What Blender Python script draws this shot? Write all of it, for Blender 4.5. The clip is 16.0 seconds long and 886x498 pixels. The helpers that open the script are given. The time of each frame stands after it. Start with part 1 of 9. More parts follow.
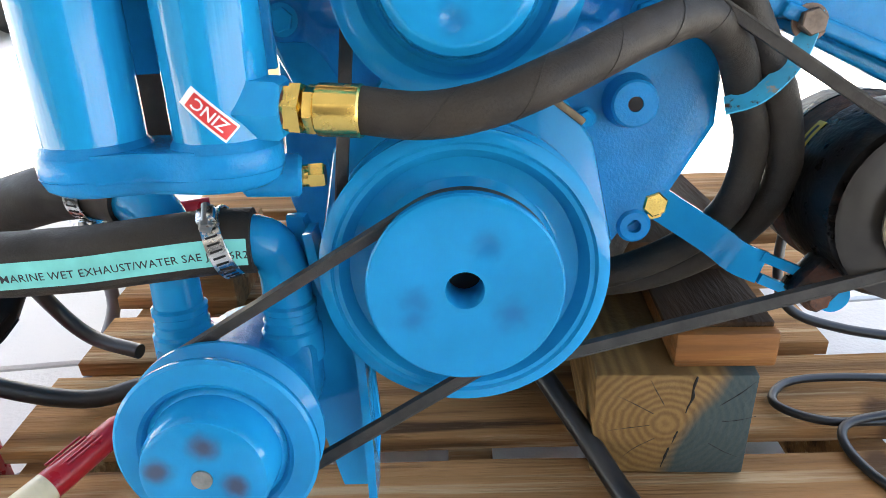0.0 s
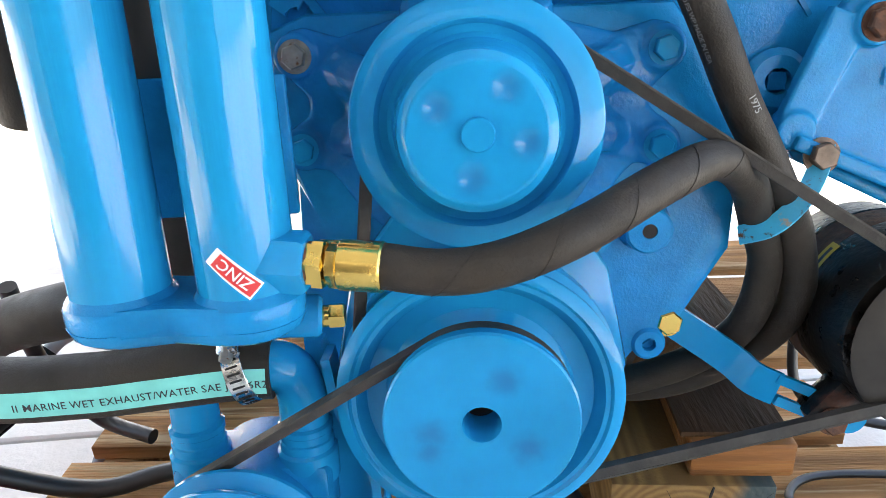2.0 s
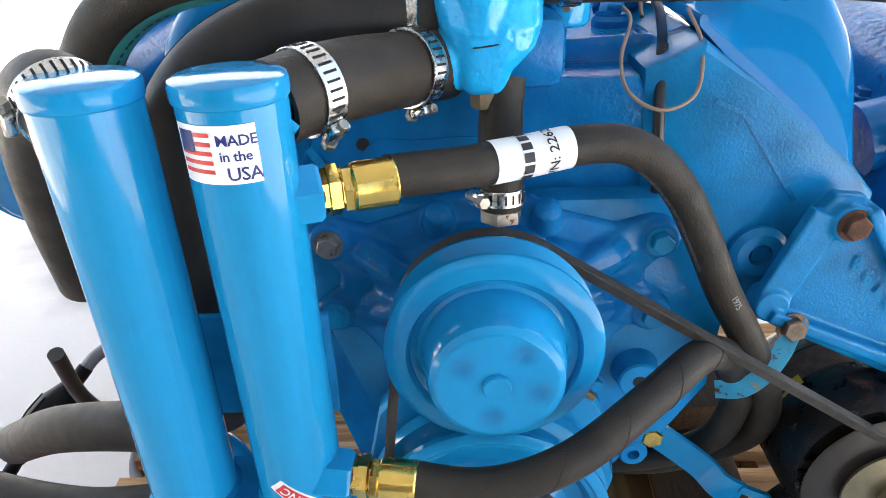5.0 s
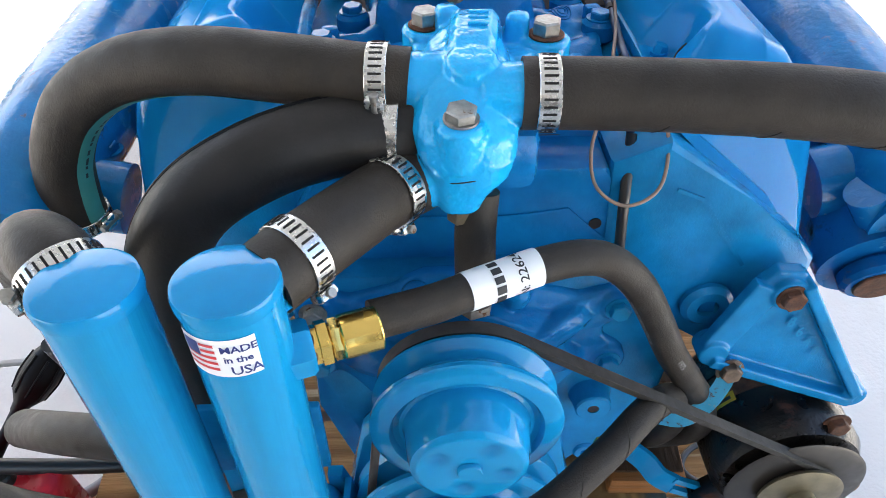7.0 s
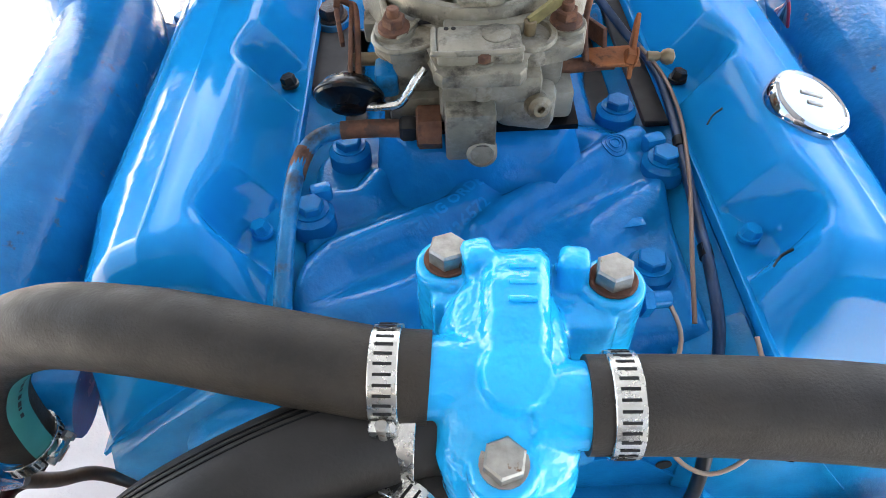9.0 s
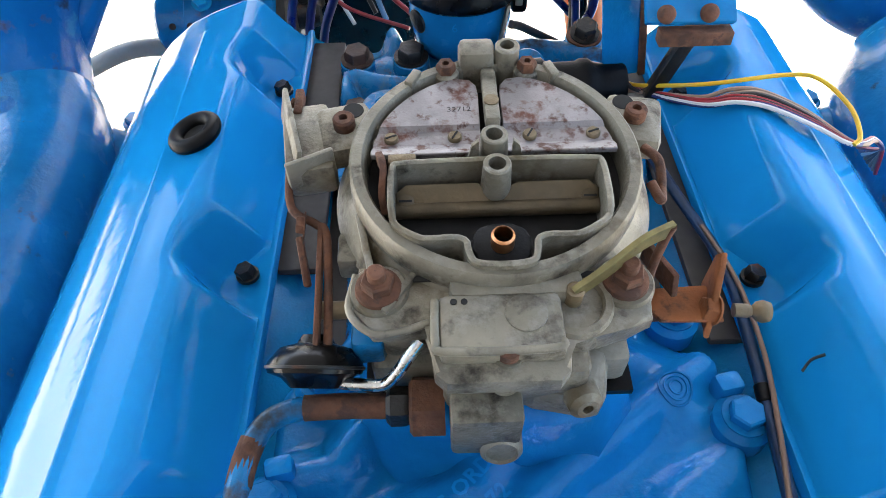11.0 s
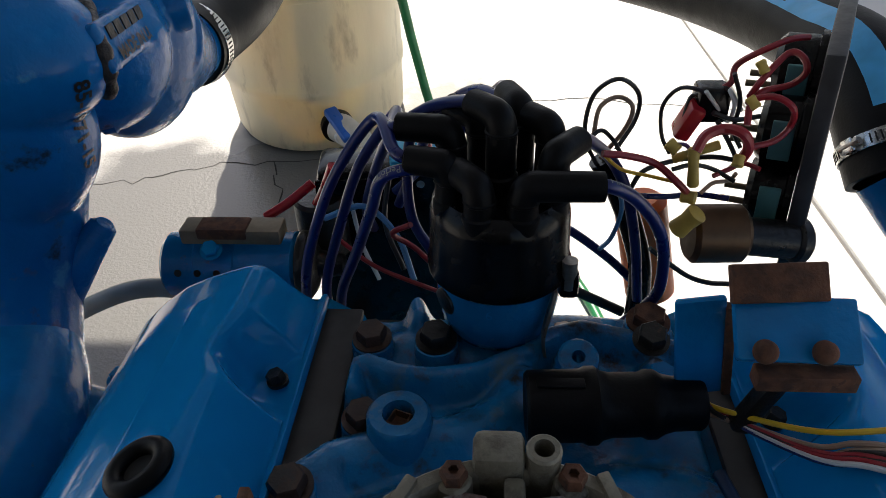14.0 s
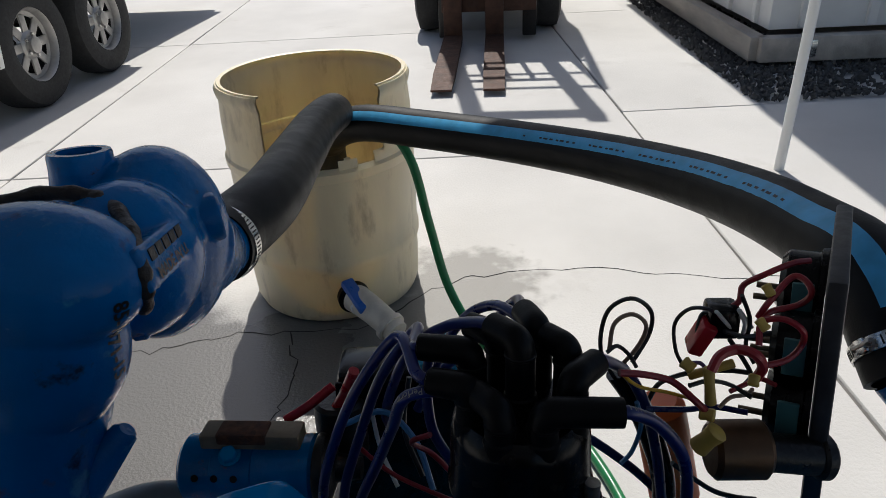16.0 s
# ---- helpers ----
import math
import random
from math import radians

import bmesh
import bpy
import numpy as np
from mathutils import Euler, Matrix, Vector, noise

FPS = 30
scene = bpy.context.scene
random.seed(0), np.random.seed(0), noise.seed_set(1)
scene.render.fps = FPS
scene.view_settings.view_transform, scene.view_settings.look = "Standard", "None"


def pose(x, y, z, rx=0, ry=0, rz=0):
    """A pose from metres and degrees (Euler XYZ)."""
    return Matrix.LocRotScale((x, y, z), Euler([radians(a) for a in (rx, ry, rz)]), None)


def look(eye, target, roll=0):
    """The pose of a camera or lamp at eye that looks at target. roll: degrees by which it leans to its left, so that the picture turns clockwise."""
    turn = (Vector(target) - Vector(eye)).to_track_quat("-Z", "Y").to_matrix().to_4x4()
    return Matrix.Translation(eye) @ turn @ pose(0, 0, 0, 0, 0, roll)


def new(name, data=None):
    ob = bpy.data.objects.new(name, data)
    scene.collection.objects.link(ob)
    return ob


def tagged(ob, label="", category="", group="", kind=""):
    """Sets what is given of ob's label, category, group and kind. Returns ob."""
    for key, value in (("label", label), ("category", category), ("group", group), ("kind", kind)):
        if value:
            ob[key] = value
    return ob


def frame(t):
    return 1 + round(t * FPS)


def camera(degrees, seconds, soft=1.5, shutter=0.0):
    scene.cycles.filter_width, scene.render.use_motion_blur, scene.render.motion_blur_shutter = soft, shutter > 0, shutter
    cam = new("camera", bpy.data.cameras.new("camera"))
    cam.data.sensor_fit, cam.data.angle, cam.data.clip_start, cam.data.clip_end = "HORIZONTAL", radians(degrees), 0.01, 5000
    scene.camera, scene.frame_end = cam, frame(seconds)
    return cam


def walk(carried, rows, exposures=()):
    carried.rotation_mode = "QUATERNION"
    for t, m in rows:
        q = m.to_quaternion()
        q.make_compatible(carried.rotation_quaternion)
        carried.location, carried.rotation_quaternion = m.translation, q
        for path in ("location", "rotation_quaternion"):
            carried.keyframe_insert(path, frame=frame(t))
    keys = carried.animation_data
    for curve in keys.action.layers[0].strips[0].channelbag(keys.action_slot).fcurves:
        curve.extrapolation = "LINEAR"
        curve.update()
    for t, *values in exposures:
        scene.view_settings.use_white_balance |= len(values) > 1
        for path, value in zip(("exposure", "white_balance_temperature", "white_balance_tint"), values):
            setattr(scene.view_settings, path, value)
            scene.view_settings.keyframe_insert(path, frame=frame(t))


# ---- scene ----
cam = camera(64.9, 16.0, soft=0.85)
# the engine stands with its front raised by six degrees; PATH is in the engine's frame
ENGINE = pose(0, 0, 0.58, -6) @ Matrix.Translation((0, -0.027, -0.594))
PATH = [
    (0, (-0.006, 0.027, 0.594), (-0.046, 1.904, -0.096), -2.4),
    (0.5, (-0.007, 0.035, 0.61), (-0.047, 1.921, -0.055), -2.3),
    (1, (-0.007, 0.036, 0.624), (-0.054, 1.928, -0.024), -2.5),
    (1.5, (-0.006, 0.038, 0.639), (-0.064, 1.936, 0.013), -2.6),
    (2, (-0.009, 0.041, 0.652), (-0.071, 1.948, 0.054), -2.3),
    (2.5, (-0.011, 0.053, 0.683), (-0.071, 1.956, 0.073), -2.8),
    (3, (-0.018, 0.067, 0.707), (-0.066, 1.952, 0.042), -1.6),
    (3.5, (-0.017, 0.072, 0.73), (-0.064, 1.929, -0.011), -1.4),
    (4, (-0.015, 0.07, 0.769), (-0.067, 1.9, -0.035), -1.7),
    (4.5, (-0.019, 0.064, 0.82), (-0.075, 1.869, -0.038), -1.6),
    (4.7, (-0.02, 0.063, 0.834), (-0.073, 1.858, -0.047), -1.8),
    (6.8, (-0.031, 0.1105, 1.0025), (0.0105, 1.644, -0.281), -0.05),
    (7, (-0.0251, 0.1256, 1.0108), (0.0196, 1.6401, -0.295), -0.31),
    (7.5, (-0.0128, 0.1639, 1.0379), (-0.0156, 1.6023, -0.3517), 0.25),
    (8, (-0.012, 0.2103, 1.0593), (-0.0479, 1.6165, -0.3621), -1.38),
    (8.4, (-0.0232, 0.2748, 1.0699), (-0.0316, 1.6585, -0.3739), -2.98),
    (8.7, (-0.027, 0.3136, 1.0746), (-0.0184, 1.6714, -0.3938), -2.27),
    (10.8, (-0.026, 0.508, 1.088), (-0.001, 1.82, -0.422), -2.0),
    (11, (-0.023, 0.532, 1.086), (-0.006, 1.852, -0.416), -1.4),
    (11.5, (-0.014, 0.582, 1.075), (-0.035, 1.933, -0.399), -1.6),
    (12, (-0.006, 0.611, 1.073), (-0.053, 1.982, -0.383), -1.8),
    (12.5, (-0.006, 0.638, 1.076), (-0.086, 2.058, -0.331), -1.9),
    (13, (-0.007, 0.659, 1.074), (-0.098, 2.136, -0.271), -1.6),
    (13.5, (-0.006, 0.668, 1.078), (-0.118, 2.223, -0.175), -2.2),
    (14, (-0.006, 0.671, 1.085), (-0.132, 2.298, -0.072), -2.0),
    (14.5, (-0.006, 0.677, 1.094), (-0.144, 2.368, 0.034), -2.3),
    (15, (-0.008, 0.681, 1.103), (-0.171, 2.432, 0.149), -2.3),
    (15.5, (-0.011, 0.682, 1.116), (-0.174, 2.487, 0.27), -2.3),
    (16, (-0.01, 0.678, 1.126), (-0.172, 2.517, 0.355), -2.4),
]
EXPOSURES = [(0, 3.25, 7150, 10), (3.0, 3.38, 7150, 10), (4.5, 3.14, 7100, 10), (7, 3.0, 6850, 10), (8.5, 3.35, 6900, 10), (10.8, 3.25, 6900, 10), (12, 3.25, 6950, 10), (12.8, 2.72, 6900, 10), (13.5, 1.72, 6900, 10), (14.2, 0.52, 6700, 10), (15, -0.1, 6400, 10), (16, -0.2, 6300, 10)]
walk(cam, [(t, ENGINE @ look(eye, target, roll)) for t, eye, target, roll in PATH], EXPOSURES)

# ---- light: a high sun ahead of the camera, clear sky ----
SUN_ELEVATION, SUN_AZIMUTH = 52, -8
world = bpy.data.worlds.new("world")
scene.world = world
world.use_nodes = True
sky = world.node_tree.nodes.new("ShaderNodeTexSky")
sky.sky_type, sky.sun_disc = "NISHITA", False
sky.sun_elevation, sky.sun_rotation = radians(SUN_ELEVATION), radians(SUN_AZIMUTH)
sky.dust_density = 2.0
background = world.node_tree.nodes["Background"]
background.inputs["Strength"].default_value = 0.10
world.node_tree.links.new(sky.outputs["Color"], background.inputs["Color"])
sun = new("sun", bpy.data.lights.new("sun", "SUN"))
sun.data.energy, sun.data.angle, sun.data.color = 5.0, radians(0.6), (1.0, 0.95, 0.87)
_e, _a = radians(SUN_ELEVATION), radians(SUN_AZIMUTH)
sun.matrix_world = look(Vector((math.sin(_a) * math.cos(_e), math.cos(_a) * math.cos(_e), math.sin(_e))) * 30, (0, 0, 0))


# ---- materials ----
def mat(name, col, rough=0.5, metal=0.0, var=0.15, scale=25.0, bump=0.0, bscale=300.0, spots=None, spot_scale=20.0,
        spot_at=0.62, spot_soft=0.06, coat=0.0, spec=0.5, rvar=0.08, stretch=(1, 1, 1), trans=0.0, each=0.0):
    m = bpy.data.materials.new(name)
    m.use_nodes = True
    n, l = m.node_tree.nodes, m.node_tree.links
    b = n["Principled BSDF"]
    co = n.new("ShaderNodeTexCoord")
    mp = n.new("ShaderNodeMapping")
    mp.inputs["Scale"].default_value = stretch
    info = n.new("ShaderNodeObjectInfo")
    add = n.new("ShaderNodeVectorMath")
    add.operation = "ADD"
    mul = n.new("ShaderNodeMath")
    mul.operation = "MULTIPLY"
    mul.inputs[1].default_value = 7.0
    l.new(info.outputs["Random"], mul.inputs[0])
    l.new(co.outputs["Object"], mp.inputs["Vector"])
    l.new(mp.outputs["Vector"], add.inputs[0])
    l.new(mul.outputs[0], add.inputs[1])

    def noise_node(s, detail=4.0, rough_=0.55):
        t = n.new("ShaderNodeTexNoise")
        t.inputs["Scale"].default_value = s
        t.inputs["Detail"].default_value = detail
        t.inputs["Roughness"].default_value = rough_
        l.new(add.outputs[0], t.inputs["Vector"])
        return t

    def ramp(src, a, b_, ca, cb):
        r = n.new("ShaderNodeValToRGB")
        r.color_ramp.elements[0].position, r.color_ramp.elements[1].position = a, b_
        r.color_ramp.elements[0].color, r.color_ramp.elements[1].color = (*ca, 1), (*cb, 1)
        l.new(src, r.inputs[0])
        return r

    big = noise_node(scale, 6.0)
    lo = tuple(max(0, c * (1 - var)) for c in col)
    hi = tuple(min(1, c * (1 + var)) for c in col)
    colour = ramp(big.outputs["Fac"], 0.3, 0.7, lo, hi).outputs["Color"]
    rgh = ramp(noise_node(scale * 2.3, 5.0).outputs["Fac"], 0.3, 0.7, (max(0.02, rough - rvar),) * 3, (min(1, rough + rvar),) * 3).outputs["Color"]
    for k, (sc, sr) in enumerate(spots or ()):
        mask = ramp(noise_node(spot_scale * (1 + 0.7 * k), 8.0, 0.65).outputs["Fac"], spot_at, spot_at + spot_soft, (0, 0, 0), (1, 1, 1))
        mix = n.new("ShaderNodeMix")
        mix.data_type = "RGBA"
        l.new(mask.outputs["Color"], mix.inputs["Factor"])
        l.new(colour, mix.inputs["A"])
        mix.inputs["B"].default_value = (*sc, 1)
        colour = mix.outputs["Result"]
        mr = n.new("ShaderNodeMix")
        mr.data_type = "RGBA"
        l.new(mask.outputs["Color"], mr.inputs["Factor"])
        l.new(rgh, mr.inputs["A"])
        mr.inputs["B"].default_value = (sr, sr, sr, 1)
        rgh = mr.outputs["Result"]
    if each:
        # every piece a little lighter or darker than the next
        k = n.new("ShaderNodeMapRange")
        k.inputs["To Min"].default_value, k.inputs["To Max"].default_value = 1 - each, 1 + each
        l.new(info.outputs["Random"], k.inputs["Value"])
        sc = n.new("ShaderNodeVectorMath")
        sc.operation = "SCALE"
        l.new(colour, sc.inputs[0])
        l.new(k.outputs["Result"], sc.inputs["Scale"])
        colour = sc.outputs["Vector"]
    l.new(colour, b.inputs["Base Color"])
    l.new(rgh, b.inputs["Roughness"])
    b.inputs["Metallic"].default_value = metal
    b.inputs["Specular IOR Level"].default_value = spec
    b.inputs["Coat Weight"].default_value = coat
    b.inputs["Coat Roughness"].default_value = 0.08
    if trans:
        b.inputs["Subsurface Weight"].default_value = trans
        b.inputs["Subsurface Radius"].default_value = (0.05, 0.04, 0.02)
        b.inputs["Subsurface Scale"].default_value = 0.3
    if bump:
        bp = n.new("ShaderNodeBump")
        bp.inputs["Strength"].default_value = min(1.0, bump)
        bp.inputs["Distance"].default_value = 0.6 / bscale
        fine = noise_node(bscale, 3.0)
        l.new(fine.outputs["Fac"], bp.inputs["Height"])
        l.new(bp.outputs["Normal"], b.inputs["Normal"])
        l.new(bp.outputs["Normal"], b.inputs["Coat Normal"])
    return m


def stain_or_shade(m, blobs, colour, rough, soft=0.6, grain=60.0, amount=1.0, uneven=0.5):
    """Soft stains, or shade painted into dents, of their own shape: blobs are (x, y, z, radius) in the object's frame.
    """
    n, l = m.node_tree.nodes, m.node_tree.links
    b = n["Principled BSDF"]
    co = n.new("ShaderNodeTexCoord")
    noise = n.new("ShaderNodeTexNoise")
    noise.inputs["Scale"].default_value, noise.inputs["Detail"].default_value = grain, 6.0
    l.new(co.outputs["Object"], noise.inputs["Vector"])
    total = None
    for x, y, z, r in blobs:
        d = n.new("ShaderNodeVectorMath")
        d.operation = "DISTANCE"
        l.new(co.outputs["Object"], d.inputs[0])
        d.inputs[1].default_value = (x, y, z)
        wob = n.new("ShaderNodeMath")
        wob.operation = "MULTIPLY_ADD"
        l.new(noise.outputs["Fac"], wob.inputs[0])
        wob.inputs[1].default_value = uneven * r
        l.new(d.outputs["Value"], wob.inputs[2])
        mr = n.new("ShaderNodeMapRange")
        mr.interpolation_type = "SMOOTHSTEP"
        l.new(wob.outputs[0], mr.inputs["Value"])
        mr.inputs["From Min"].default_value, mr.inputs["From Max"].default_value = r * (1 - soft) + uneven * r * 0.5, r + uneven * r * 0.5
        mr.inputs["To Min"].default_value, mr.inputs["To Max"].default_value = amount, 0.0
        if total is None:
            total = mr.outputs["Result"]
        else:
            mx = n.new("ShaderNodeMath")
            mx.operation = "MAXIMUM"
            l.new(total, mx.inputs[0])
            l.new(mr.outputs["Result"], mx.inputs[1])
            total = mx.outputs[0]
    for socket, value in (("Base Color", (*colour, 1)), ("Roughness", (rough, rough, rough, 1))):
        mix = n.new("ShaderNodeMix")
        mix.data_type = "RGBA"
        l.new(total, mix.inputs["Factor"])
        l.new(b.inputs[socket].links[0].from_socket, mix.inputs["A"])
        mix.inputs["B"].default_value = value
        l.new(mix.outputs["Result"], b.inputs[socket])
    return m


RUST = ((0.10, 0.035, 0.012), 0.9)
BLUE = mat("blue_enamel", (0.0010, 0.232, 0.480), 0.11, var=0.14, scale=14, bump=0.05, bscale=200, coat=0.38, rvar=0.05, spec=0.06)
# upright streaks in colour and bump imitate reflections along the tubes
BLUE_TUBE = mat("blue_enamel_with_reflection_streaks", (0.0012, 0.246, 0.490), 0.12, var=0.12, scale=60, bump=0.12, bscale=150, coat=0.40, rvar=0.06, spec=0.08, stretch=(1, 1, 0.025))
BLUE_CAST = mat("blue_enamel_on_casting", (0.0008, 0.190, 0.425), 0.18, var=0.26, scale=24, bump=0.34, bscale=520, coat=0.30, spec=0.06)
BLUE_SHEET = mat("blue_enamel_on_sheet_metal", (0.0004, 0.200, 0.490), 0.08, var=0.06, scale=9, bump=0.02, bscale=60, coat=0.20, rvar=0.03, spec=0.04)
BLUE_LIGHT = mat("fresh_light_blue_enamel", (0.0005, 0.385, 0.75), 0.17, var=0.08, scale=26, bump=0.3, bscale=70, coat=0.65, spec=0.12,
                 spots=[((0.16, 0.17, 0.12), 0.6)], spot_scale=48, spot_at=0.70)
BLUE_DEEP = mat("deep_blue_enamel", (0.0004, 0.158, 0.410), 0.11, var=0.26, scale=18, bump=0.24, bscale=210, coat=0.28, spec=0.05)
BLUE_OLD = mat("old_blue_enamel_with_rust", (0.0007, 0.112, 0.325), 0.24, var=0.30, scale=7, bump=0.14, bscale=120, coat=0.20, spec=0.10,
               spots=[((0.085, 0.040, 0.020), 0.8), ((0.010, 0.014, 0.022), 0.5), ((0.03, 0.19, 0.36), 0.5)], spot_scale=11, spot_at=0.605, spot_soft=0.08)
BLUE_WORN = mat("worn_blue_enamel_with_oil", (0.0012, 0.150, 0.370), 0.22, var=0.25, scale=20, bump=0.15, bscale=160, coat=0.30, spec=0.12,
                spots=[((0.012, 0.016, 0.020), 0.5), ((0.05, 0.10, 0.14), 0.6)], spot_scale=30, spot_at=0.64, spot_soft=0.07)
BLUE_FADED = mat("faded_blue_enamel_with_oil", (0.0025, 0.142, 0.325), 0.26, spec=0.22, var=0.26, scale=26, bump=0.22, bscale=240, coat=0.22,
                 spots=[((0.010, 0.018, 0.026), 0.45), ((0.06, 0.125, 0.165), 0.5), ((0.035, 0.030, 0.028), 0.6)], spot_scale=19, spot_at=0.555, spot_soft=0.12)
BLUE_CHIPPED = mat("chipped_light_blue_paint", (0.03, 0.38, 0.60), 0.4, var=0.15, scale=40, bump=0.2, bscale=300,
                   spots=[((0.35, 0.30, 0.25), 0.35), RUST], spot_scale=55, spot_at=0.60)
RUBBER = mat("black_hose_rubber", (0.026, 0.0205, 0.0155), 0.6, var=0.30, scale=35, bump=0.4, bscale=700, rvar=0.1, spec=0.3,
             spots=[((0.040, 0.029, 0.018), 0.75), ((0.010, 0.008, 0.007), 0.5)], spot_scale=11, spot_at=0.55, spot_soft=0.2)
RUBBER_DARK = mat("soft_black_rubber", (0.0026, 0.0026, 0.0030), 0.46, spec=0.14, var=0.3, scale=40, bump=0.12, bscale=500)
RUBBER_SMOOTH = mat("smooth_moulded_rubber", (0.019, 0.0165, 0.0145), 0.52, spec=0.24, var=0.3, scale=30, bump=0.15, bscale=500, rvar=0.1)
RUBBER_WET = mat("thick_exhaust_hose_rubber", (0.0085, 0.0085, 0.0085), 0.50, spec=0.18, var=0.35, scale=14, bump=0.25, bscale=500)
BELT = mat("worn_belt_rubber", (0.034, 0.029, 0.024), 0.7, var=0.35, scale=60, bump=0.3, bscale=500)
PLASTIC_BLACK = mat("black_plastic", (0.0022, 0.0022, 0.0025), 0.24, spec=0.20, var=0.25, scale=30, bump=0.05, bscale=400)
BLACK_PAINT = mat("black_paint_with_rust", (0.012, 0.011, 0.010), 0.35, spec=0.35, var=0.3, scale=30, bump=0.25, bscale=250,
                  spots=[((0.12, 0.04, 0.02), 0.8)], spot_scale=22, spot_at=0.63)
BRASS = mat("brass", (0.72, 0.50, 0.14), 0.22, 1.0, var=0.12, scale=60, bump=0.05, bscale=400, rvar=0.08)
STEEL = mat("bright_steel", (0.62, 0.61, 0.58), 0.25, 1.0, var=0.12, scale=80, rvar=0.1)
CHROME = mat("chrome", (0.40, 0.41, 0.43), 0.08, 1.0, var=0.03, scale=30, rvar=0.03)
BOLT_STEEL = mat("weathered_bolt_steel", (0.33, 0.31, 0.275), 0.42, 0.85, var=0.25, scale=150, bump=0.2, bscale=500,
                 spots=[((0.20, 0.09, 0.04), 0.8)], spot_scale=130, spot_at=0.60)
OLD_BOLT = mat("brown_weathered_bolt", (0.150, 0.105, 0.075), 0.5, 0.5, var=0.4, scale=120, bump=0.3, bscale=500, spots=[((0.34, 0.31, 0.27), 0.4)], spot_scale=60, spot_at=0.58)
RUSTY = mat("brown_rust", (0.092, 0.036, 0.017), 0.85, 0.0, var=0.45, scale=120, bump=0.5, bscale=700,
            spots=[((0.06, 0.028, 0.018), 0.9)], spot_scale=90, spot_at=0.55)
ALLOY = mat("corroded_carburetor_alloy", (0.182, 0.163, 0.122), 0.46, 0.20, var=0.38, scale=38, bump=0.40, bscale=600, rvar=0.18, spec=0.35,
            spots=[((0.105, 0.078, 0.042), 0.6), ((0.026, 0.020, 0.013), 0.65), ((0.25, 0.232, 0.190), 0.5)], spot_scale=27, spot_at=0.535, spot_soft=0.15)
ALLOY_DOOR = mat("pitted_alloy_with_rust_spots", (0.245, 0.222, 0.218), 0.42, 0.5, var=0.22, scale=45, bump=0.3, bscale=900,
                 spots=[((0.145, 0.062, 0.042), 0.8), ((0.27, 0.25, 0.245), 0.5), ((0.115, 0.060, 0.046), 0.8)], spot_scale=62, spot_at=0.535, spot_soft=0.12)
ALLOY_TAN = mat("fuel_stained_alloy", (0.17, 0.125, 0.07), 0.5, 0.4, var=0.3, scale=45, bump=0.3, bscale=500)
# near-black that paints the shade inside holes, slots and cracks
RECESS_SHADE = mat("painted_recess_shade", (0.006, 0.005, 0.004), 0.8, var=0.2)
WOOD = mat("pallet_wood", (0.262, 0.132, 0.052), 0.8, var=0.5, scale=24, bump=0.9, bscale=220, stretch=(0.07, 1.6, 1.6), spec=0.15, each=0.3,
           spots=[((0.070, 0.036, 0.018), 0.9), ((0.40, 0.270, 0.150), 0.9)], spot_scale=15, spot_at=0.55, spot_soft=0.09)
stain_or_shade(WOOD, [(0.40, -0.22, 0.121, 0.030), (-0.27, -0.19, 0.121, 0.026), (0.36, -0.29, 0.121, 0.028), (-0.38, -0.33, 0.121, 0.022), (0.20, -0.05, 0.121, 0.03)], (0.060, 0.030, 0.015), 0.8, 0.5, 50.0, 0.85)
WOOD_ORANGE = mat("orange_brown_sawn_timber", (0.250, 0.098, 0.028), 0.6, var=0.5, scale=30, bump=0.5, bscale=200, stretch=(0.10, 1.0, 1.6), spec=0.25,
                  spots=[((0.070, 0.030, 0.012), 0.8), ((0.36, 0.17, 0.05), 0.7)], spot_scale=16, spot_at=0.58, spot_soft=0.08)
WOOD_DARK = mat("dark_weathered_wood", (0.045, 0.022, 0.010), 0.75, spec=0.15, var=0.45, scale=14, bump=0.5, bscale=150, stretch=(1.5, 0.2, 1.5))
CONCRETE = mat("concrete", (0.56, 0.545, 0.52), 0.85, var=0.09, scale=1.3, bump=0.25, bscale=120,
               spots=[((0.44, 0.42, 0.39), 0.8)], spot_scale=2.3, spot_at=0.60, spot_soft=0.2)
# wet patch, widened so that its colour also deepens the barrel's shadow
stain_or_shade(CONCRETE, [(-0.78, 1.80, 0, 0.46), (-0.60, 1.50, 0, 0.46), (-0.50, 2.00, 0, 0.44), (-0.80, 2.02, 0, 0.34), (-0.30, 1.72, 0, 0.44), (-0.22, 2.06, 0, 0.30)], (0.130, 0.124, 0.115), 0.20, 0.45, 7.0, 0.96)
stain_or_shade(CONCRETE, [(-0.12, 2.38, 0, 0.26), (-0.20, 2.22, 0, 0.24)], (0.22, 0.21, 0.19), 0.6, 0.4, 14.0, 0.85, 1.2)
TURQUOISE = mat("turquoise_stripe", (0.16, 0.56, 0.50), 0.55, var=0.12, scale=50)
HANDLE_BLUE = mat("blue_plastic_handle", (0.02, 0.13, 0.50), 0.35, var=0.12, scale=30)
STRIPE_BLUE = mat("bright_blue_stripe", (0.05, 0.36, 0.66), 0.5, var=0.15, scale=40)
WHITE_PAPER = mat("white_label", (0.80, 0.80, 0.79), 0.45, var=0.03)
WHITE_PAINT = mat("white_paint", (0.78, 0.78, 0.76), 0.45, var=0.06, scale=4)
INK = mat("black_ink", (0.02, 0.02, 0.022), 0.6, var=0.1)
INK_BLUE = mat("navy_ink", (0.02, 0.03, 0.16), 0.5, var=0.1)
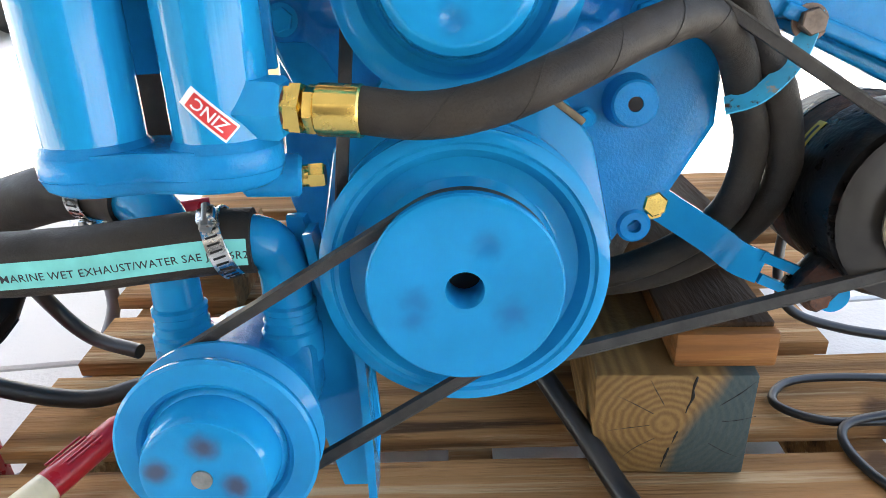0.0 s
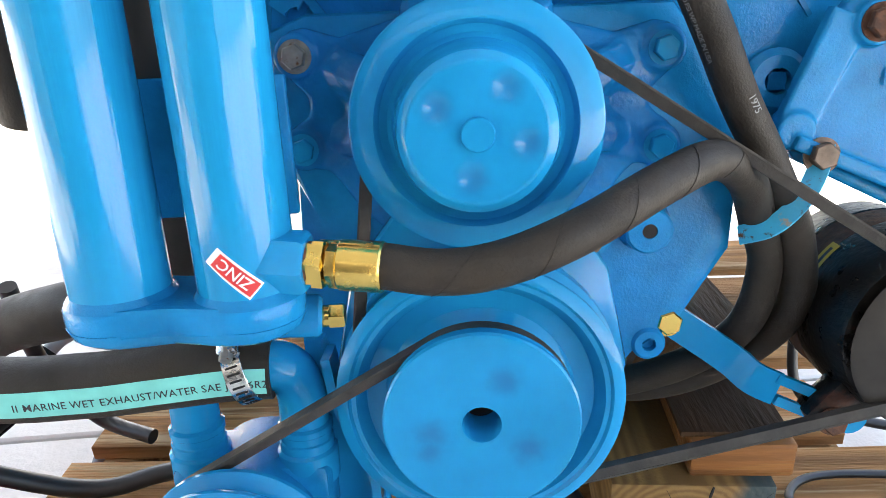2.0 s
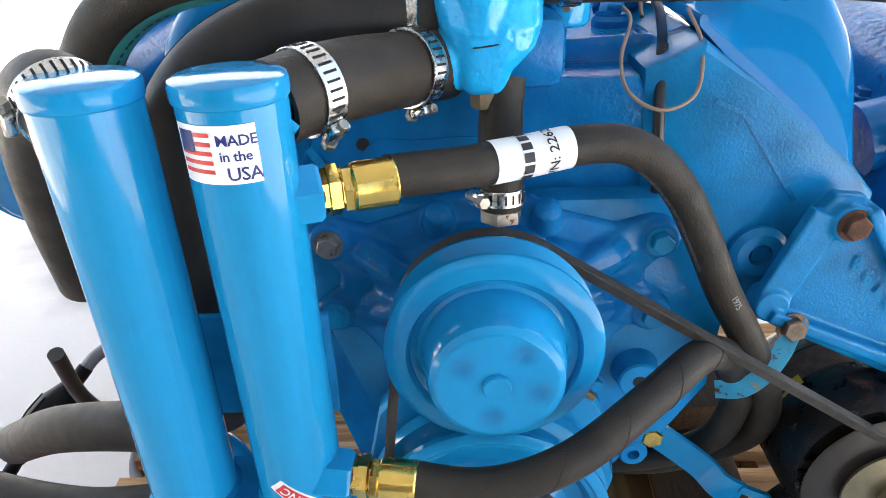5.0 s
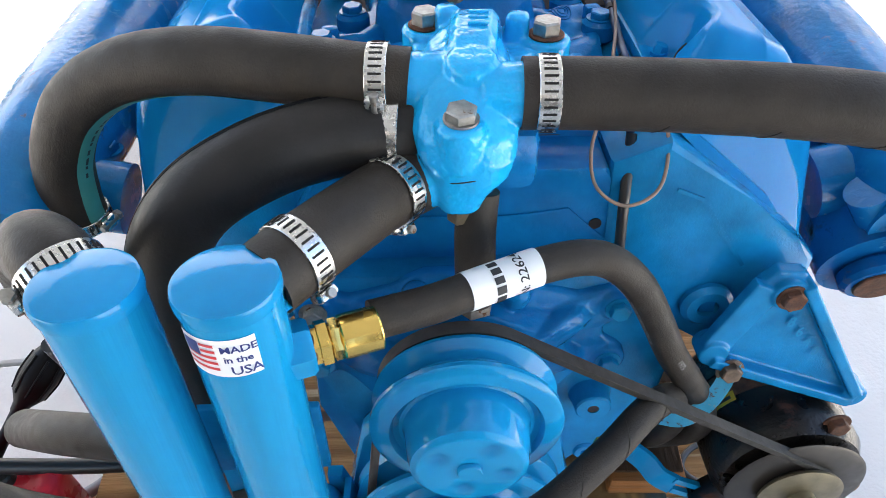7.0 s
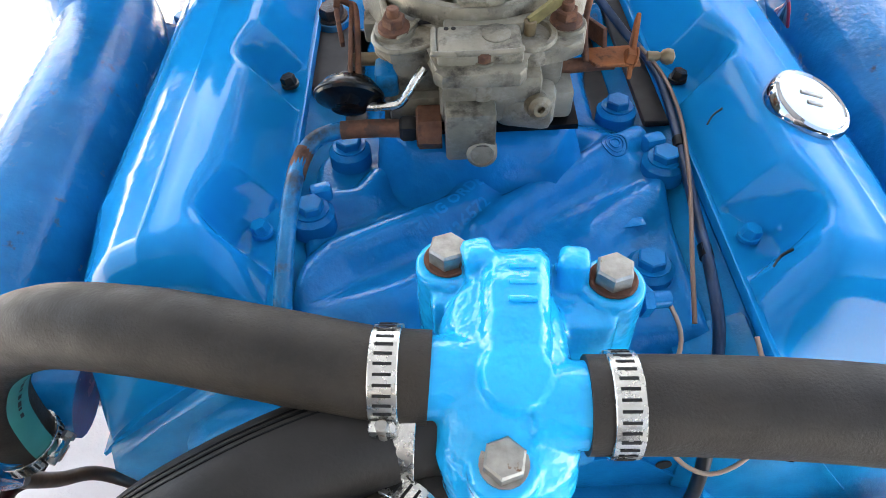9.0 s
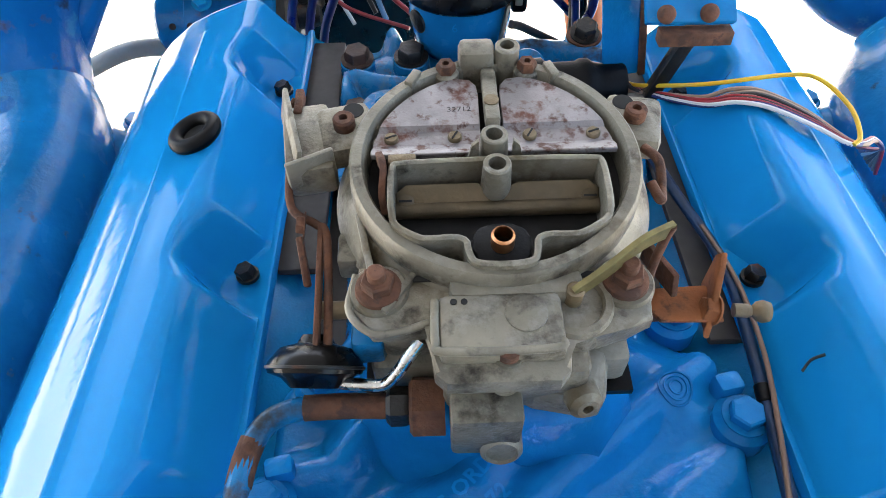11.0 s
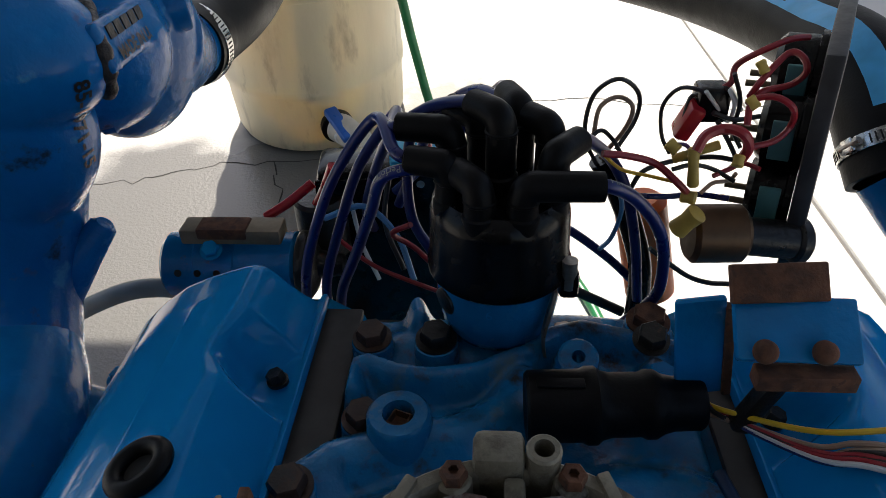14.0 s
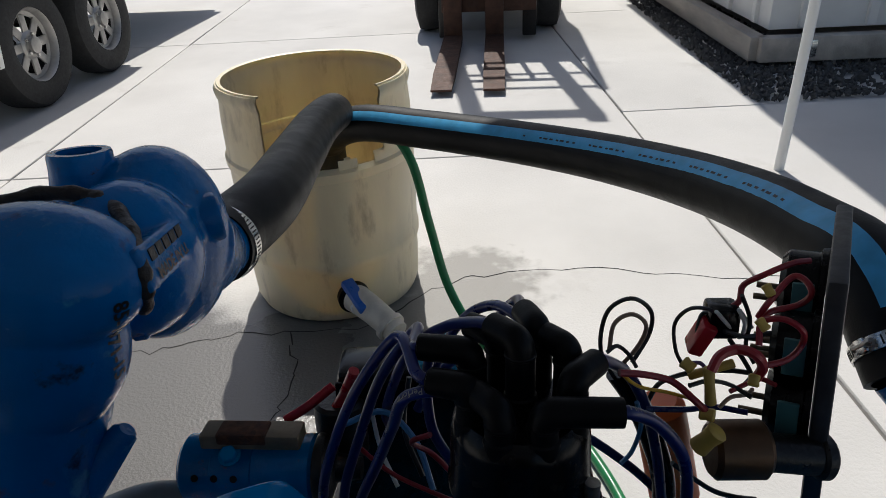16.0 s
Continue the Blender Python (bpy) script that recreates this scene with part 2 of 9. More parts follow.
INK_WHITE = mat("pale_print", (0.26, 0.26, 0.25), 0.6, var=0.1)
RED_STICKER = mat("red_ink", (0.62, 0.03, 0.03), 0.4, var=0.05)
RED_PLASTIC = mat("red_plastic", (0.38, 0.010, 0.02), 0.3, var=0.12, scale=20)
POLY = mat("yellowed_white_polyethylene", (0.66, 0.58, 0.40), 0.45, var=0.15, scale=3.5, bump=0.05, bscale=60, trans=0.2, stretch=(1.6, 1.6, 0.5),
           spots=[((0.36, 0.27, 0.14), 0.6), ((0.28, 0.23, 0.15), 0.6)], spot_scale=4.5, spot_at=0.56, spot_soft=0.22)
GREEN_HOSE = mat("green_garden_hose", (0.01, 0.16, 0.05), 0.35, var=0.2)
TYRE = mat("tyre_rubber", (0.02, 0.02, 0.02), 0.75, var=0.3, scale=30, bump=0.3, bscale=200)
RIM = mat("dull_steel_rim", (0.42, 0.41, 0.39), 0.45, 0.7, var=0.15)
GRAVEL = mat("dark_gravel", (0.07, 0.068, 0.065), 0.8, var=0.5, scale=40, bump=0.6, bscale=60)
WIRE_RED = mat("red_wire", (0.28, 0.012, 0.02), 0.4, var=0.15)
WIRE_BLUE = mat("blue_ignition_lead", (0.003, 0.010, 0.105), 0.32, var=0.15)
WIRE_BLACK = mat("black_wire", (0.012, 0.012, 0.013), 0.4, var=0.2)
WIRE_YELLOW = mat("yellow_wire", (0.62, 0.38, 0.01), 0.4, var=0.1)
WIRE_TAN = mat("tan_wire", (0.30, 0.20, 0.14), 0.5, var=0.15)
WIRE_WHITE = mat("white_wire", (0.6, 0.6, 0.58), 0.45, var=0.1)
WIRE_PURPLE = mat("purple_wire", (0.10, 0.04, 0.16), 0.45, var=0.1)
WIRE_CYAN = mat("light_blue_wire", (0.05, 0.20, 0.42), 0.45, var=0.1)
CRIMP = mat("yellow_crimp_sleeve", (0.48, 0.33, 0.07), 0.45, var=0.2, scale=60)
ORANGE = mat("orange_paint", (0.75, 0.13, 0.015), 0.4, var=0.1)


# ---- building helpers ----
ORIGIN = {}


def thing(name, label, category, at=(0, 0, 0), base=ENGINE, group="", kind=""):
    """A top-level empty at the point 'at' of the frame 'base'."""
    ob = new(name)
    ob.empty_display_size = 0.02
    ob.matrix_world = base @ Matrix.Translation(at)
    ORIGIN[ob.name] = Vector(at)
    return tagged(ob, label, category, group, kind)


def mesh_of(name, bm, material, origin, sharp=38):
    bm.transform(Matrix.Translation(-Vector(origin)))
    bmesh.ops.recalc_face_normals(bm, faces=bm.faces)
    me = bpy.data.meshes.new(name)
    bm.to_mesh(me)
    bm.free()
    me.materials.append(material)
    me.polygons.foreach_set("use_smooth", [True] * len(me.polygons))
    me.set_sharp_from_angle(angle=radians(sharp))
    return me


def part(name, bm, material, parent, label="", sharp=38):
    """One mesh under a thing or a part; bm is in the same frame as the thing's 'at'."""
    at = ORIGIN[parent.name]
    ob = new(name, mesh_of(name, bm, material, at, sharp))
    ob.parent = parent
    ORIGIN[ob.name] = at
    return tagged(ob, label)


def solo(name, bm, material, label, category, at=(0, 0, 0), base=ENGINE, group="", kind="", sharp=38):
    """A thing that is one mesh."""
    ob = new(name, mesh_of(name, bm, material, at, sharp))
    ob.matrix_world = base @ Matrix.Translation(at)
    ORIGIN[ob.name] = Vector(at)
    return tagged(ob, label, category, group, kind)


def B():
    return bmesh.new()


def aim(axis):
    return Vector((0, 0, 1)).rotation_difference(Vector(axis)).to_matrix().to_4x4()


def box(bm, c, s, m=None, bev=0.0, seg=2):
    """A bevelled box of size s round c; m turns it about c."""
    k = bmesh.ops.create_cube(bm, size=1.0, matrix=Matrix.Translation(c) @ (m or Matrix.Identity(4)) @ Matrix.Diagonal((*s, 1)))
    if bev:
        es = list({e for v in k["verts"] for e in v.link_edges})
        bmesh.ops.bevel(bm, geom=es, offset=bev, segments=seg, affect="EDGES", profile=0.5)
    return bm


def lathe(bm, o, axis, profile, n=40, a0=0.0, turn=None):
    """A body of revolution about the axis through o; profile: (radius, height) rows."""
    m = Matrix.Translation(o) @ aim(axis)
    rings = []
    for r, h in profile:
        if r < 1e-6:
            rings.append([bm.verts.new(m @ Vector((0, 0, h)))])
        else:
            rings.append([bm.verts.new(m @ Vector((r * math.cos(a0 + 2 * math.pi * i / n), r * math.sin(a0 + 2 * math.pi * i / n), h))) for i in range(n)])
    for a, b in zip(rings, rings[1:]):
        for i in range(n):
            j = (i + 1) % n
            if len(a) == 1 and len(b) == 1:
                continue
            if len(a) == 1:
                bm.faces.new((a[0], b[i], b[j]))
            elif len(b) == 1:
                bm.faces.new((a[i], a[j], b[0]))
            else:
                bm.faces.new((a[i], a[j], b[j], b[i]))
    return bm


def rod(bm, p, q, r, r2=None, n=20, bev=0.0):
    """A capped cylinder or cone from p to q, edges eased by bev."""
    p, q = Vector(p), Vector(q)
    h, r2 = (q - p).length, r if r2 is None else r2
    prof = [(0, 0), (r - bev, 0), (r, bev), (r2, h - bev), (r2 - bev, h), (0, h)] if bev else [(0, 0), (r, 0), (r2, h), (0, h)]
    return lathe(bm, p, q - p, prof, n)


def ring(bm, o, axis, r_out, r_in, h, n=40, bev=0.0008):
    """A flat ring from o along the axis for h."""
    return lathe(bm, o, axis, [(r_in, 0), (r_out - bev, 0), (r_out, bev), (r_out, h - bev), (r_out - bev, h), (r_in, h), (r_in, 0)], n)


def hexagon(bm, o, axis, r, h, washer=0.0, shank=0.0):
    """A hexagon bolt head with a chamfered top, on a washer face."""
    if washer:
        lathe(bm, o, axis, [(0, 0), (washer, 0), (washer, r * 0.16), (0, r * 0.16)], 24)
    lathe(bm, o, axis, [(0, 0), (r, 0), (r, h * 0.86), (r * 0.88, h), (0, h)], 6, 0.3)
    return bm


def spline(points, steps=8):
    """Points along a smooth line through the given ones."""
    p = [Vector(q) for q in points]
    if len(p) < 3:
        return [p[0].lerp(p[-1], i / steps) for i in range(steps + 1)]
    ext = [2 * p[0] - p[1]] + p + [2 * p[-1] - p[-2]]
    out = []
    for i in range(1, len(ext) - 2):
        a, b, c, d = ext[i - 1:i + 3]
        for k in range(steps):
            t = k / steps
            out.append(0.5 * ((2 * b) + (c - a) * t + (2 * a - 5 * b + 4 * c - d) * t * t + (3 * b - a - 3 * c + d) * t ** 3))
    return out + [p[-1]]


def frames_along(line):
    """Rows of (point, side, up) carried along a line without twist."""
    out, prev = [], None
    for i, q in enumerate(line):
        d = (line[min(i + 1, len(line) - 1)] - line[max(i - 1, 0)]).normalized()
        if prev is None:
            side = d.cross(Vector((0, 0, 1)) if abs(d.z) < 0.9 else Vector((0, 1, 0))).normalized()
        else:
            side = (prev - d * prev.dot(d)).normalized()
        prev = side
        out.append((q, side, side.cross(d).normalized()))
    return out


def sweep(bm, line, shape, caps=True, scale=None):
    """A closed 2D shape carried along a line of points."""
    rows = []
    for i, (q, s, u) in enumerate(frames_along(line)):
        k = scale(i / (len(line) - 1)) if scale else 1.0
        rows.append([bm.verts.new(q + s * x * k + u * y * k) for x, y in shape])
    for a, b in zip(rows, rows[1:]):
        for i in range(len(a)):
            j = (i + 1) % len(a)
            bm.faces.new((a[i], a[j], b[j], b[i]))
    if caps:
        bm.faces.new(rows[0])
        bm.faces.new(rows[-1][::-1])
    return bm


def circle(r, n=16):
    return [(r * math.cos(2 * math.pi * i / n), r * math.sin(2 * math.pi * i / n)) for i in range(n)]


def tube(bm, points, r, n=16, steps=8, scale=None):
    return sweep(bm, spline(points, steps), circle(r, n), scale=scale)


def fuse(bm, voxel=0.0018, rounds=6):
    """Melts overlapping bodies into one casting with rounded inner corners."""
    bmesh.ops.recalc_face_normals(bm, faces=bm.faces)
    me = bpy.data.meshes.new("fuse")
    bm.to_mesh(me)
    bm.free()
    ob = bpy.data.objects.new("fuse", me)
    scene.collection.objects.link(ob)
    r = ob.modifiers.new("melt", "REMESH")
    r.mode, r.voxel_size = "VOXEL", voxel
    sm = ob.modifiers.new("ease", "SMOOTH")
    sm.factor, sm.iterations = 0.5, rounds
    done = bpy.data.meshes.new_from_object(ob.evaluated_get(bpy.context.evaluated_depsgraph_get()))
    out = bmesh.new()
    out.from_mesh(done)
    bpy.data.objects.remove(ob)
    bpy.data.meshes.remove(me)
    bpy.data.meshes.remove(done)
    return out


def hollow(bm, points, r, wall, n=24, steps=8):
    """A hose with an open bore at both ends."""
    line = spline(points, steps)
    fr = frames_along(line)
    outer = [[bm.verts.new(q + s * x + u * y) for x, y in circle(r, n)] for q, s, u in fr]
    inner = [[bm.verts.new(q + s * x + u * y) for x, y in circle(r - wall, n)] for q, s, u in fr]
    for rows in (outer, inner):
        for a, b in zip(rows, rows[1:]):
            for i in range(n):
                bm.faces.new((a[i], a[(i + 1) % n], b[(i + 1) % n], b[i]))
    for k in (0, -1):
        for i in range(n):
            bm.faces.new((outer[k][i], outer[k][(i + 1) % n], inner[k][(i + 1) % n], inner[k][i]))
    return bm


def plate(bm, outline, m, h, bev=0.0):
    """A flat outline (x, y), lifted by h along z, placed by m; edges eased by bev."""
    lo = [bm.verts.new(m @ Vector((x, y, 0))) for x, y in outline]
    hi = [bm.verts.new(m @ Vector((x, y, h))) for x, y in outline]
    fs = [bm.faces.new(lo[::-1]), bm.faces.new(hi)]
    n = len(lo)
    for i in range(n):
        fs.append(bm.faces.new((lo[i], lo[(i + 1) % n], hi[(i + 1) % n], hi[i])))
    if bev:
        es = [e for e in fs[1].edges] + [e for e in fs[0].edges]
        bmesh.ops.bevel(bm, geom=es, offset=bev, segments=2, affect="EDGES", profile=0.5)
    return bm


def loft(bm, sections, caps=True, closed=True):
    """Skin over rows of points, each row a section."""
    rows = [[bm.verts.new(p) for p in s] for s in sections]
    for a, b in zip(rows, rows[1:]):
        n = len(a)
        for i in range(n if closed else n - 1):
            j = (i + 1) % n
            bm.faces.new((a[i], a[j], b[j], b[i]))
    if caps:
        bm.faces.new(rows[0])
        bm.faces.new(rows[-1][::-1])
    return bm


def soften(bm, offset, seg=3, angle=30):
    """Round every edge sharper than the angle."""
    es = [e for e in bm.edges if len(e.link_faces) == 2 and e.calc_face_angle(0) > radians(angle)]
    bmesh.ops.bevel(bm, geom=es, offset=offset, segments=seg, affect="EDGES", profile=0.5)
    return bm


def rounded(w, h, r, n=5):
    """A rectangle with rounded corners."""
    out = []
    for cx, cy, a in ((w / 2 - r, h / 2 - r, 0), (-w / 2 + r, h / 2 - r, 90), (-w / 2 + r, -h / 2 + r, 180), (w / 2 - r, -h / 2 + r, 270)):
        out += [(cx + r * math.cos(radians(a + 90 * i / n)), cy + r * math.sin(radians(a + 90 * i / n))) for i in range(n + 1)]
    return out


def lettering(text, size, place, spacing=1.0, bold=0.0, align="LEFT"):
    """The letters of a text as a bmesh; place(u, v) gives each corner's point."""
    cu = bpy.data.curves.new("letters", "FONT")
    cu.body, cu.size, cu.space_character, cu.offset, cu.align_x, cu.resolution_u = text, size, spacing, bold, align, 2
    ob = bpy.data.objects.new("letters", cu)
    scene.collection.objects.link(ob)
    me = bpy.data.meshes.new_from_object(ob.evaluated_get(bpy.context.evaluated_depsgraph_get()))
    bm = bmesh.new()
    bm.from_mesh(me)
    bpy.data.objects.remove(ob)
    bpy.data.curves.remove(cu)
    bpy.data.meshes.remove(me)
    bmesh.ops.subdivide_edges(bm, edges=[e for e in bm.edges if e.calc_length() > size * 0.3], cuts=2)
    for v in bm.verts:
        v.co = place(v.co.x, v.co.y)
    return bm


def on_hose(line, r, angle, start=0.0, lift=0.0004, flip=1):
    """A placing of (u, v) on a hose's skin: u metres along the line, v metres round it from the angle (degrees)."""
    fr = frames_along(line)
    dist = [0.0]
    for a, b in zip(line, line[1:]):
        dist.append(dist[-1] + (b - a).length)

    def place(u, v):
        d = min(max(start + u * flip, 0), dist[-1] - 1e-6)
        i = max(k for k in range(len(dist)) if dist[k] <= d)
        i = min(i, len(line) - 2)
        f = (d - dist[i]) / max(1e-9, dist[i + 1] - dist[i])
        q = fr[i][0].lerp(fr[i + 1][0], f)
        s = fr[i][1].lerp(fr[i + 1][1], f).normalized()
        w = fr[i][2].lerp(fr[i + 1][2], f).normalized()
        a = radians(angle) + v * flip / r
        return q + (s * math.cos(a) + w * math.sin(a)) * (r + lift)
    return place


def facing(line, where, way):
    """The angle (degrees) on a hose's skin that looks in the given way, at the share 'where' of its line."""
    q, s, u = frames_along(line)[int(where * (len(line) - 1))]
    return math.degrees(math.atan2(Vector(way).dot(u), Vector(way).dot(s)))


def skin_strip(bm, place, u0, u1, v0, v1, nu=40, nv=6, thick=0.0):
    """A thin strip laid on a skin by a placing."""
    rows = [[bm.verts.new(place(u0 + (u1 - u0) * i / nu, v0 + (v1 - v0) * j / nv)) for j in range(nv + 1)] for i in range(nu + 1)]
    for a, b in zip(rows, rows[1:]):
        for j in range(nv):
            bm.faces.new((a[j], a[j + 1], b[j + 1], b[j]))
    return bm


def hose_clamp(c, axis, r, screw, width=0.011, group="hose clamps", label="bright steel worm-drive hose clamp on a black hose", slots_on=True):
    """A slotted band round a hose at c, with its screw housing on the side that 'screw' points to."""
    c, axis = Vector(c), Vector(axis).normalized()
    out = (Vector(screw) - axis * Vector(screw).dot(axis)).normalized()
    tan = axis.cross(out)
    th = thing("hose_clamp", label, "hose clamp", c, group=group)
    part("band", ring(B(), c - axis * width / 2, axis, r + 0.0011, r - 0.0004, width, 48, 0.0003), STEEL, th)
    if slots_on:
        bm = B()
        count = max(14, int(2 * math.pi * r / 0.0042))
        for i in range(count):
            a = 2 * math.pi * i / count
            d = out * math.cos(a) + tan * math.sin(a)
            if d.dot(out) > 0.93:
                continue
            t = axis.cross(d)
            m = Matrix((( *(axis),), (*t,), (*d,))).transposed().to_4x4()
            box(bm, c + d * (r + 0.0010), (width * 0.62, 0.0013, 0.0008), m)
        tagged(part("slot_pattern", bm, RECESS_SHADE, th), kind="stuff")
    m = Matrix(((*axis,), (*tan,), (*out,))).transposed().to_4x4()
    hs = part("screw_housing", box(B(), c + out * (r + 0.0036), (width * 0.95, 0.012, 0.0055), m, 0.0016), STEEL, th)
    p = c + out * (r + 0.0042)
    bm = rod(B(), p - tan * 0.009, p + tan * 0.008, 0.0028, n=14, bev=0.0004)
    hexagon(bm, p + tan * 0.008, tan, 0.0042, 0.004)
    part("screw", bm, BOLT_STEEL, hs)
    return th


# ---- ground and surroundings (level frame) ----
LEVEL = Matrix.Identity(4)
bm = B()
bmesh.ops.create_grid(bm, x_segments=8, y_segments=8, size=400, matrix=Matrix.Translation((0, 0, -0.014)))
ground = solo("ground", bm, CONCRETE, "pale worn concrete yard", "ground", base=LEVEL, kind="structure")
YARD = pose(0.566, 3.927, 0, 0, 0, 5.2)


def slab(u0, u1, v0, v1):
    bm = B()
    g = 0.004
    box(bm, ((u0 + u1) / 2, (v0 + v1) / 2, -0.04), (u1 - u0 - 2 * g, v1 - v0 - 2 * g, 0.08), bev=0.004, seg=1)
    bm.transform(YARD)
    part("concrete_slab", bm, CONCRETE, ground)


for column in range(-5, 4):
    shift = 0.0 if column >= 0 else -0.469
    u0 = column * 2.63
    for row in range(-4, 5):
        if column >= 0 and row >= 0 and column * 2.63 > 0.5:
            continue
        slab(u0, min(u0 + 2.63, u0 + (0.66 if column == 0 and row >= 0 else 2.63)), shift + row * 2.5, shift + row * 2.5 + 2.5)


# pallet
def pallet():
    th = thing("pallet", "worn raw wooden shipping pallet on the concrete", "pallet", (0, 0.75, 0), LEVEL)
    rnd = random.Random(4)
    ys = [(0.372, 0.481, -0.56, 0.55), (0.513, 0.628, -0.452, 0.52), (0.652, 0.752, -0.442, 0.405), (0.80, 0.90, -0.46, 0.50), (0.93, 1.04, -0.45, 0.5), (1.08, 1.19, -0.46, 0.5)]
    for y0, y1, x0, x1 in ys:
        bm = box(B(), ((x0 + x1) / 2, (y0 + y1) / 2, 0.121), (x1 - x0, y1 - y0, 0.018), bev=0.002)
        bmesh.ops.subdivide_edges(bm, edges=[e for e in bm.edges if e.calc_length() > 0.3], cuts=14)
        for v in bm.verts:
            v.co += Vector((0, rnd.uniform(-1, 1) * 0.0012, 0.0012 * math.sin(v.co.x * 9 + y0 * 40)))
        part("plank", bm, WOOD, th)
    for x in (-0.41, 0.0, 0.37):
        part("stringer", box(B(), (x, 0.79, 0.066), (0.042, 0.83, 0.092), bev=0.003), WOOD, th)
    for y in (0.43, 0.78, 1.13):
        part("bottom_plank", box(B(), (-0.02, y, 0.0105), (0.98, 0.10, 0.018), bev=0.002), WOOD, th)
    return th


pallet()


def end_grain(name, centre):
    """Cut timber with growth rings round a pith line along y."""
    m = mat(name, (0.38, 0.25, 0.11), 0.8, var=0.3, scale=30, bump=0.4, bscale=200)
    n, l = m.node_tree.nodes, m.node_tree.links
    b = n["Principled BSDF"]
    co = n.new("ShaderNodeTexCoord")
    mp = n.new("ShaderNodeMapping")
    mp.inputs["Location"].default_value = (-centre[0], 0, -centre[1])
    mp.inputs["Scale"].default_value = (1, 0.05, 1)
    l.new(co.outputs["Object"], mp.inputs["Vector"])
    wave = n.new("ShaderNodeTexWave")
    wave.wave_type, wave.rings_direction = "RINGS", "SPHERICAL"
    wave.inputs["Scale"].default_value, wave.inputs["Distortion"].default_value = 50, 2.6
    wave.inputs["Detail"].default_value, wave.inputs["Detail Scale"].default_value = 3, 2
    l.new(mp.outputs["Vector"], wave.inputs["Vector"])
    r = n.new("ShaderNodeValToRGB")
    r.color_ramp.elements[0].color, r.color_ramp.elements[1].color = (0.165, 0.084, 0.022, 1), (0.245, 0.135, 0.040, 1)
    l.new(wave.outputs["Fac"], r.inputs[0])
    no = n.new("ShaderNodeTexNoise")
    no.inputs["Scale"].default_value = 9
    l.new(co.outputs["Object"], no.inputs["Vector"])
    sep = n.new("ShaderNodeSeparateXYZ")
    l.new(co.outputs["Object"], sep.inputs[0])
    k = n.new("ShaderNodeMath")
    k.operation = "MULTIPLY_ADD"
    k.inputs[1].default_value, k.inputs[2].default_value = 12.0, 0.58
    l.new(sep.outputs["X"], k.inputs[0])
    k2 = n.new("ShaderNodeMath")
    k2.operation = "MULTIPLY_ADD"
    k2.inputs[1].default_value = -8.0
    l.new(sep.outputs["Z"], k2.inputs[0])
    l.new(k.outputs[0], k2.inputs[2])
    k3 = n.new("ShaderNodeMath")
    k3.operation = "ADD"
    l.new(k2.outputs[0], k3.inputs[0])
    l.new(no.outputs["Fac"], k3.inputs[1])
    mask = n.new("ShaderNodeValToRGB")
    mask.color_ramp.elements[0].position, mask.color_ramp.elements[1].position = 0.80, 1.35
    mask.color_ramp.elements[1].color = (0.84, 0.84, 0.84, 1)
    l.new(k3.outputs[0], mask.inputs[0])
    mix = n.new("ShaderNodeMix")
    mix.data_type = "RGBA"
    mix.inputs["B"].default_value = (0.006, 0.044, 0.056, 1)
    l.new(mask.outputs["Color"], mix.inputs["Factor"])
    l.new(r.outputs["Color"], mix.inputs["A"])
    l.new(mix.outputs["Result"], b.inputs["Base Color"])
    return m


TIMBER = end_grain("sawn_timber_with_blue_overspray", (-0.005, 0.055))
bm = box(B(), (0.175, 0.592, 0.183), (0.130, 0.27, 0.104), pose(0, 0, 0, 0, 0, -3), bev=0.003)
block = thing("timber_block", "split square timber block with blue overspray on its end", "timber block", (0.168, 0.60, 0.131), LEVEL)
part("timber", bm, TIMBER, block)
for row, r_ in (([(0.1835, 0.2335), (0.1815, 0.222), (0.1820, 0.213), (0.1790, 0.203), (0.1780, 0.197)], 0.0017), ([(0.1735, 0.178), (0.1715, 0.171), (0.1700, 0.164)], 0.0011), ([(0.1680, 0.160), (0.1655, 0.150), (0.1630, 0.138)], 0.0014),
                ([(0.152, 0.196), (0.136, 0.206), (0.122, 0.214)], 0.0005), ([(0.150, 0.184), (0.132, 0.181), (0.116, 0.178)], 0.0004), ([(0.205, 0.205), (0.220, 0.218), (0.230, 0.229)], 0.0006), ([(0.160, 0.205), (0.152, 0.220), (0.147, 0.230)], 0.0005),
                ([(0.155, 0.170), (0.140, 0.160), (0.130, 0.150)], 0.0004), ([(0.200, 0.165), (0.214, 0.156), (0.226, 0.150)], 0.0005), ([(0.208, 0.188), (0.222, 0.190), (0.235, 0.194)], 0.0005)):
    ln = spline([(x, 0.4568 + 0.0524 * (0.175 - x), z) for x, z in row], 5)
    part("crack", sweep(B(), ln, [(math.cos(2 * math.pi * k / 6) * r_, math.sin(2 * math.pi * k / 6) * r_) for k in range(6)], scale=lambda t: 0.25 + 0.75 * math.sin(math.pi * min(0.97, t + 0.15)) * (0.7 + 0.3 * math.sin(t * 17))), RECESS_SHADE, block)
wedge = thing("timber_wedge", "short orange-brown timber packing piece on the timber block", "timber block", (0.205, 0.60, 0.236), LEVEL)
part("timber", box(B(), (0.212, 0.595, 0.2515), (0.082, 0.26, 0.032), pose(0, 0, 0, 0, 0, -2), bev=0.003), WOOD_ORANGE, wedge)
part("dark_face", box(B(), (0.207, 0.600, 0.2700), (0.086, 0.25, 0.005), pose(0, 0, 0, 0, 0, -2), bev=0.001), WOOD_DARK, wedge, "dark top face")
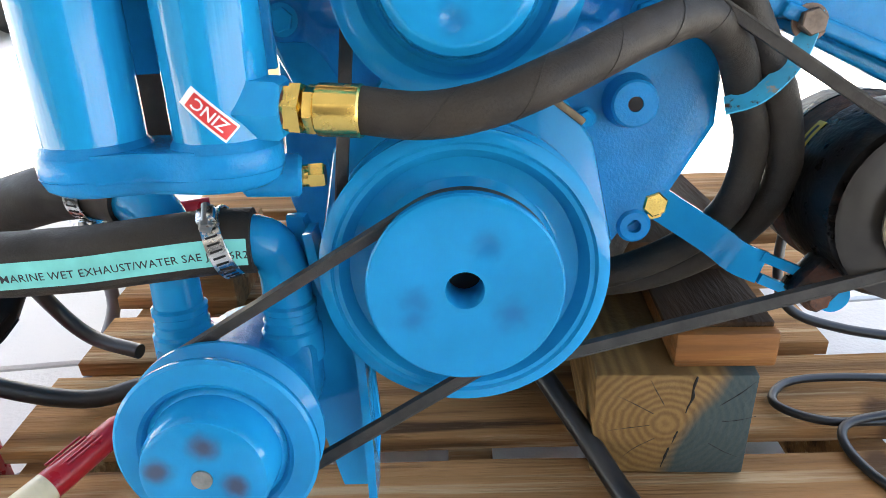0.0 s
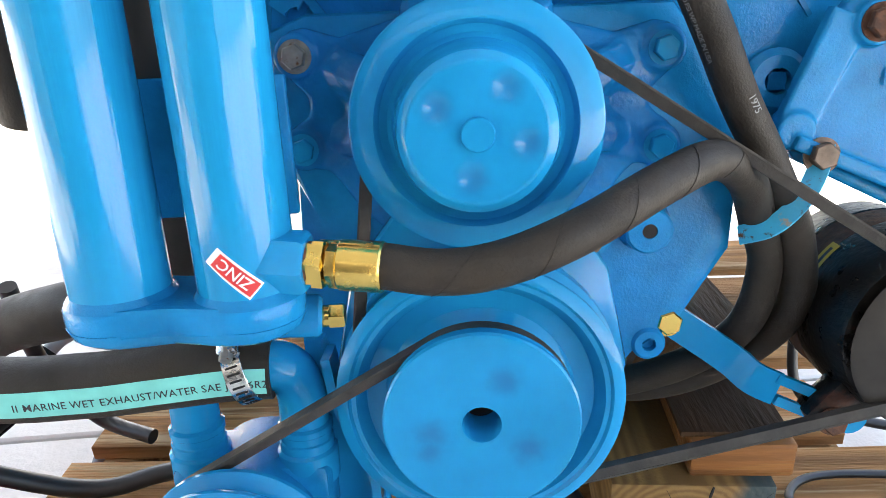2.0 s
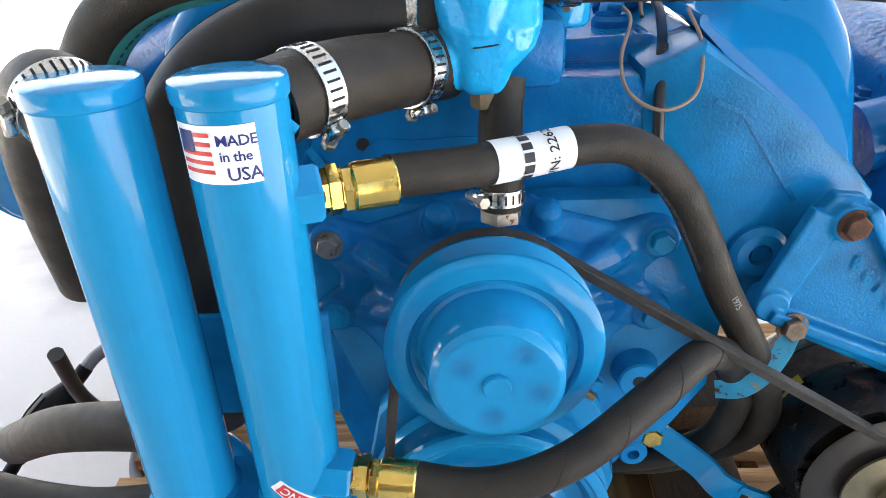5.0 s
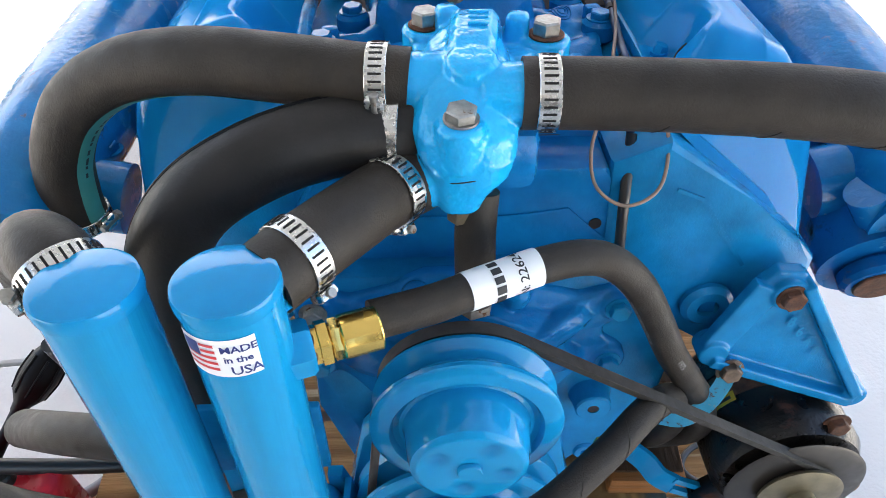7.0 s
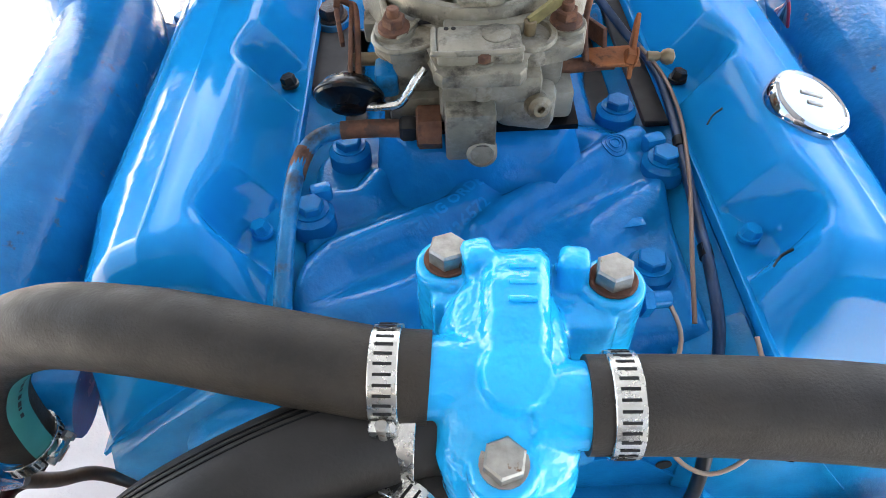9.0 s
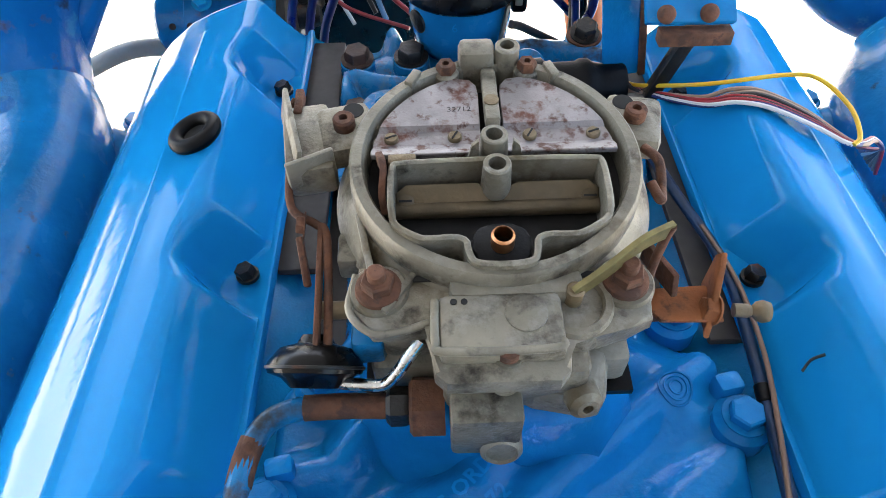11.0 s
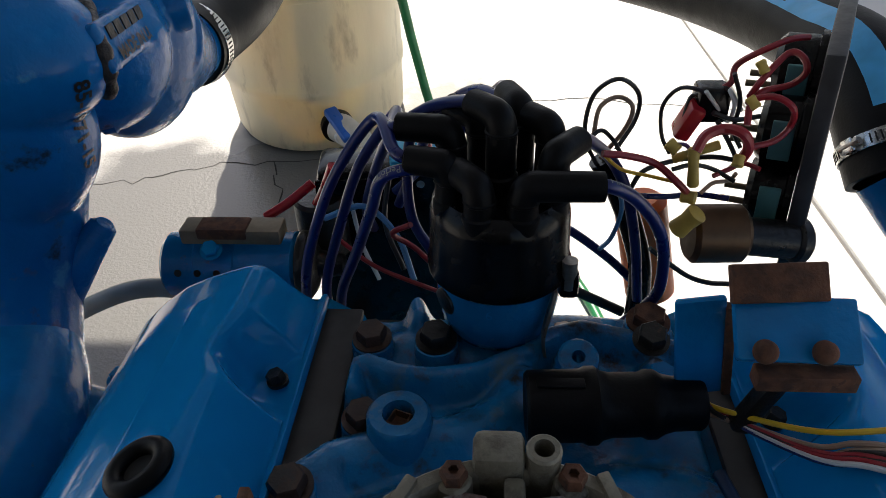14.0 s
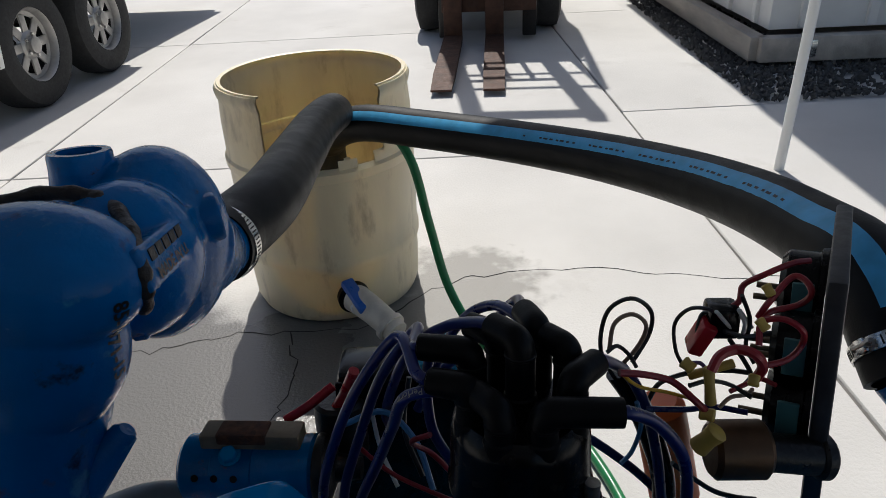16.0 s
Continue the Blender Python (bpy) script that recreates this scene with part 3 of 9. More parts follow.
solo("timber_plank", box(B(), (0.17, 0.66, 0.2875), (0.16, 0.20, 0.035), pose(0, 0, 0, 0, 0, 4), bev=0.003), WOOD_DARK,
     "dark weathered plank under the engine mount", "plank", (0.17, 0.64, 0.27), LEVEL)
solo("timber_block", box(B(), (-0.33, 0.83, 0.170), (0.10, 0.17, 0.078), bev=0.004), WOOD, "pale timber block on the pallet", "timber block", (-0.34, 0.78, 0.131), LEVEL)


# plastic barrel with a cut rim
def barrel():
    th = thing("plastic_barrel", "stained translucent white plastic barrel with a cut rim", "barrel", (-0.475, 2.42, 0), LEVEL)
    c = Vector((-0.475, 2.42, 0))
    prof = [(0.20, 0.004), (0.222, 0.008), (0.230, 0.03), (0.2335, 0.10), (0.2345, 0.155), (0.240, 0.162), (0.241, 0.185), (0.2365, 0.192), (0.2385, 0.25), (0.2405, 0.36),
            (0.2405, 0.40), (0.246, 0.407), (0.247, 0.425), (0.241, 0.432), (0.2405, 0.455), (0.2395, 0.52), (0.236, 0.572), (0.240, 0.582), (0.243, 0.597), (0.238, 0.608), (0.229, 0.606)]
    n = 96
    bm = B()
    rows = []
    for inner in (0, 1):
        rr = []
        for r, h in (prof if not inner else prof[::-1]):
            rr.append([bm.verts.new(c + Vector(((r - 0.005 * inner) * math.cos(2 * math.pi * i / n), (r - 0.005 * inner) * math.sin(2 * math.pi * i / n), h + 0.004 * inner))) for i in range(n)])
        rows += rr
    for a, b in zip(rows, rows[1:]):
        for i in range(n):
            j = (i + 1) % n
            bm.faces.new((a[i], a[j], b[j], b[i]))
    bm.faces.new(rows[0][::-1])
    bm.faces.new(rows[-1])
    # the notch: the rim and upper wall are sawn away on the near side
    gone = []
    for f in bm.faces:
        p = f.calc_center_median() - c
        a = math.degrees(math.atan2(p.y, p.x)) % 360
        if p.z > 0.44 and p.xy.length > 0.15 and 252 < a < 322 and p.z > 0.44 + 0.012 * math.sin(a * 0.3):
            gone.append(f)
    bmesh.ops.delete(bm, geom=gone, context="FACES")
    part("wall", bm, POLY, th)
    o = c + Vector((0.242 * math.cos(radians(292)), 0.242 * math.sin(radians(292)), 0.085))
    d = Vector((math.cos(radians(292)), math.sin(radians(292)), 0))
    spig = part("bulkhead_ring", ring(B(), o - d * 0.008, d, 0.042, 0.02, 0.02), RUBBER_DARK, th)
    part("ball_valve", rod(B(), o, o + d * 0.06, 0.020, bev=0.003), WHITE_PAINT, spig, "white plastic outlet fitting")
    part("valve_handle", box(B(), o + d * 0.040 + Vector((0, 0, 0.026)), (0.034, 0.105, 0.022), pose(0, 0, 0, 20, 0, 38), bev=0.006), HANDLE_BLUE, spig, "blue plastic valve handle")
    return th


barrel()
bm = B()
tube(bm, [(-0.378, 2.185, 0.088), (-0.345, 2.155, 0.084), (-0.295, 2.115, 0.066), (-0.262, 2.085, 0.050)], 0.036, 24, scale=lambda t: 1.05 - 0.2 * t)
ring(bm, (-0.285, 2.106, 0.060), (0.60, -0.55, -0.3), 0.039, 0.02, 0.014)
solo("drain_pipe", bm, mat("dirty_white_plastic", (0.66, 0.60, 0.50), 0.5, var=0.2, scale=20), "dirty white plastic pipe stub on the barrel outlet", "pipe", (-0.39, 2.15, 0.085), LEVEL)
bm = tube(B(), [(-0.42, 2.30, 0.50), (-0.36, 2.22, 0.56), (-0.27, 2.16, 0.56), (-0.205, 2.14, 0.48), (-0.17, 2.13, 0.32), (-0.13, 2.10, 0.17), (-0.06, 2.05, 0.06), (0.02, 1.98, 0.014), (0.14, 1.80, 0.011), (0.22, 1.55, 0.011), (0.20, 1.25, 0.011)], 0.0105, 14)
solo("garden_hose", bm, GREEN_HOSE, "green garden hose hanging over the barrel rim", "hose", (0, 2, 0.01), LEVEL)


# tandem trailer
def wheel_thing(x, y):
    wh = part("wheel", lathe(B(), (x, y, 0.325), (1, 0, 0), [(0.19, -0.09), (0.25, -0.10), (0.305, -0.085), (0.322, -0.06), (0.325, 0), (0.322, 0.06), (0.305, 0.085), (0.25, 0.10), (0.19, 0.09), (0.185, 0), (0.19, -0.09)], 56), TYRE, trailer)
    bm = B()
    lathe(bm, (x, y, 0.325), (1, 0, 0), [(0.192, -0.085), (0.192, 0.08), (0.186, 0.088), (0.178, 0.08), (0.172, 0.045), (0.15, 0.038), (0.145, 0.042)], 56)
    lathe(bm, (x, y, 0.325), (1, 0, 0), [(0.075, 0.05), (0.06, 0.062), (0.045, 0.062), (0.043, 0.085), (0.02, 0.09), (0, 0.09)], 32)
    for k in range(8):
        a = 2 * math.pi * k / 8
        m = Matrix.Rotation(a, 4, "X")
        box(bm, Vector((x + 0.045, y, 0.325)) + m @ Vector((0, 0, 0.11)), (0.012, 0.048, 0.088), m, bev=0.004)
    part("rim", bm, RIM, wh, "dull spoked steel rim")
    for k in range(5):
        a = 2 * math.pi * k / 5
        part("wheel_nut", hexagon(B(), (x + 0.058, y + 0.055 * math.cos(a), 0.325 + 0.055 * math.sin(a)), (1, 0, 0), 0.011, 0.016), STEEL, wh)


trailer = thing("trailer", "parked tandem-axle trailer with dull spoked rims", "trailer", (-3.3, 4.7, 0), LEVEL)
for wx in (-2.51, -4.11):
    for wy in (4.275, 5.000):
        wheel_thing(wx, wy)
part("frame", box(B(), (-3.31, 5.3, 0.60), (1.35, 4.6, 0.12), bev=0.01), BLACK_PAINT, trailer)
part("deck", box(B(), (-3.31, 5.3, 0.69), (1.5, 4.6, 0.05), bev=0.006), WOOD_DARK, trailer)
bm = plate(B(), [(4.10 - 0.25, 0.30), (3.88, 0.62), (4.02, 0.74), (5.22, 0.74), (5.36, 0.62), (5.40, 0.40), (5.36, 0.40), (5.30, 0.60), (5.20, 0.70), (4.04, 0.70), (3.93, 0.60), (3.88, 0.30)],
           Matrix(((0, 0, 1, -2.59), (1, 0, 0, 0), (0, 1, 0, 0), (0, 0, 0, 1))), 0.24, 0.004)
part("fender", bm, WHITE_PAINT, trailer, "white steel mudguard over two wheels")
part("axle", rod(B(), (-4.06, 4.275, 0.325), (-2.56, 4.275, 0.325), 0.035), BLACK_PAINT, trailer)
part("axle", rod(B(), (-4.06, 5.000, 0.325), (-2.56, 5.000, 0.325), 0.035), BLACK_PAINT, trailer)

# fork-lift truck
# rusty steel, its colour darkened to hold the mast's shade on the forks
FORK_STEEL = mat("rusted_fork_steel_with_shade", (0.060, 0.026, 0.015), 0.7, 0.2, var=0.4, scale=18, bump=0.3, bscale=140)
fork = thing("forklift", "dark rusty fork-lift truck parked with lowered forks", "forklift", (-0.15, 6.2, 0), LEVEL)
for x in (-0.305, -0.032):
    part("fork_tine", loft(B(), [[(x - 0.055, 4.24, 0.025), (x + 0.055, 4.24, 0.025), (x + 0.055, 4.24, 0.037), (x - 0.055, 4.24, 0.037)],
                                 [(x - 0.06, 4.5, 0.02), (x + 0.06, 4.5, 0.02), (x + 0.06, 4.5, 0.055), (x - 0.06, 4.5, 0.055)],
                                 [(x - 0.06, 5.42, 0.02), (x + 0.06, 5.42, 0.02), (x + 0.06, 5.42, 0.065), (x - 0.06, 5.42, 0.065)]]), FORK_STEEL, fork, "worn steel fork tine with the mast's shade in its colour")
    part("fork_shank", box(B(), (x, 5.44, 0.35), (0.12, 0.05, 0.66), bev=0.005), FORK_STEEL, fork)
part("carriage", box(B(), (-0.07, 5.50, 0.25), (0.62, 0.05, 0.10), bev=0.006), FORK_STEEL, fork)
part("carriage", box(B(), (-0.07, 5.50, 0.55), (0.62, 0.05, 0.10), bev=0.006), FORK_STEEL, fork)
for x in (-0.36, 0.20):
    part("mast_rail", box(B(), (x, 5.58, 1.14), (0.09, 0.12, 2.22), bev=0.008), BLACK_PAINT, fork)
part("mast_crossbar", box(B(), (-0.08, 5.60, 2.18), (0.50, 0.06, 0.10), bev=0.008), BLACK_PAINT, fork)
for x in (-0.34, -0.21, -0.08, 0.05, 0.18):
    part("backrest_bar", box(B(), (x, 5.50, 0.92), (0.03, 0.025, 0.66), bev=0.004), FORK_STEEL, fork)
part("backrest_rail", box(B(), (-0.08, 5.50, 1.26), (0.56, 0.03, 0.04), bev=0.004), FORK_STEEL, fork)
part("body", box(B(), (-0.07, 6.65, 0.70), (0.92, 1.8, 0.9), bev=0.08), BLACK_PAINT, fork)
for x in (-0.50, 0.34):
    for y in (5.98, 7.3):
        part("wheel", lathe(B(), (x, y, 0.27), (1, 0, 0), [(0, -0.09), (0.2, -0.09), (0.26, -0.07), (0.27, 0), (0.26, 0.07), (0.2, 0.09), (0, 0.09)], 32), TYRE, fork)
for x in (-0.45, 0.31):
    for y in (5.85, 7.3):
        part("guard_post", rod(B(), (x, y, 1.10), (x, y + 0.10, 2.05), 0.025), BLACK_PAINT, fork)
    part("guard_rail", rod(B(), (x, 5.90, 2.05), (x, 7.40, 2.05), 0.028), BLACK_PAINT, fork)
for k in range(6):
    part("guard_bar", rod(B(), (-0.45, 5.95 + 0.28 * k, 2.05), (0.31, 5.95 + 0.28 * k, 2.05), 0.018), BLACK_PAINT, fork)

# white shed on timber skids, with a gravel strip along it
shed = thing("shed", "white sheet-metal shed on timber skids beside gravel", "shed", (3.0, 6.2, 0), LEVEL)
SKID = mat("bleached_timber", (0.42, 0.38, 0.33), 0.8, var=0.3, scale=9, bump=0.4, bscale=120, stretch=(1, 0.2, 1))
SHED = pose(1.40, 4.665, 0, 0, 0, 3)
for part_name, c, s, material in (("skid", (0.0, 1.9, 0.095), (0.09, 3.8, 0.13), SKID), ("skid", (1.6, 0.0, 0.095), (3.2, 0.09, 0.13), SKID),
                                  ("wall", (1.62, 1.92, 1.33), (3.1, 3.7, 2.3), WHITE_PAINT)):
    bm = box(B(), c, s, bev=0.006)
    bm.transform(SHED)
    part(part_name, bm, material, shed)
# unseen roof, its overhang sized to throw the shadow beside the shed
bm = plate(B(), [(-0.42, 2.5), (1.6, 3.1), (3.62, 2.5), (3.35, 2.46), (1.6, 2.98), (-0.15, 2.46)], SHED @ Matrix(((1, 0, 0, 0), (0, 0, 1, -0.30), (0, 1, 0, 0), (0, 0, 0, 1))), 4.4)
part("roof", bm, WHITE_PAINT, shed)
for k in range(9):
    for wall_on in (0, 1):
        c = (0.06, 0.25 + 0.42 * k, 1.32) if wall_on else (0.25 + 0.36 * k, 0.06, 1.32)
        bm = box(B(), c, (0.03, 0.05, 2.26) if wall_on else (0.05, 0.03, 2.26), bev=0.006)
        bm.transform(SHED)
        part("wall_rib", bm, WHITE_PAINT, shed)
for x in (0.02, 0.75, 1.6, 2.6):
    bm = box(B(), (x + 0.25, -0.05, 0.10), (0.05, 0.008, 0.09), bev=0.001)
    bm.transform(SHED)
    part("strap", bm, STEEL, shed, "galvanised steel strap on the skid")
for x in (0.2, 1.5, 2.9):
    for y in (0.2, 1.9, 3.6):
        bm = box(B(), (x, y, 0.015), (0.25, 0.25, 0.035), bev=0.004)
        bm.transform(SHED)
        part("footing", bm, CONCRETE, shed)

# cracks in the slabs
for row in (((-1.35, 2.10), (-0.92, 2.066), (-0.72, 2.14), (-0.37, 2.18), (-0.146, 2.402), (0.18, 2.478), (0.645, 2.426), (0.95, 2.44)), ((-0.55, 2.16), (-0.50, 1.95), (-0.53, 1.75)), ((-1.9, 2.9), (-1.3, 2.75), (-0.8, 2.82))):
    cr = random.Random(len(row))
    line = [p + Vector((cr.uniform(-0.012, 0.012), cr.uniform(-0.014, 0.014), 0)) for p in spline([(x, y, 0.0006) for x, y in row], 9)]
    part("crack", sweep(B(), line, [(-0.0022, 0), (0.0022, 0), (0, 0.0004)], scale=lambda t: 0.5 + 0.5 * math.sin(t * 23) ** 2), RECESS_SHADE, ground)

rnd = random.Random(8)
verts, faces = [], []
for _ in range(5200):
    v = rnd.uniform(0, 4.2)
    u = rnd.uniform(0.0, 0.55) if rnd.random() < 0.65 else rnd.uniform(0, 2.6)
    if u > 0.55 and v > 0.7:
        v = rnd.uniform(0, 0.7)
    p = Vector((1.185 - 0.042 * v + u + 0.015, 4.03 + v + u * 0.12, 0.0))
    s = rnd.uniform(0.010, 0.026)
    k = len(verts)
    q = Euler((rnd.random() * 6, rnd.random() * 6, rnd.random() * 6)).to_matrix()
    for w in ((1, 0, 0), (-1, 0, 0), (0, 0.8, 0), (0, -0.8, 0), (0, 0, 0.6), (0, 0, -0.6)):
        verts.append(p + q @ (Vector(w) * s) + Vector((0, 0, s * 0.4)))
    for a, b, c in ((0, 2, 4), (2, 1, 4), (1, 3, 4), (3, 0, 4), (2, 0, 5), (1, 2, 5), (3, 1, 5), (0, 3, 5)):
        faces.append((k + a, k + b, k + c))
me = bpy.data.meshes.new("gravel")
me.from_pydata(verts, [], faces)
me.materials.append(GRAVEL)
tagged(new("gravel", me), "dark loose gravel along the shed", "gravel", kind="stuff")

# canopy over the engine: slim white poles and a fabric top, darkened and extended rearwards, unseen, to shade the
# engine
canopy = thing("canopy", "dark grey fabric canopy on slim white poles", "canopy", (-0.5, 1.7, 0), LEVEL)
for x, y in ((1.028, 3.197), (-2.10, 3.25), (1.06, -1.80), (-2.10, -1.80)):
    part("pole", rod(B(), (x, y, 0), (x + 0.04, y, 2.25), 0.018, n=20), WHITE_PAINT, canopy)
bm = B()
rows = []
for k, (h, z) in enumerate(((1.0, 2.06), (1.0, 2.25), (0.55, 2.48), (0.12, 2.72))):
    cx, cy, w, d = -0.52, 0.62, 1.62 * h, 2.52 * h
    rows.append([(cx - w, cy - d, z), (cx + w, cy - d, z), (cx + w, cy + d, z), (cx - w, cy + d, z)])
loft(bm, rows, caps=False)
bm.faces.new([v for v in bm.verts][-4:])
FABRIC = mat("canopy_fabric", (0.14, 0.16, 0.19), 0.8, var=0.05, scale=3)
_n, _l = FABRIC.node_tree.nodes, FABRIC.node_tree.links
_tr, _mx = _n.new("ShaderNodeBsdfTranslucent"), _n.new("ShaderNodeMixShader")
_tr.inputs["Color"].default_value = (0.55, 0.57, 0.60, 1)
_mx.inputs["Fac"].default_value = 0.05
_l.new(_n["Principled BSDF"].outputs[0], _mx.inputs[1])
_l.new(_tr.outputs[0], _mx.inputs[2])
_l.new(_mx.outputs[0], _n["Material Output"].inputs["Surface"])
part("fabric_top", bm, FABRIC, canopy)
# an unseen wall added behind the camera to dim the light on the engine's front
solo("wall_south", box(B(), (-2.75, -2.30, 1.6), (7.5, 0.20, 3.2), bev=0.01), mat("light_blocker_grey", (0.07, 0.07, 0.075), 0.7, var=0.2, scale=2),
     "unseen dark grey wall added behind the canopy to block light", "wall", (-0.5, -2.3, 0), LEVEL, kind="structure")
# ---- the engine's front ----
AX = Vector((0, -1, 0))  # out of the engine's front


def xz(y):
    """Outlines given as (x, z), lifted backwards from depth y."""
    return Matrix(((1, 0, 0, 0), (0, 0, 1, y), (0, 1, 0, 0), (0, 0, 0, 1)))


engine = thing("engine_block", "blue-painted marine V8 engine block on timber blocks", "engine", (0, 0.78, 0.30))
bm = plate(B(), [(-0.10, 0.33), (-0.135, 0.45), (-0.13, 0.60), (-0.085, 0.70), (0.085, 0.70), (0.17, 0.605), (0.172, 0.56), (0.172, 0.503), (0.137, 0.444), (0.105, 0.434), (0.078, 0.40), (0.06, 0.33)], xz(0.545), 0.51, 0.006)
part("block", bm, BLUE_CAST, engine)
bm = plate(B(), [(-0.06, 0.36), (-0.090, 0.50), (-0.128, 0.575), (-0.130, 0.655), (-0.105, 0.665), (0.125, 0.665), (0.17, 0.605), (0.172, 0.56), (0.172, 0.503), (0.137, 0.444), (0.105, 0.434), (0.078, 0.40), (0.06, 0.36)], xz(0.497), 0.06, 0.006)
part("front_plate", bm, BLUE_CAST, engine)
bm = plate(B(), [(-0.09, 0.245), (-0.105, 0.33), (0.105, 0.33), (0.09, 0.245)], xz(0.70), 0.34, 0.01)
part("oil_pan", bm, BLUE_DEEP, engine)
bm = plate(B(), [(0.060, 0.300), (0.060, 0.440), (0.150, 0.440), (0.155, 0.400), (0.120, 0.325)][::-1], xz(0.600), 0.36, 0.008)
part("side_rail", bm, BLACK_PAINT, engine, "black lower flank of the block")
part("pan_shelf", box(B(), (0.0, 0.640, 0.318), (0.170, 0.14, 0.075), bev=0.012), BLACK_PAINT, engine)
for s, dx in ((-1, 0.0), (1, 0.020)):
    pts = [(0.080, 0.665), (0.095, 0.745), (0.122, 0.763), (0.136, 0.757), (0.198, 0.700), (0.244, 0.662), (0.256, 0.640), (0.235, 0.60), (0.185, 0.562), (0.13, 0.60)]
    if s < 0:
        pts = [(0.080, 0.665), (0.095, 0.745), (0.122, 0.763), (0.136, 0.757), (0.198, 0.700), (0.244, 0.662), (0.250, 0.640), (0.235, 0.61), (0.185, 0.562), (0.13, 0.60)]
    front = 0.555 if s > 0 else 0.553
    if s > 0:
        face = [(0.085, 0.665), (0.081, 0.748), (0.120, 0.764), (0.186, 0.714), (0.232, 0.676), (0.252, 0.656), (0.252, 0.60), (0.185, 0.562), (0.13, 0.60)]
        part("head_face", plate(B(), [(x + dx, z) for x, z in face], xz(0.515), 0.06, 0.006), BLUE_CAST, engine)
        rail = sweep(B(), [Vector((x, 0.5145, z)) for x, z in ((0.150, 0.7245), (0.1695, 0.7160), (0.215, 0.652))], [(-0.0012, -0.001), (0.0012, -0.001), (0.0012, 0.002), (-0.0012, 0.002)])
        part("casting_seam", rail, BLUE_CAST, engine)
    else:
        face = [(-0.078, 0.655), (-0.12, 0.60), (-0.150, 0.575), (-0.185, 0.605), (-0.192, 0.650), (-0.180, 0.700), (-0.150, 0.725), (-0.095, 0.735)]
        part("head_face", plate(B(), face[::-1], xz(0.535), 0.05, 0.006), BLUE_CAST, engine)
    bm = plate(B(), [(s * x + dx, z) for x, z in (pts if s > 0 else pts[::-1])], xz(front), 1.065 - front, 0.006)
    head = part("cylinder_head", bm, BLUE_CAST, engine)
    px_, py_, pz_ = (0.1965, 0.5145, 0.6125) if s > 0 else (-0.183, 0.572, 0.621)
    bm = lathe(B(), (px_, py_, pz_), AX, [(0.0075, 0), (0.021, 0), (0.021, 0.004), (0.0165, 0.008), (0.0085, 0.008), (0.0085, 0.001)], 32)
    pl = part("core_plug", bm, BLUE_CAST, head)
    part("square_socket", box(B(), (px_, py_ - 0.0035, pz_), (0.0115, 0.004, 0.0115)), BLUE_DEEP, pl)
    for z_, x_ in ((0.692, 0.096), ):
        lathe_b = lathe(B(), (s * x_ + dx, front - 0.001, z_), AX, [(0.0, 0.0015), (0.004, 0.0015), (0.004, 0.002), (0, 0.002)], 16)
        part("threaded_hole", lathe_b, RECESS_SHADE, head)

# the deeper blue stands in for shade on this recessed face
part("valley_front", plate(B(), [(-0.135, 0.640), (-0.128, 0.690), (-0.098, 0.742), (0.100, 0.742), (0.128, 0.700), (0.150, 0.655), (0.10, 0.640)], xz(0.518), 0.06, 0.003), BLUE_DEEP, engine)
for row in ([(-0.076, 0.704), (-0.05, 0.7015), (-0.02, 0.7035), (0.01, 0.7025), (0.045, 0.7045), (0.076, 0.708)], [(-0.076, 0.704), (-0.092, 0.687), (-0.108, 0.668)], [(0.076, 0.708), (0.094, 0.690), (0.118, 0.668)]):
    rg = random.Random(len(row))
    pts = [Vector((x, 0.5172, z + rg.uniform(-0.0006, 0.0006))) for x, z in row]
    part("gasket_seam", sweep(B(), spline(pts, 5), [(-0.0007, -0.0008), (0.0007, -0.0008), (0.0007, 0.0008), (-0.0007, 0.0008)]), BLUE_DEEP, engine, "painted-over gasket edge")
for x, z in ((-0.0850, 0.7005), (0.0970, 0.6940)):
    part("threaded_hole", lathe(B(), (x, 0.5176, z), AX, [(0, 0.0), (0.0046, 0.0), (0.0046, 0.0009), (0, 0.0010)], 20), RECESS_SHADE, engine)
part("corner_step", plate(B(), [(-0.131, 0.672), (-0.122, 0.690), (-0.106, 0.676), (-0.112, 0.668), (-0.1165, 0.672), (-0.120, 0.664)], xz(0.513), 0.010, 0.0015), BLUE_CAST, engine)
part("casting_rail", sweep(B(), [Vector((-0.122, 0.514, 0.700)), Vector((-0.108, 0.514, 0.680)), Vector((-0.088, 0.514, 0.652))], [(-0.002, -0.003), (0.002, -0.003), (0.002, 0.003), (-0.002, 0.003)]), BLUE_CAST, engine)
# timing cover and the plate beside it
bm = plate(B(), [(-0.085, 0.36), (-0.10, 0.43), (-0.085, 0.50), (-0.05, 0.545), (0.055, 0.545), (0.085, 0.50), (0.10, 0.43), (0.085, 0.36), (0.05, 0.335), (-0.05, 0.335)], xz(0.472), 0.027, 0.006)
part("timing_cover", bm, BLUE, engine)
boss = (0.112, 0.497, 0.522)
bm = lathe(B(), boss, AX, [(0.019, -0.002), (0.0165, 0.006), (0.0155, 0.016), (0.014, 0.0175), (0.005, 0.0175), (0.005, 0.006), (0, 0.006)], 32)
part("boss", bm, BLUE_CAST, engine)
part("bore", lathe(B(), boss, AX, [(0, 0.0165), (0.0048, 0.0165), (0.0048, 0.017), (0, 0.017)], 20), RECESS_SHADE, engine)
for p in ((0.082, 0.492, 0.512), (0.094, 0.496, 0.585), (-0.075, 0.47, 0.372)):
    part("bolt", hexagon(B(), p, AX, 0.0058, 0.005, 0.0075), BLUE, engine)
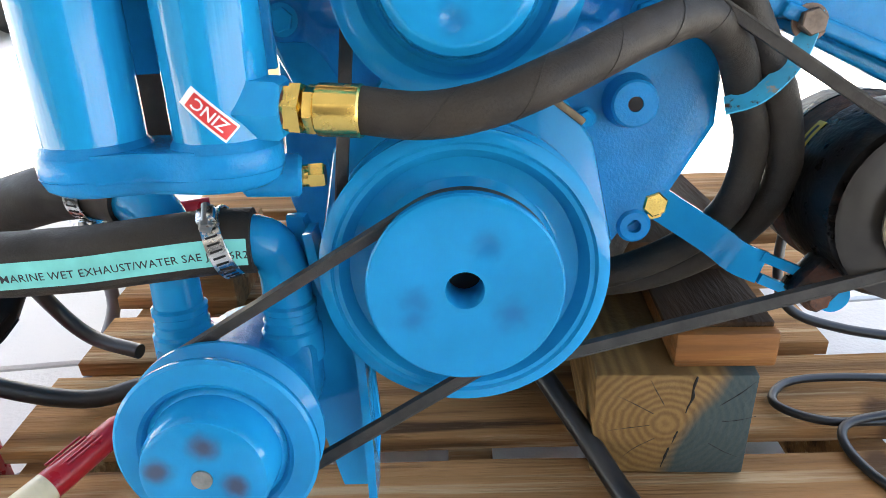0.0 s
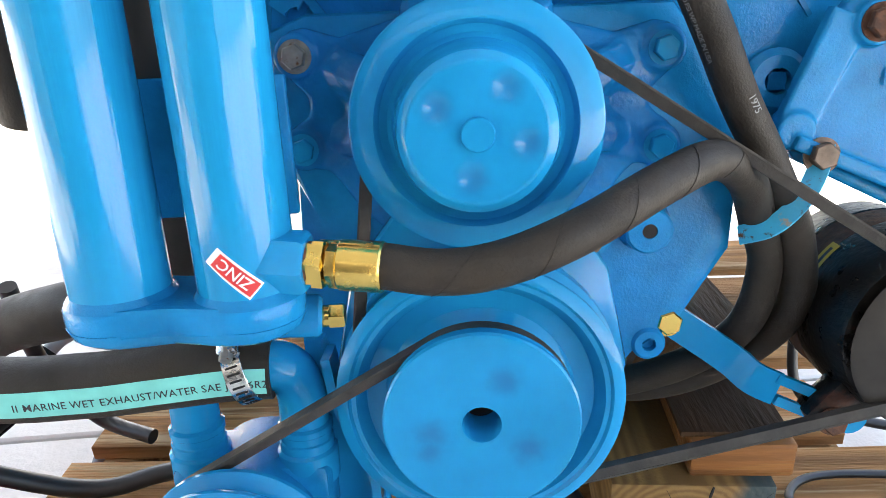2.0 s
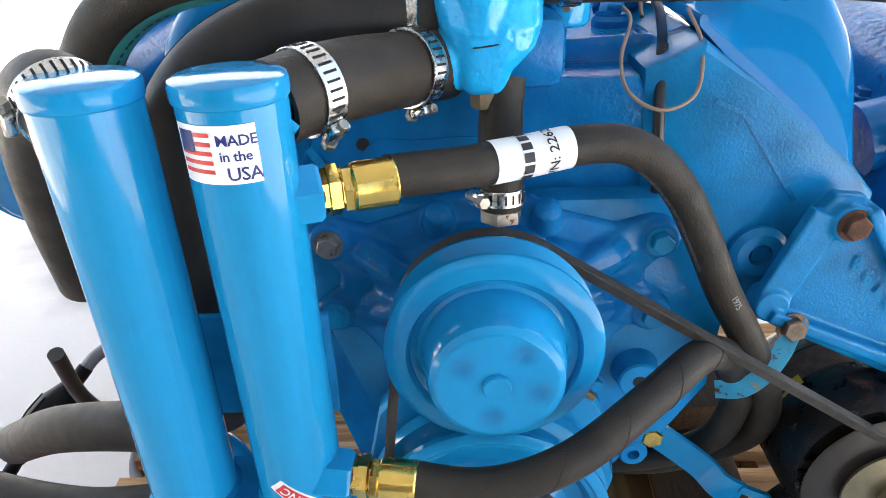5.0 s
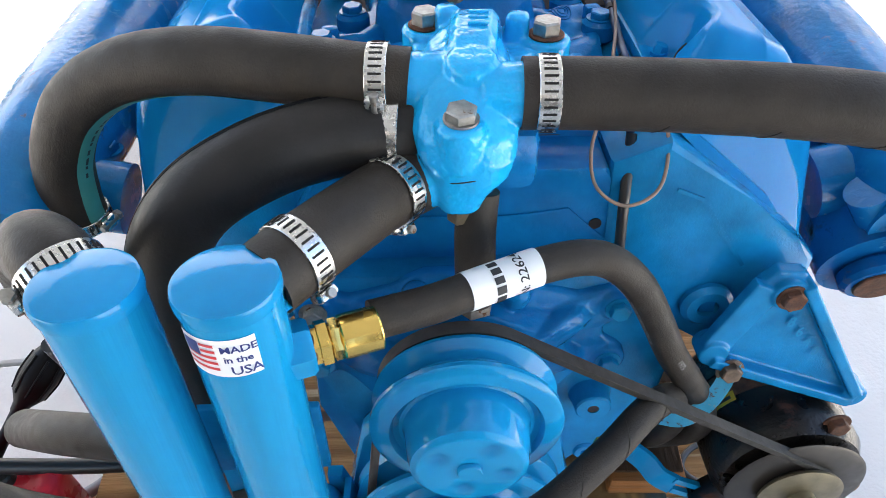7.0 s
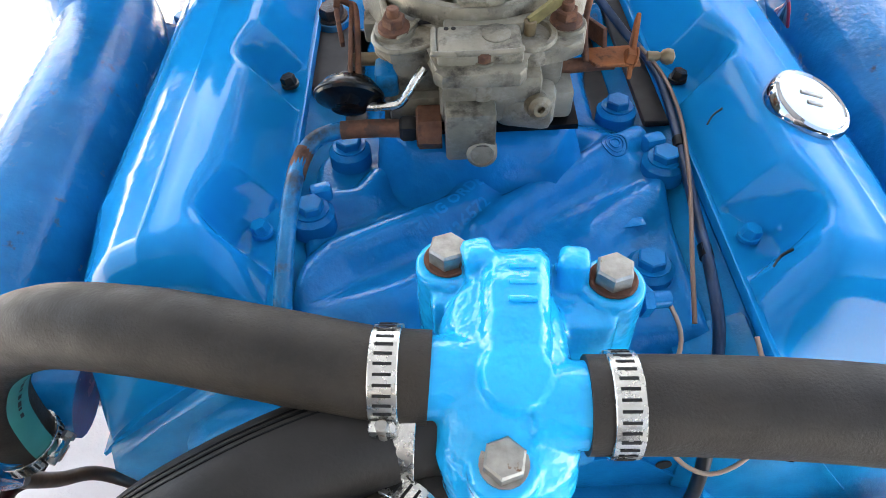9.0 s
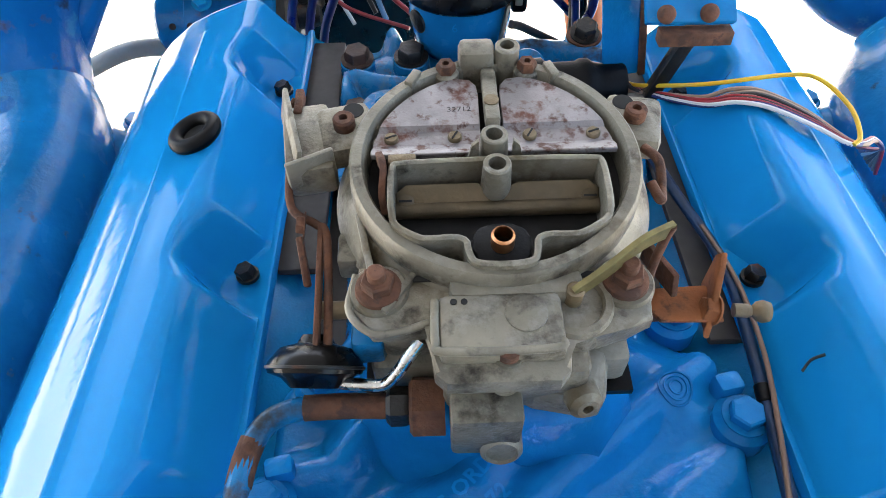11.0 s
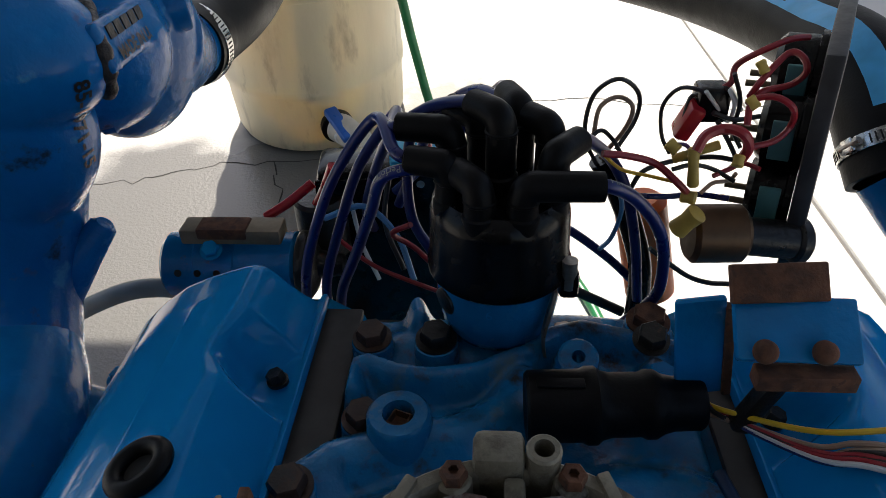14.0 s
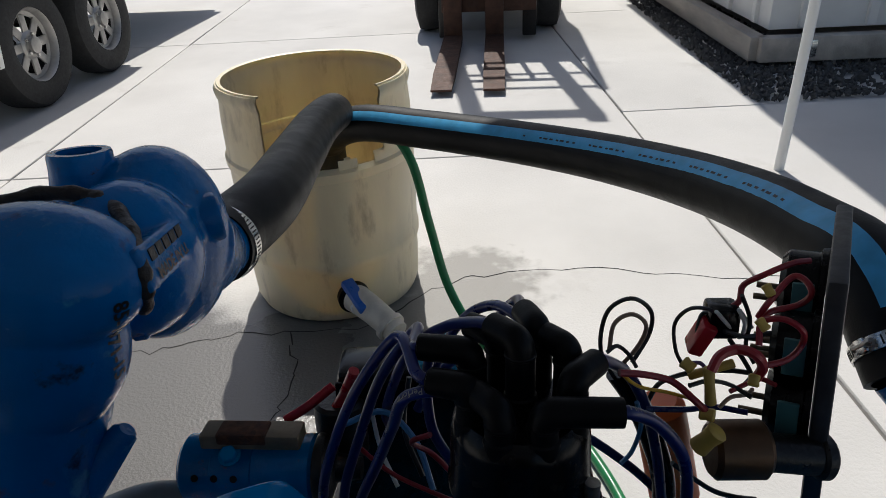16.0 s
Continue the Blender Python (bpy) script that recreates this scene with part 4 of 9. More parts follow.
part("gasket_edge", box(B(), (0.066, 0.474, 0.522), (0.030, 0.006, 0.005), pose(0, 0, 0, 0, 38, 0), bev=0.001), ALLOY_TAN, engine, "torn gasket scrap")
# stiff edge plate beside the raw-water pump
bm = plate(B(), [(-0.098, 0.245), (-0.072, 0.245), (-0.066, 0.30), (-0.070, 0.375), (-0.095, 0.415), (-0.105, 0.46), (-0.118, 0.46), (-0.118, 0.33)], xz(0.462), 0.012, 0.002)
part("mount_plate", bm, BLUE, engine)
bm = sweep(B(), spline([(-0.100, 0.452, 0.455), (-0.094, 0.452, 0.418), (-0.076, 0.452, 0.378), (-0.073, 0.452, 0.33), (-0.073, 0.452, 0.25)], 6), [(-0.003, -0.012), (0.003, -0.012), (0.003, 0.012), (-0.003, 0.012)])
part("mount_rib", bm, BLUE, engine)


# pulleys
def pulley(name, label, o, profile, material=BLUE, dents=()):
    """A sheave; dents are (x, z, radius, depth) on its face, from the axis."""
    th = thing(name, label, "pulley", o)
    bm = lathe(B(), o, AX, profile, 96)
    out = max(h for r, h in profile)
    for v in bm.verts:
        if o[1] - v.co.y > out - 0.004:
            for x, z, r, depth in dents:
                v.co.y += depth * math.exp(-((v.co.x - o[0] - x) ** 2 + (v.co.z - o[2] - z) ** 2) / (r * r))
    return th, part("sheave", bm, material, th, sharp=28)


# dark blobs in the colour paint shade into the dents of the face
crank, sheave = pulley("crankshaft_pulley", "blue crankshaft pulley with a centre hole and dents with painted shade", (-0.002, 0.44, 0.430),
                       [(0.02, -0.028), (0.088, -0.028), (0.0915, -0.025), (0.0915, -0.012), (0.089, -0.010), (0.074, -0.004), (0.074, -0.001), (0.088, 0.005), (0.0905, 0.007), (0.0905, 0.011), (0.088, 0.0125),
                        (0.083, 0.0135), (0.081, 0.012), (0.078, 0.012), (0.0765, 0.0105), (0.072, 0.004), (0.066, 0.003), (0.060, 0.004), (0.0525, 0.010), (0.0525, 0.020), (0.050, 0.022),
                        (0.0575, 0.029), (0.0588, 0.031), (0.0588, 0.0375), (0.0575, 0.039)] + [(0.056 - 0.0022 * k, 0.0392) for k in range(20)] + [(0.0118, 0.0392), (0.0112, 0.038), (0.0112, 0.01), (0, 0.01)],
                       stain_or_shade(BLUE.copy(), [(-0.030, -0.0395, -0.006, 0.014), (-0.031, -0.0395, -0.018, 0.012), (0.027, -0.0395, -0.017, 0.015), (0.014, -0.0395, 0.029, 0.014)], (0.02, 0.05, 0.17), 0.4, 0.9, 110, 0.40, 0.8),
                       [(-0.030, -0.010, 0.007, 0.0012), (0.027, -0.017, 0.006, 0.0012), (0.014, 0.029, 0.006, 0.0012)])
part("bore", rod(B(), (-0.002, 0.4305, 0.430), (-0.002, 0.4295, 0.430), 0.0111), RECESS_SHADE, sheave)
# the colour carries the shade of the four dents round the bolt
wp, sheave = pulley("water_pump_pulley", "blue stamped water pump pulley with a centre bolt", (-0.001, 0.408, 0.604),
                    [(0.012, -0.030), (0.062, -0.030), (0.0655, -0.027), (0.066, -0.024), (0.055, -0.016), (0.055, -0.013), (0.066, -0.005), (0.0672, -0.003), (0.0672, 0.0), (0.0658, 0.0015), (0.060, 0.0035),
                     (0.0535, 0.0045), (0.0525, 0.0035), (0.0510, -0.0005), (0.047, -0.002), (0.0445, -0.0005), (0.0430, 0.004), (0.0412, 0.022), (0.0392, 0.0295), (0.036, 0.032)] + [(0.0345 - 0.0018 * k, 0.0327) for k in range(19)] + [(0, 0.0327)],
                    stain_or_shade(BLUE.copy(), [(-0.0200, -0.0327, 0.013, 0.013), (0.0145, -0.0327, 0.0215, 0.012), (0.0243, -0.0327, -0.0055, 0.012), (-0.003, -0.0327, -0.022, 0.012)], (0.02, 0.06, 0.20), 0.4, 0.9, 120, 0.40, 0.5),
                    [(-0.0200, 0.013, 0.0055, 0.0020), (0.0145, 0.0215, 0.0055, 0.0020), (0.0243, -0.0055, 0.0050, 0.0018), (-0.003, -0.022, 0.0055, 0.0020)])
part("bolt_head", lathe(B(), (-0.001, 0.3755, 0.604), AX, [(0.0085, 0), (0.0085, 0.0025), (0.0078, 0.0035), (0, 0.0038)], 28), BLUE, sheave)
# the face is flat: its three dimples are only painted as dark spots
rawp, sheave = pulley("raw_water_pump_pulley", "blue raw-water pump pulley with three bolt dimples painted as dark spots", (-0.1575, 0.385, 0.336),
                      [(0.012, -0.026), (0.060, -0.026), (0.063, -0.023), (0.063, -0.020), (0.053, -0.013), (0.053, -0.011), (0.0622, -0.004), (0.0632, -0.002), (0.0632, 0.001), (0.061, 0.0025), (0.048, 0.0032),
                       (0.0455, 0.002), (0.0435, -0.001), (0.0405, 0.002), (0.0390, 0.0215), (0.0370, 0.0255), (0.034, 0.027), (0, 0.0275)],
                      stain_or_shade(BLUE.copy(), [(-0.0255, -0.0275, 0.006, 0.013), (0.0035, -0.0275, 0.0215, 0.013), (0.0185, -0.0275, -0.0055, 0.012)], (0.06, 0.05, 0.07), 0.55, 0.85, 120, 0.9, 0.6))
part("shaft_end", lathe(B(), (-0.1575, 0.3575, 0.336), AX, [(0.0062, 0), (0.0062, 0.0012), (0, 0.0014)], 24), BOLT_STEEL, sheave, "bare steel shaft end")


def belt(name, label, y, wheels, width=0.0105, thick=0.007):
    """A V-belt round the wheels (x, z, r) in the plane y."""
    pts = []
    for cx, cz, r in wheels:
        pts += [(cx + r * math.cos(2 * math.pi * i / 72), cz + r * math.sin(2 * math.pi * i / 72)) for i in range(72)]
    pts = sorted(set(pts))

    def half(seq):
        out = []
        for p in seq:
            while len(out) > 1 and (out[-1][0] - out[-2][0]) * (p[1] - out[-2][1]) - (out[-1][1] - out[-2][1]) * (p[0] - out[-2][0]) <= 0:
                out.pop()
            out.append(p)
        return out[:-1]
    hull = half(pts) + half(pts[::-1])
    n = len(hull)

    def ribbon(sec):
      bm = B()
      rows = []
      for i in range(n):
        a, b, c = Vector(hull[i - 1]), Vector(hull[i]), Vector(hull[(i + 1) % n])
        t = ((b - a).normalized() + (c - b).normalized()).normalized()
        nn = Vector((t.y, -t.x))
        rows.append([bm.verts.new((b.x + nn.x * o, y + w, b.y + nn.y * o)) for w, o in sec])
      for i in range(n):
        a, b = rows[i], rows[(i + 1) % n]
        for k in range(4):
            bm.faces.new((a[k], a[(k + 1) % 4], b[(k + 1) % 4], b[k]))
      return bm

    th = thing(name, label, "belt", (wheels[0][0], y, wheels[0][1]))
    part("wedge", ribbon([(-width * 0.47, -0.0012), (width * 0.47, -0.0012), (width * 0.28, -thick), (-width * 0.28, -thick)]), BELT, th, sharp=25)
    part("outer_cover", ribbon([(-width / 2, 0.0), (width / 2, 0.0), (width / 2, -0.0013), (-width / 2, -0.0013)]), BELT, th, sharp=25)
    return th


ALT = Vector((0.292, 0.43, 0.452))
belt("alternator_belt", "worn black V-belt round three pulleys", 0.4425, [(-0.002, 0.430, 0.083), (-0.001, 0.606, 0.063), (ALT.x, ALT.z, 0.034)])
belt("raw_water_pump_belt", "worn black V-belt to the raw-water pump", 0.415, [(-0.002, 0.430, 0.058), (-0.1575, 0.336, 0.0595)])

# coolant pump
pump = thing("coolant_pump", "blue cast coolant pump bolted to the engine's front", "pump", (0, 0.46, 0.6))
HALF = [(0.000, 0.672), (0.030, 0.668), (0.052, 0.657), (0.096, 0.645), (0.106, 0.655), (0.122, 0.652), (0.131, 0.638), (0.124, 0.624), (0.111, 0.612), (0.111, 0.600), (0.124, 0.592), (0.130, 0.577), (0.120, 0.564), (0.104, 0.566), (0.094, 0.556), (0.080, 0.535), (0.055, 0.515), (0.000, 0.508)]
OUTLINE = [(x, z) for x, z in HALF] + [(-0.955 * x, z + 0.003) for x, z in HALF[-2:0:-1]]
bm = B()
C0 = Vector((0.0, 0.602))


def leg_reach(a):
    """How far the pump's outline lies from its centre in the direction a."""
    d = Vector((math.cos(a), math.sin(a)))
    best = 0.03
    for p, q in zip(OUTLINE, OUTLINE[1:] + OUTLINE[:1]):
        p, q = Vector(p) - C0, Vector(q) - C0
        e = q - p
        den = d.x * e.y - d.y * e.x
        if abs(den) > 1e-9:
            r, k = (p.x * e.y - p.y * e.x) / den, (p.x * d.y - p.y * d.x) / den
            if -1e-6 <= k <= 1 + 1e-6 and r > best:
                best = r
    return best


REACH = [leg_reach(2 * math.pi * k / 144) for k in range(144)]
secs = []
for y, f in ((0.502, lambda r: r), (0.4945, lambda r: r), (0.4915, lambda r: r - 0.0025), (0.4870, lambda r: 0.050 + 0.76 * max(0, r - 0.050) - 0.012), (0.4790, lambda r: 0.046 + 0.62 * max(0, r - 0.050) - 0.006), (0.4700, lambda r: 0.043 + 0.36 * max(0, r - 0.050)), (0.4620, lambda r: 0.036 + 0.14 * max(0, r - 0.05)), (0.4500, lambda r: 0.026), (0.4420, lambda r: 0.024)):
    secs.append([Vector((C0.x + f(REACH[k]) * math.cos(2 * math.pi * k / 144), y, C0.y + f(REACH[k]) * math.sin(2 * math.pi * k / 144))) for k in range(144)])
loft(bm, secs)
for s in (-1, 1):
    for x, z in (((0.117, 0.637), (0.117, 0.577)) if s > 0 else ((-0.1105, 0.640), (-0.1110, 0.582))):
        lathe(bm, (x, 0.500, z), AX, [(0, -0.006), (0.0150, -0.006), (0.0145, 0.011), (0.0125, 0.0140), (0, 0.0140)], 24)
for x in (-0.034, 0.038):
    lathe(bm, (x, 0.480, 0.664), (0, -0.6, 0.8), [(0, -0.016), (0.0125, -0.014), (0.009, 0.004), (0.0045, 0.007), (0, 0.008)], 20)
# deeper blue puts the shade behind the pulley into the housing's colour
part("housing", fuse(bm, 0.0014, 3), BLUE_DEEP, pump, sharp=60)
for s in (-1, 1):
    for x, z, m_ in (((0.117, 0.637, BLUE), (0.117, 0.577, BLUE)) if s > 0 else ((-0.1105, 0.640, BOLT_STEEL), (-0.1110, 0.582, BLUE))):
        part("bolt", hexagon(B(), (x, 0.4862, z), AX, 0.0080, 0.0075, 0.0105), m_, pump)
fx = Vector((0.006, 0.462, 0.668))
part("hex_fitting", hexagon(B(), fx, (0, 0, 1), 0.0135, 0.009), BOLT_STEEL, pump, "bare steel hexagon hose fitting")
part("bypass_hose", tube(B(), [fx + Vector((0, 0, 0.008)), fx + Vector((0, 0.002, 0.03)), fx + Vector((0, 0.010, 0.06)), fx + Vector((0.002, 0.018, 0.085))], 0.0135, 20), RUBBER, pump, "short black bypass hose")
hose_clamp(fx + Vector((0, 0.001, 0.0165)), (0, 0.1, 1), 0.0138, (-1, -0.5, 0), 0.010, label="small steel clamp on the bypass hose")


# heat exchanger: two upright tubes on one base
def heat_exchanger():
    th = thing("heat_exchanger", "blue twin-tube heat exchanger with brass fittings", "heat exchanger", (-0.16, 0.378, 0.5))
    for x in (-0.1880, -0.1215):
        bm = lathe(B(), (x, 0.378, 0.522), (0, 0, 1), [(0.0253, 0), (0.0253, 0.06), (0.0253, 0.12), (0.0253, 0.18), (0.0253, 0.2540)], 56)
        part("tube", bm, BLUE_TUBE, th)
        bm = lathe(B(), (x, 0.378, 0.7750), (0, 0, 1), [(0.0253, 0), (0.0262, 0.0008), (0.0266, 0.003), (0.0265, 0.0075), (0.0258, 0.0098), (0.0236, 0.0108), (0, 0.0114)], 56)
        part("end_cap", bm, BLUE, th)
    out = []
    for cx, a0, a1, r in ((-0.1890, 70, 290, 0.0285), (-0.1215, 250, 450, 0.0285)):
        out += [(cx + r * math.cos(radians(a0 + (a1 - a0) * i / 14)), 0.378 + r * math.sin(radians(a0 + (a1 - a0) * i / 14))) for i in range(15)]
        if cx < -0.15:
            out.append((-0.1572, 0.357))
        else:
            out.append((-0.1572, 0.399))
    # base: an eight-shaped plate
    bm = B()
    hi = Matrix.Translation((0, 0, 0.513))
    plate(bm, out, hi, 0.0145, 0.003)
    secs = []
    for k, z in ((0.50, 0.5045), (0.78, 0.5055), (0.93, 0.5090), (1.0, 0.5145)):
        secs.append([Vector((-0.1572 + (x + 0.1572) * (0.9 + 0.1 * k) * k ** 0.4, 0.378 + (y - 0.378) * k, z)) for x, y in out])
    loft(bm, secs)
    part("base", bm, BLUE_CAST, th)
    for x in (-0.1880, -0.1215):
        part("weld", lathe(B(), (x, 0.378, 0.526), (0, 0, 1), [(0.0285, 0.0), (0.0268, 0.0030), (0.0251, 0.0055)], 56), BLUE_CAST, th)
    part("mounting_plate", box(B(), (-0.1450, 0.4130, 0.5965), (0.092, 0.006, 0.075), bev=0.0015), BLUE_CAST, th)
    # drain plug at the base's end
    part("plug_boss", rod(B(), (-0.120, 0.393, 0.506), (-0.089, 0.398, 0.5035), 0.0120, bev=0.002), BLUE_CAST, th)
    bm = rod(B(), (-0.090, 0.398, 0.503), (-0.084, 0.3985, 0.503), 0.0062)
    hexagon(bm, (-0.085, 0.3985, 0.503), (1, 0.05, 0), 0.0072, 0.0085)
    part("drain_plug", bm, BRASS, th, "brass hexagon drain plug")
    # two hose connections
    for z, p in ((0.545, (-0.100, 0.3705, 0.545)), (0.722, (-0.102, 0.384, 0.723))):
        p = Vector(p)
        d = Vector((1, -0.10 if z < 0.6 else 0.34, -0.06 if z < 0.6 else 0.0)).normalized()
        part("hex_adapter", lathe(B(), p - d * 0.008, d, [(0, 0), (0.0165, 0), (0.0165, 0.019), (0.0145, 0.0215), (0, 0.0215)], 6, 0.5), BLUE, th)
        f = part("fitting", lathe(B(), p + d * 0.0135, d, [(0, 0), (0.0118, 0.0), (0.0118, 0.003), (0.0135, 0.0035), (0.0135, 0.0090), (0.0118, 0.0098), (0.0105, 0.0102), (0.0105, 0.0112), (0, 0.0112)], 6, 0.2), BRASS, th, "brass hexagon fitting")
        part("thread_sealant", lathe(B(), p + d * 0.0125, d, [(0.0105, 0), (0.0112, 0.0008), (0.0105, 0.002)], 20), RUSTY, f)
        part("swivel_nut", lathe(B(), p + d * 0.0243, d, [(0, 0), (0.0122, 0), (0.0122, 0.0042), (0.0115, 0.005), (0, 0.005)], 6, 0.6), BRASS, th, "brass swivel nut")
        part("ferrule", lathe(B(), p + d * 0.0290, d, [(0, 0), (0.0118, 0.0), (0.0129, 0.001), (0.0131, 0.004), (0.0130, 0.0205), (0.0133, 0.0215), (0.0125, 0.0225), (0, 0.0225)], 36), BRASS, th, "brass crimped hose ferrule")
    # top outlets
    part("outlet", tube(B(), [(-0.122, 0.384, 0.752), (-0.113, 0.388, 0.762), (-0.104, 0.391, 0.769)], 0.0165, 24), BLUE, th)
    part("outlet", tube(B(), [(-0.199, 0.386, 0.742), (-0.206, 0.395, 0.755), (-0.216, 0.405, 0.768)], 0.0180, 24), BLUE, th)
    # stickers wrapped on the tube
    def on_tube(x, z):
        def place(u, v):
            a = radians(270) + u / 0.0253
            return Vector((x + 0.0257 * math.cos(a), 0.378 + 0.0257 * math.sin(a), z + v))
        return place
    pl = on_tube(-0.1215, 0.7560)

    def turned(place, ang, lift=0.0):
        c, s = math.cos(radians(ang)), math.sin(radians(ang))
        def f(u, v):
            q = place(u * c - v * s, u * s + v * c)
            return q + (q - Vector((-0.1215, 0.378, q.z))).normalized() * lift
        return f
    st = part("sticker", skin_strip(B(), pl, -0.0235, 0.0155, -0.0135, 0.0135, 24, 4), WHITE_PAPER, th, "white flag sticker with lettering")
    l1 = turned(pl, 0, 0.0003)
    for txt, u, v, size in (("MADE", -0.0022, 0.0045, 0.0068), ("in the", -0.0015, -0.0025, 0.0064), ("USA", 0.0005, -0.0115, 0.0086)):
        part("lettering", lettering(txt, size, lambda a, b, u=u, v=v: l1(u + a, v + b), 0.95, 0.0001), INK_BLUE, st)
    part("flag_canton", skin_strip(B(), l1, -0.0215, -0.0125, 0.001, 0.011, 8, 3), INK_BLUE, st)
    for k in range(5):
        part("flag_stripe", skin_strip(B(), l1, -0.0215 if k < 3 else -0.0120, -0.0045, -0.0085 + 0.0042 * k, -0.0065 + 0.0042 * k, 10, 1), RED_STICKER, st)
    zi = turned(on_tube(-0.1215, 0.5470), -46)
    st = part("sticker", skin_strip(B(), zi, -0.0110, 0.0170, -0.0054, 0.0054, 20, 4), WHITE_PAPER, th, "small white and red zinc sticker")
    zl = turned(on_tube(-0.1215, 0.5470), -46, 0.0003)
    bm = skin_strip(B(), zl, -0.0080, 0.0160, -0.0042, 0.0042, 16, 3)
    part("red_arrow", bm, RED_STICKER, st)
    z2 = turned(on_tube(-0.1215, 0.5470), 134, 0.0006)
    part("lettering", lettering("ZINC", 0.0080, lambda a, b: z2(-0.0130 + a, -0.0030 + b), 1.0, 0.0001), WHITE_PAPER, st)
    return th


exchanger = heat_exchanger()
for ob in exchanger.children_recursive:
    # the tubes lean a little towards their tops
    for v in ob.data.vertices:
        v.co.y -= 0.034 * max(0.0, v.co.z + ORIGIN[ob.name].z - 0.53)


def hose(name, pts, r, label, material=RUBBER, steps=8, n=24, wall=0.004, category="hose"):
    return solo(name, hollow(B(), pts, r, wall, n, steps), material, label, category, pts[0])


# lower and upper 5/8 hoses to the loops under the strap
LOWER = [(-0.0545, 0.3662, 0.5430), (-0.02, 0.363, 0.539), (0.012, 0.363, 0.5435), (0.050, 0.372, 0.556), (0.098, 0.403, 0.572), (0.135, 0.436, 0.576), (0.164, 0.463, 0.558), (0.182, 0.483, 0.525), (0.196, 0.497, 0.49), (0.190, 0.51, 0.44), (0.155, 0.53, 0.40), (0.10, 0.555, 0.37), (0.03, 0.59, 0.345)]
UPPER = [(-0.0580, 0.3992, 0.7230), (-0.025, 0.4115, 0.7215), (-0.003, 0.4225, 0.7205), (0.022, 0.434, 0.7205), (0.046, 0.4435, 0.7215), (0.074, 0.4525, 0.719), (0.0965, 0.459, 0.707), (0.1185, 0.4625, 0.682), (0.1375, 0.4645, 0.647), (0.1575, 0.468, 0.606), (0.183, 0.475, 0.563), (0.211, 0.488, 0.51), (0.220, 0.503, 0.455), (0.195, 0.53, 0.405), (0.14, 0.55, 0.372), (0.06, 0.59, 0.35)]
low = hose("coolant_hose", LOWER, 0.0117, "black wrapped rubber coolant hose with a brass end")
up = hose("coolant_hose", UPPER, 0.0117, "black rubber coolant hose with pale print and a paper label")
line = spline(UPPER, 8)
pl = on_hose(line, 0.0117, 0, 0.0)
lab = part("paper_label", skin_strip(B(), on_hose(line, 0.0117, 0, 0.059, 0.0006), 0, 0.050, 0, 2 * math.pi * 0.0117, 14, 28), WHITE_PAPER, up, "white printed paper label")
front = facing(line, 0.16, (0, -0.8, 0.6))
pl = on_hose(line, 0.0117, front, 0.059, 0.0010)
for v0, v1 in ((-0.019, -0.015), (-0.0135, -0.0085), (-0.0070, -0.0020), (-0.0005, 0.0035), (0.0050, 0.0090), (0.0105, 0.0145)):
    part("print_bar", skin_strip(B(), pl, 0.0160, 0.0225, v0, v1, 3, 6), INK, lab)
part("lettering", lettering("P/N: 22624", 0.0085, lambda a, b: pl(0.0385 - b, -0.022 + a), 1.0, 0.0001), INK, lab)
for start, txt, sz in ((0.163, "5/8 ID SAE 100R6 HIGH TEMP 350 PSI WP MADE IN USA", 0.0044), (0.285, "1975", 0.0068)):
    ang = facing(line, 0.50, (-0.88, -0.45, -0.15)) if txt[0] == "5" else facing(line, 0.55, (0.1, -1, 0.1))
    part("print", lettering(txt, sz, on_hose(line, 0.0117, ang, start, 0.0005, 1), 0.9), INK_WHITE, up)
ll = spline(LOWER, 8)
for k in range(5):
    d0 = 0.030 + 0.046 * k
    pts = [on_hose(ll, 0.0117, -60, d0, 0.0002)(0.0040 * j, 0.0046 * j) for j in range(8)]
    part("wrap_seam", tube(B(), pts, 0.00022, 5, 2), RUBBER, low)

# strap that holds both hoses to the alternator bracket
strap = thing("hose_strap", "bent steel strap with chipped light blue paint", "strap", (0.209, 0.47, 0.573))
bm = sweep(B(), spline([(0.2200, 0.4850, 0.5750), (0.2110, 0.4740, 0.5560), (0.1980, 0.4660, 0.5400), (0.1820, 0.4640, 0.5270), (0.1660, 0.4720, 0.5200)], 8), [(-0.0065, -0.0009), (0.0065, -0.0009), (0.0065, 0.0009), (-0.0065, 0.0009)])
part("band", bm, BLUE_CHIPPED, strap)
part("bolt", hexagon(B(), (0.2165, 0.4810, 0.5680), (0, -1, 0.1), 0.0088, 0.008, 0.0115), OLD_BOLT, strap, "weathered brownish hexagon bolt")

# alternator, its casting bracket and slotted arm
alt = thing("alternator", "black alternator with rust patches and a grey fan", "alternator", (0.292, 0.5, 0.39))
c = ALT
bm = lathe(B(), (c.x, 0.585, c.z), AX, [(0, 0), (0.045, 0.0), (0.058, 0.010), (0.064, 0.02), (0.066, 0.05), (0.0625, 0.052), (0.0625, 0.078), (0.066, 0.080), (0.066, 0.118), (0.060, 0.130), (0.04, 0.136), (0, 0.137)], 56)
BLACK_OILY = mat("oily_black_enamel", (0.005, 0.0042, 0.0036), 0.32, spec=0.3, var=0.3, scale=30, bump=0.3, bscale=200, spots=[((0.05, 0.018, 0.010), 0.7)], spot_scale=24, spot_at=0.58)
part("housing", bm, BLACK_OILY, alt)
part("stator_ring", ring(B(), (c.x, 0.534, c.z), AX, 0.0655, 0.05, 0.028, 56), RUSTY, alt, "rusty bare stator ring")
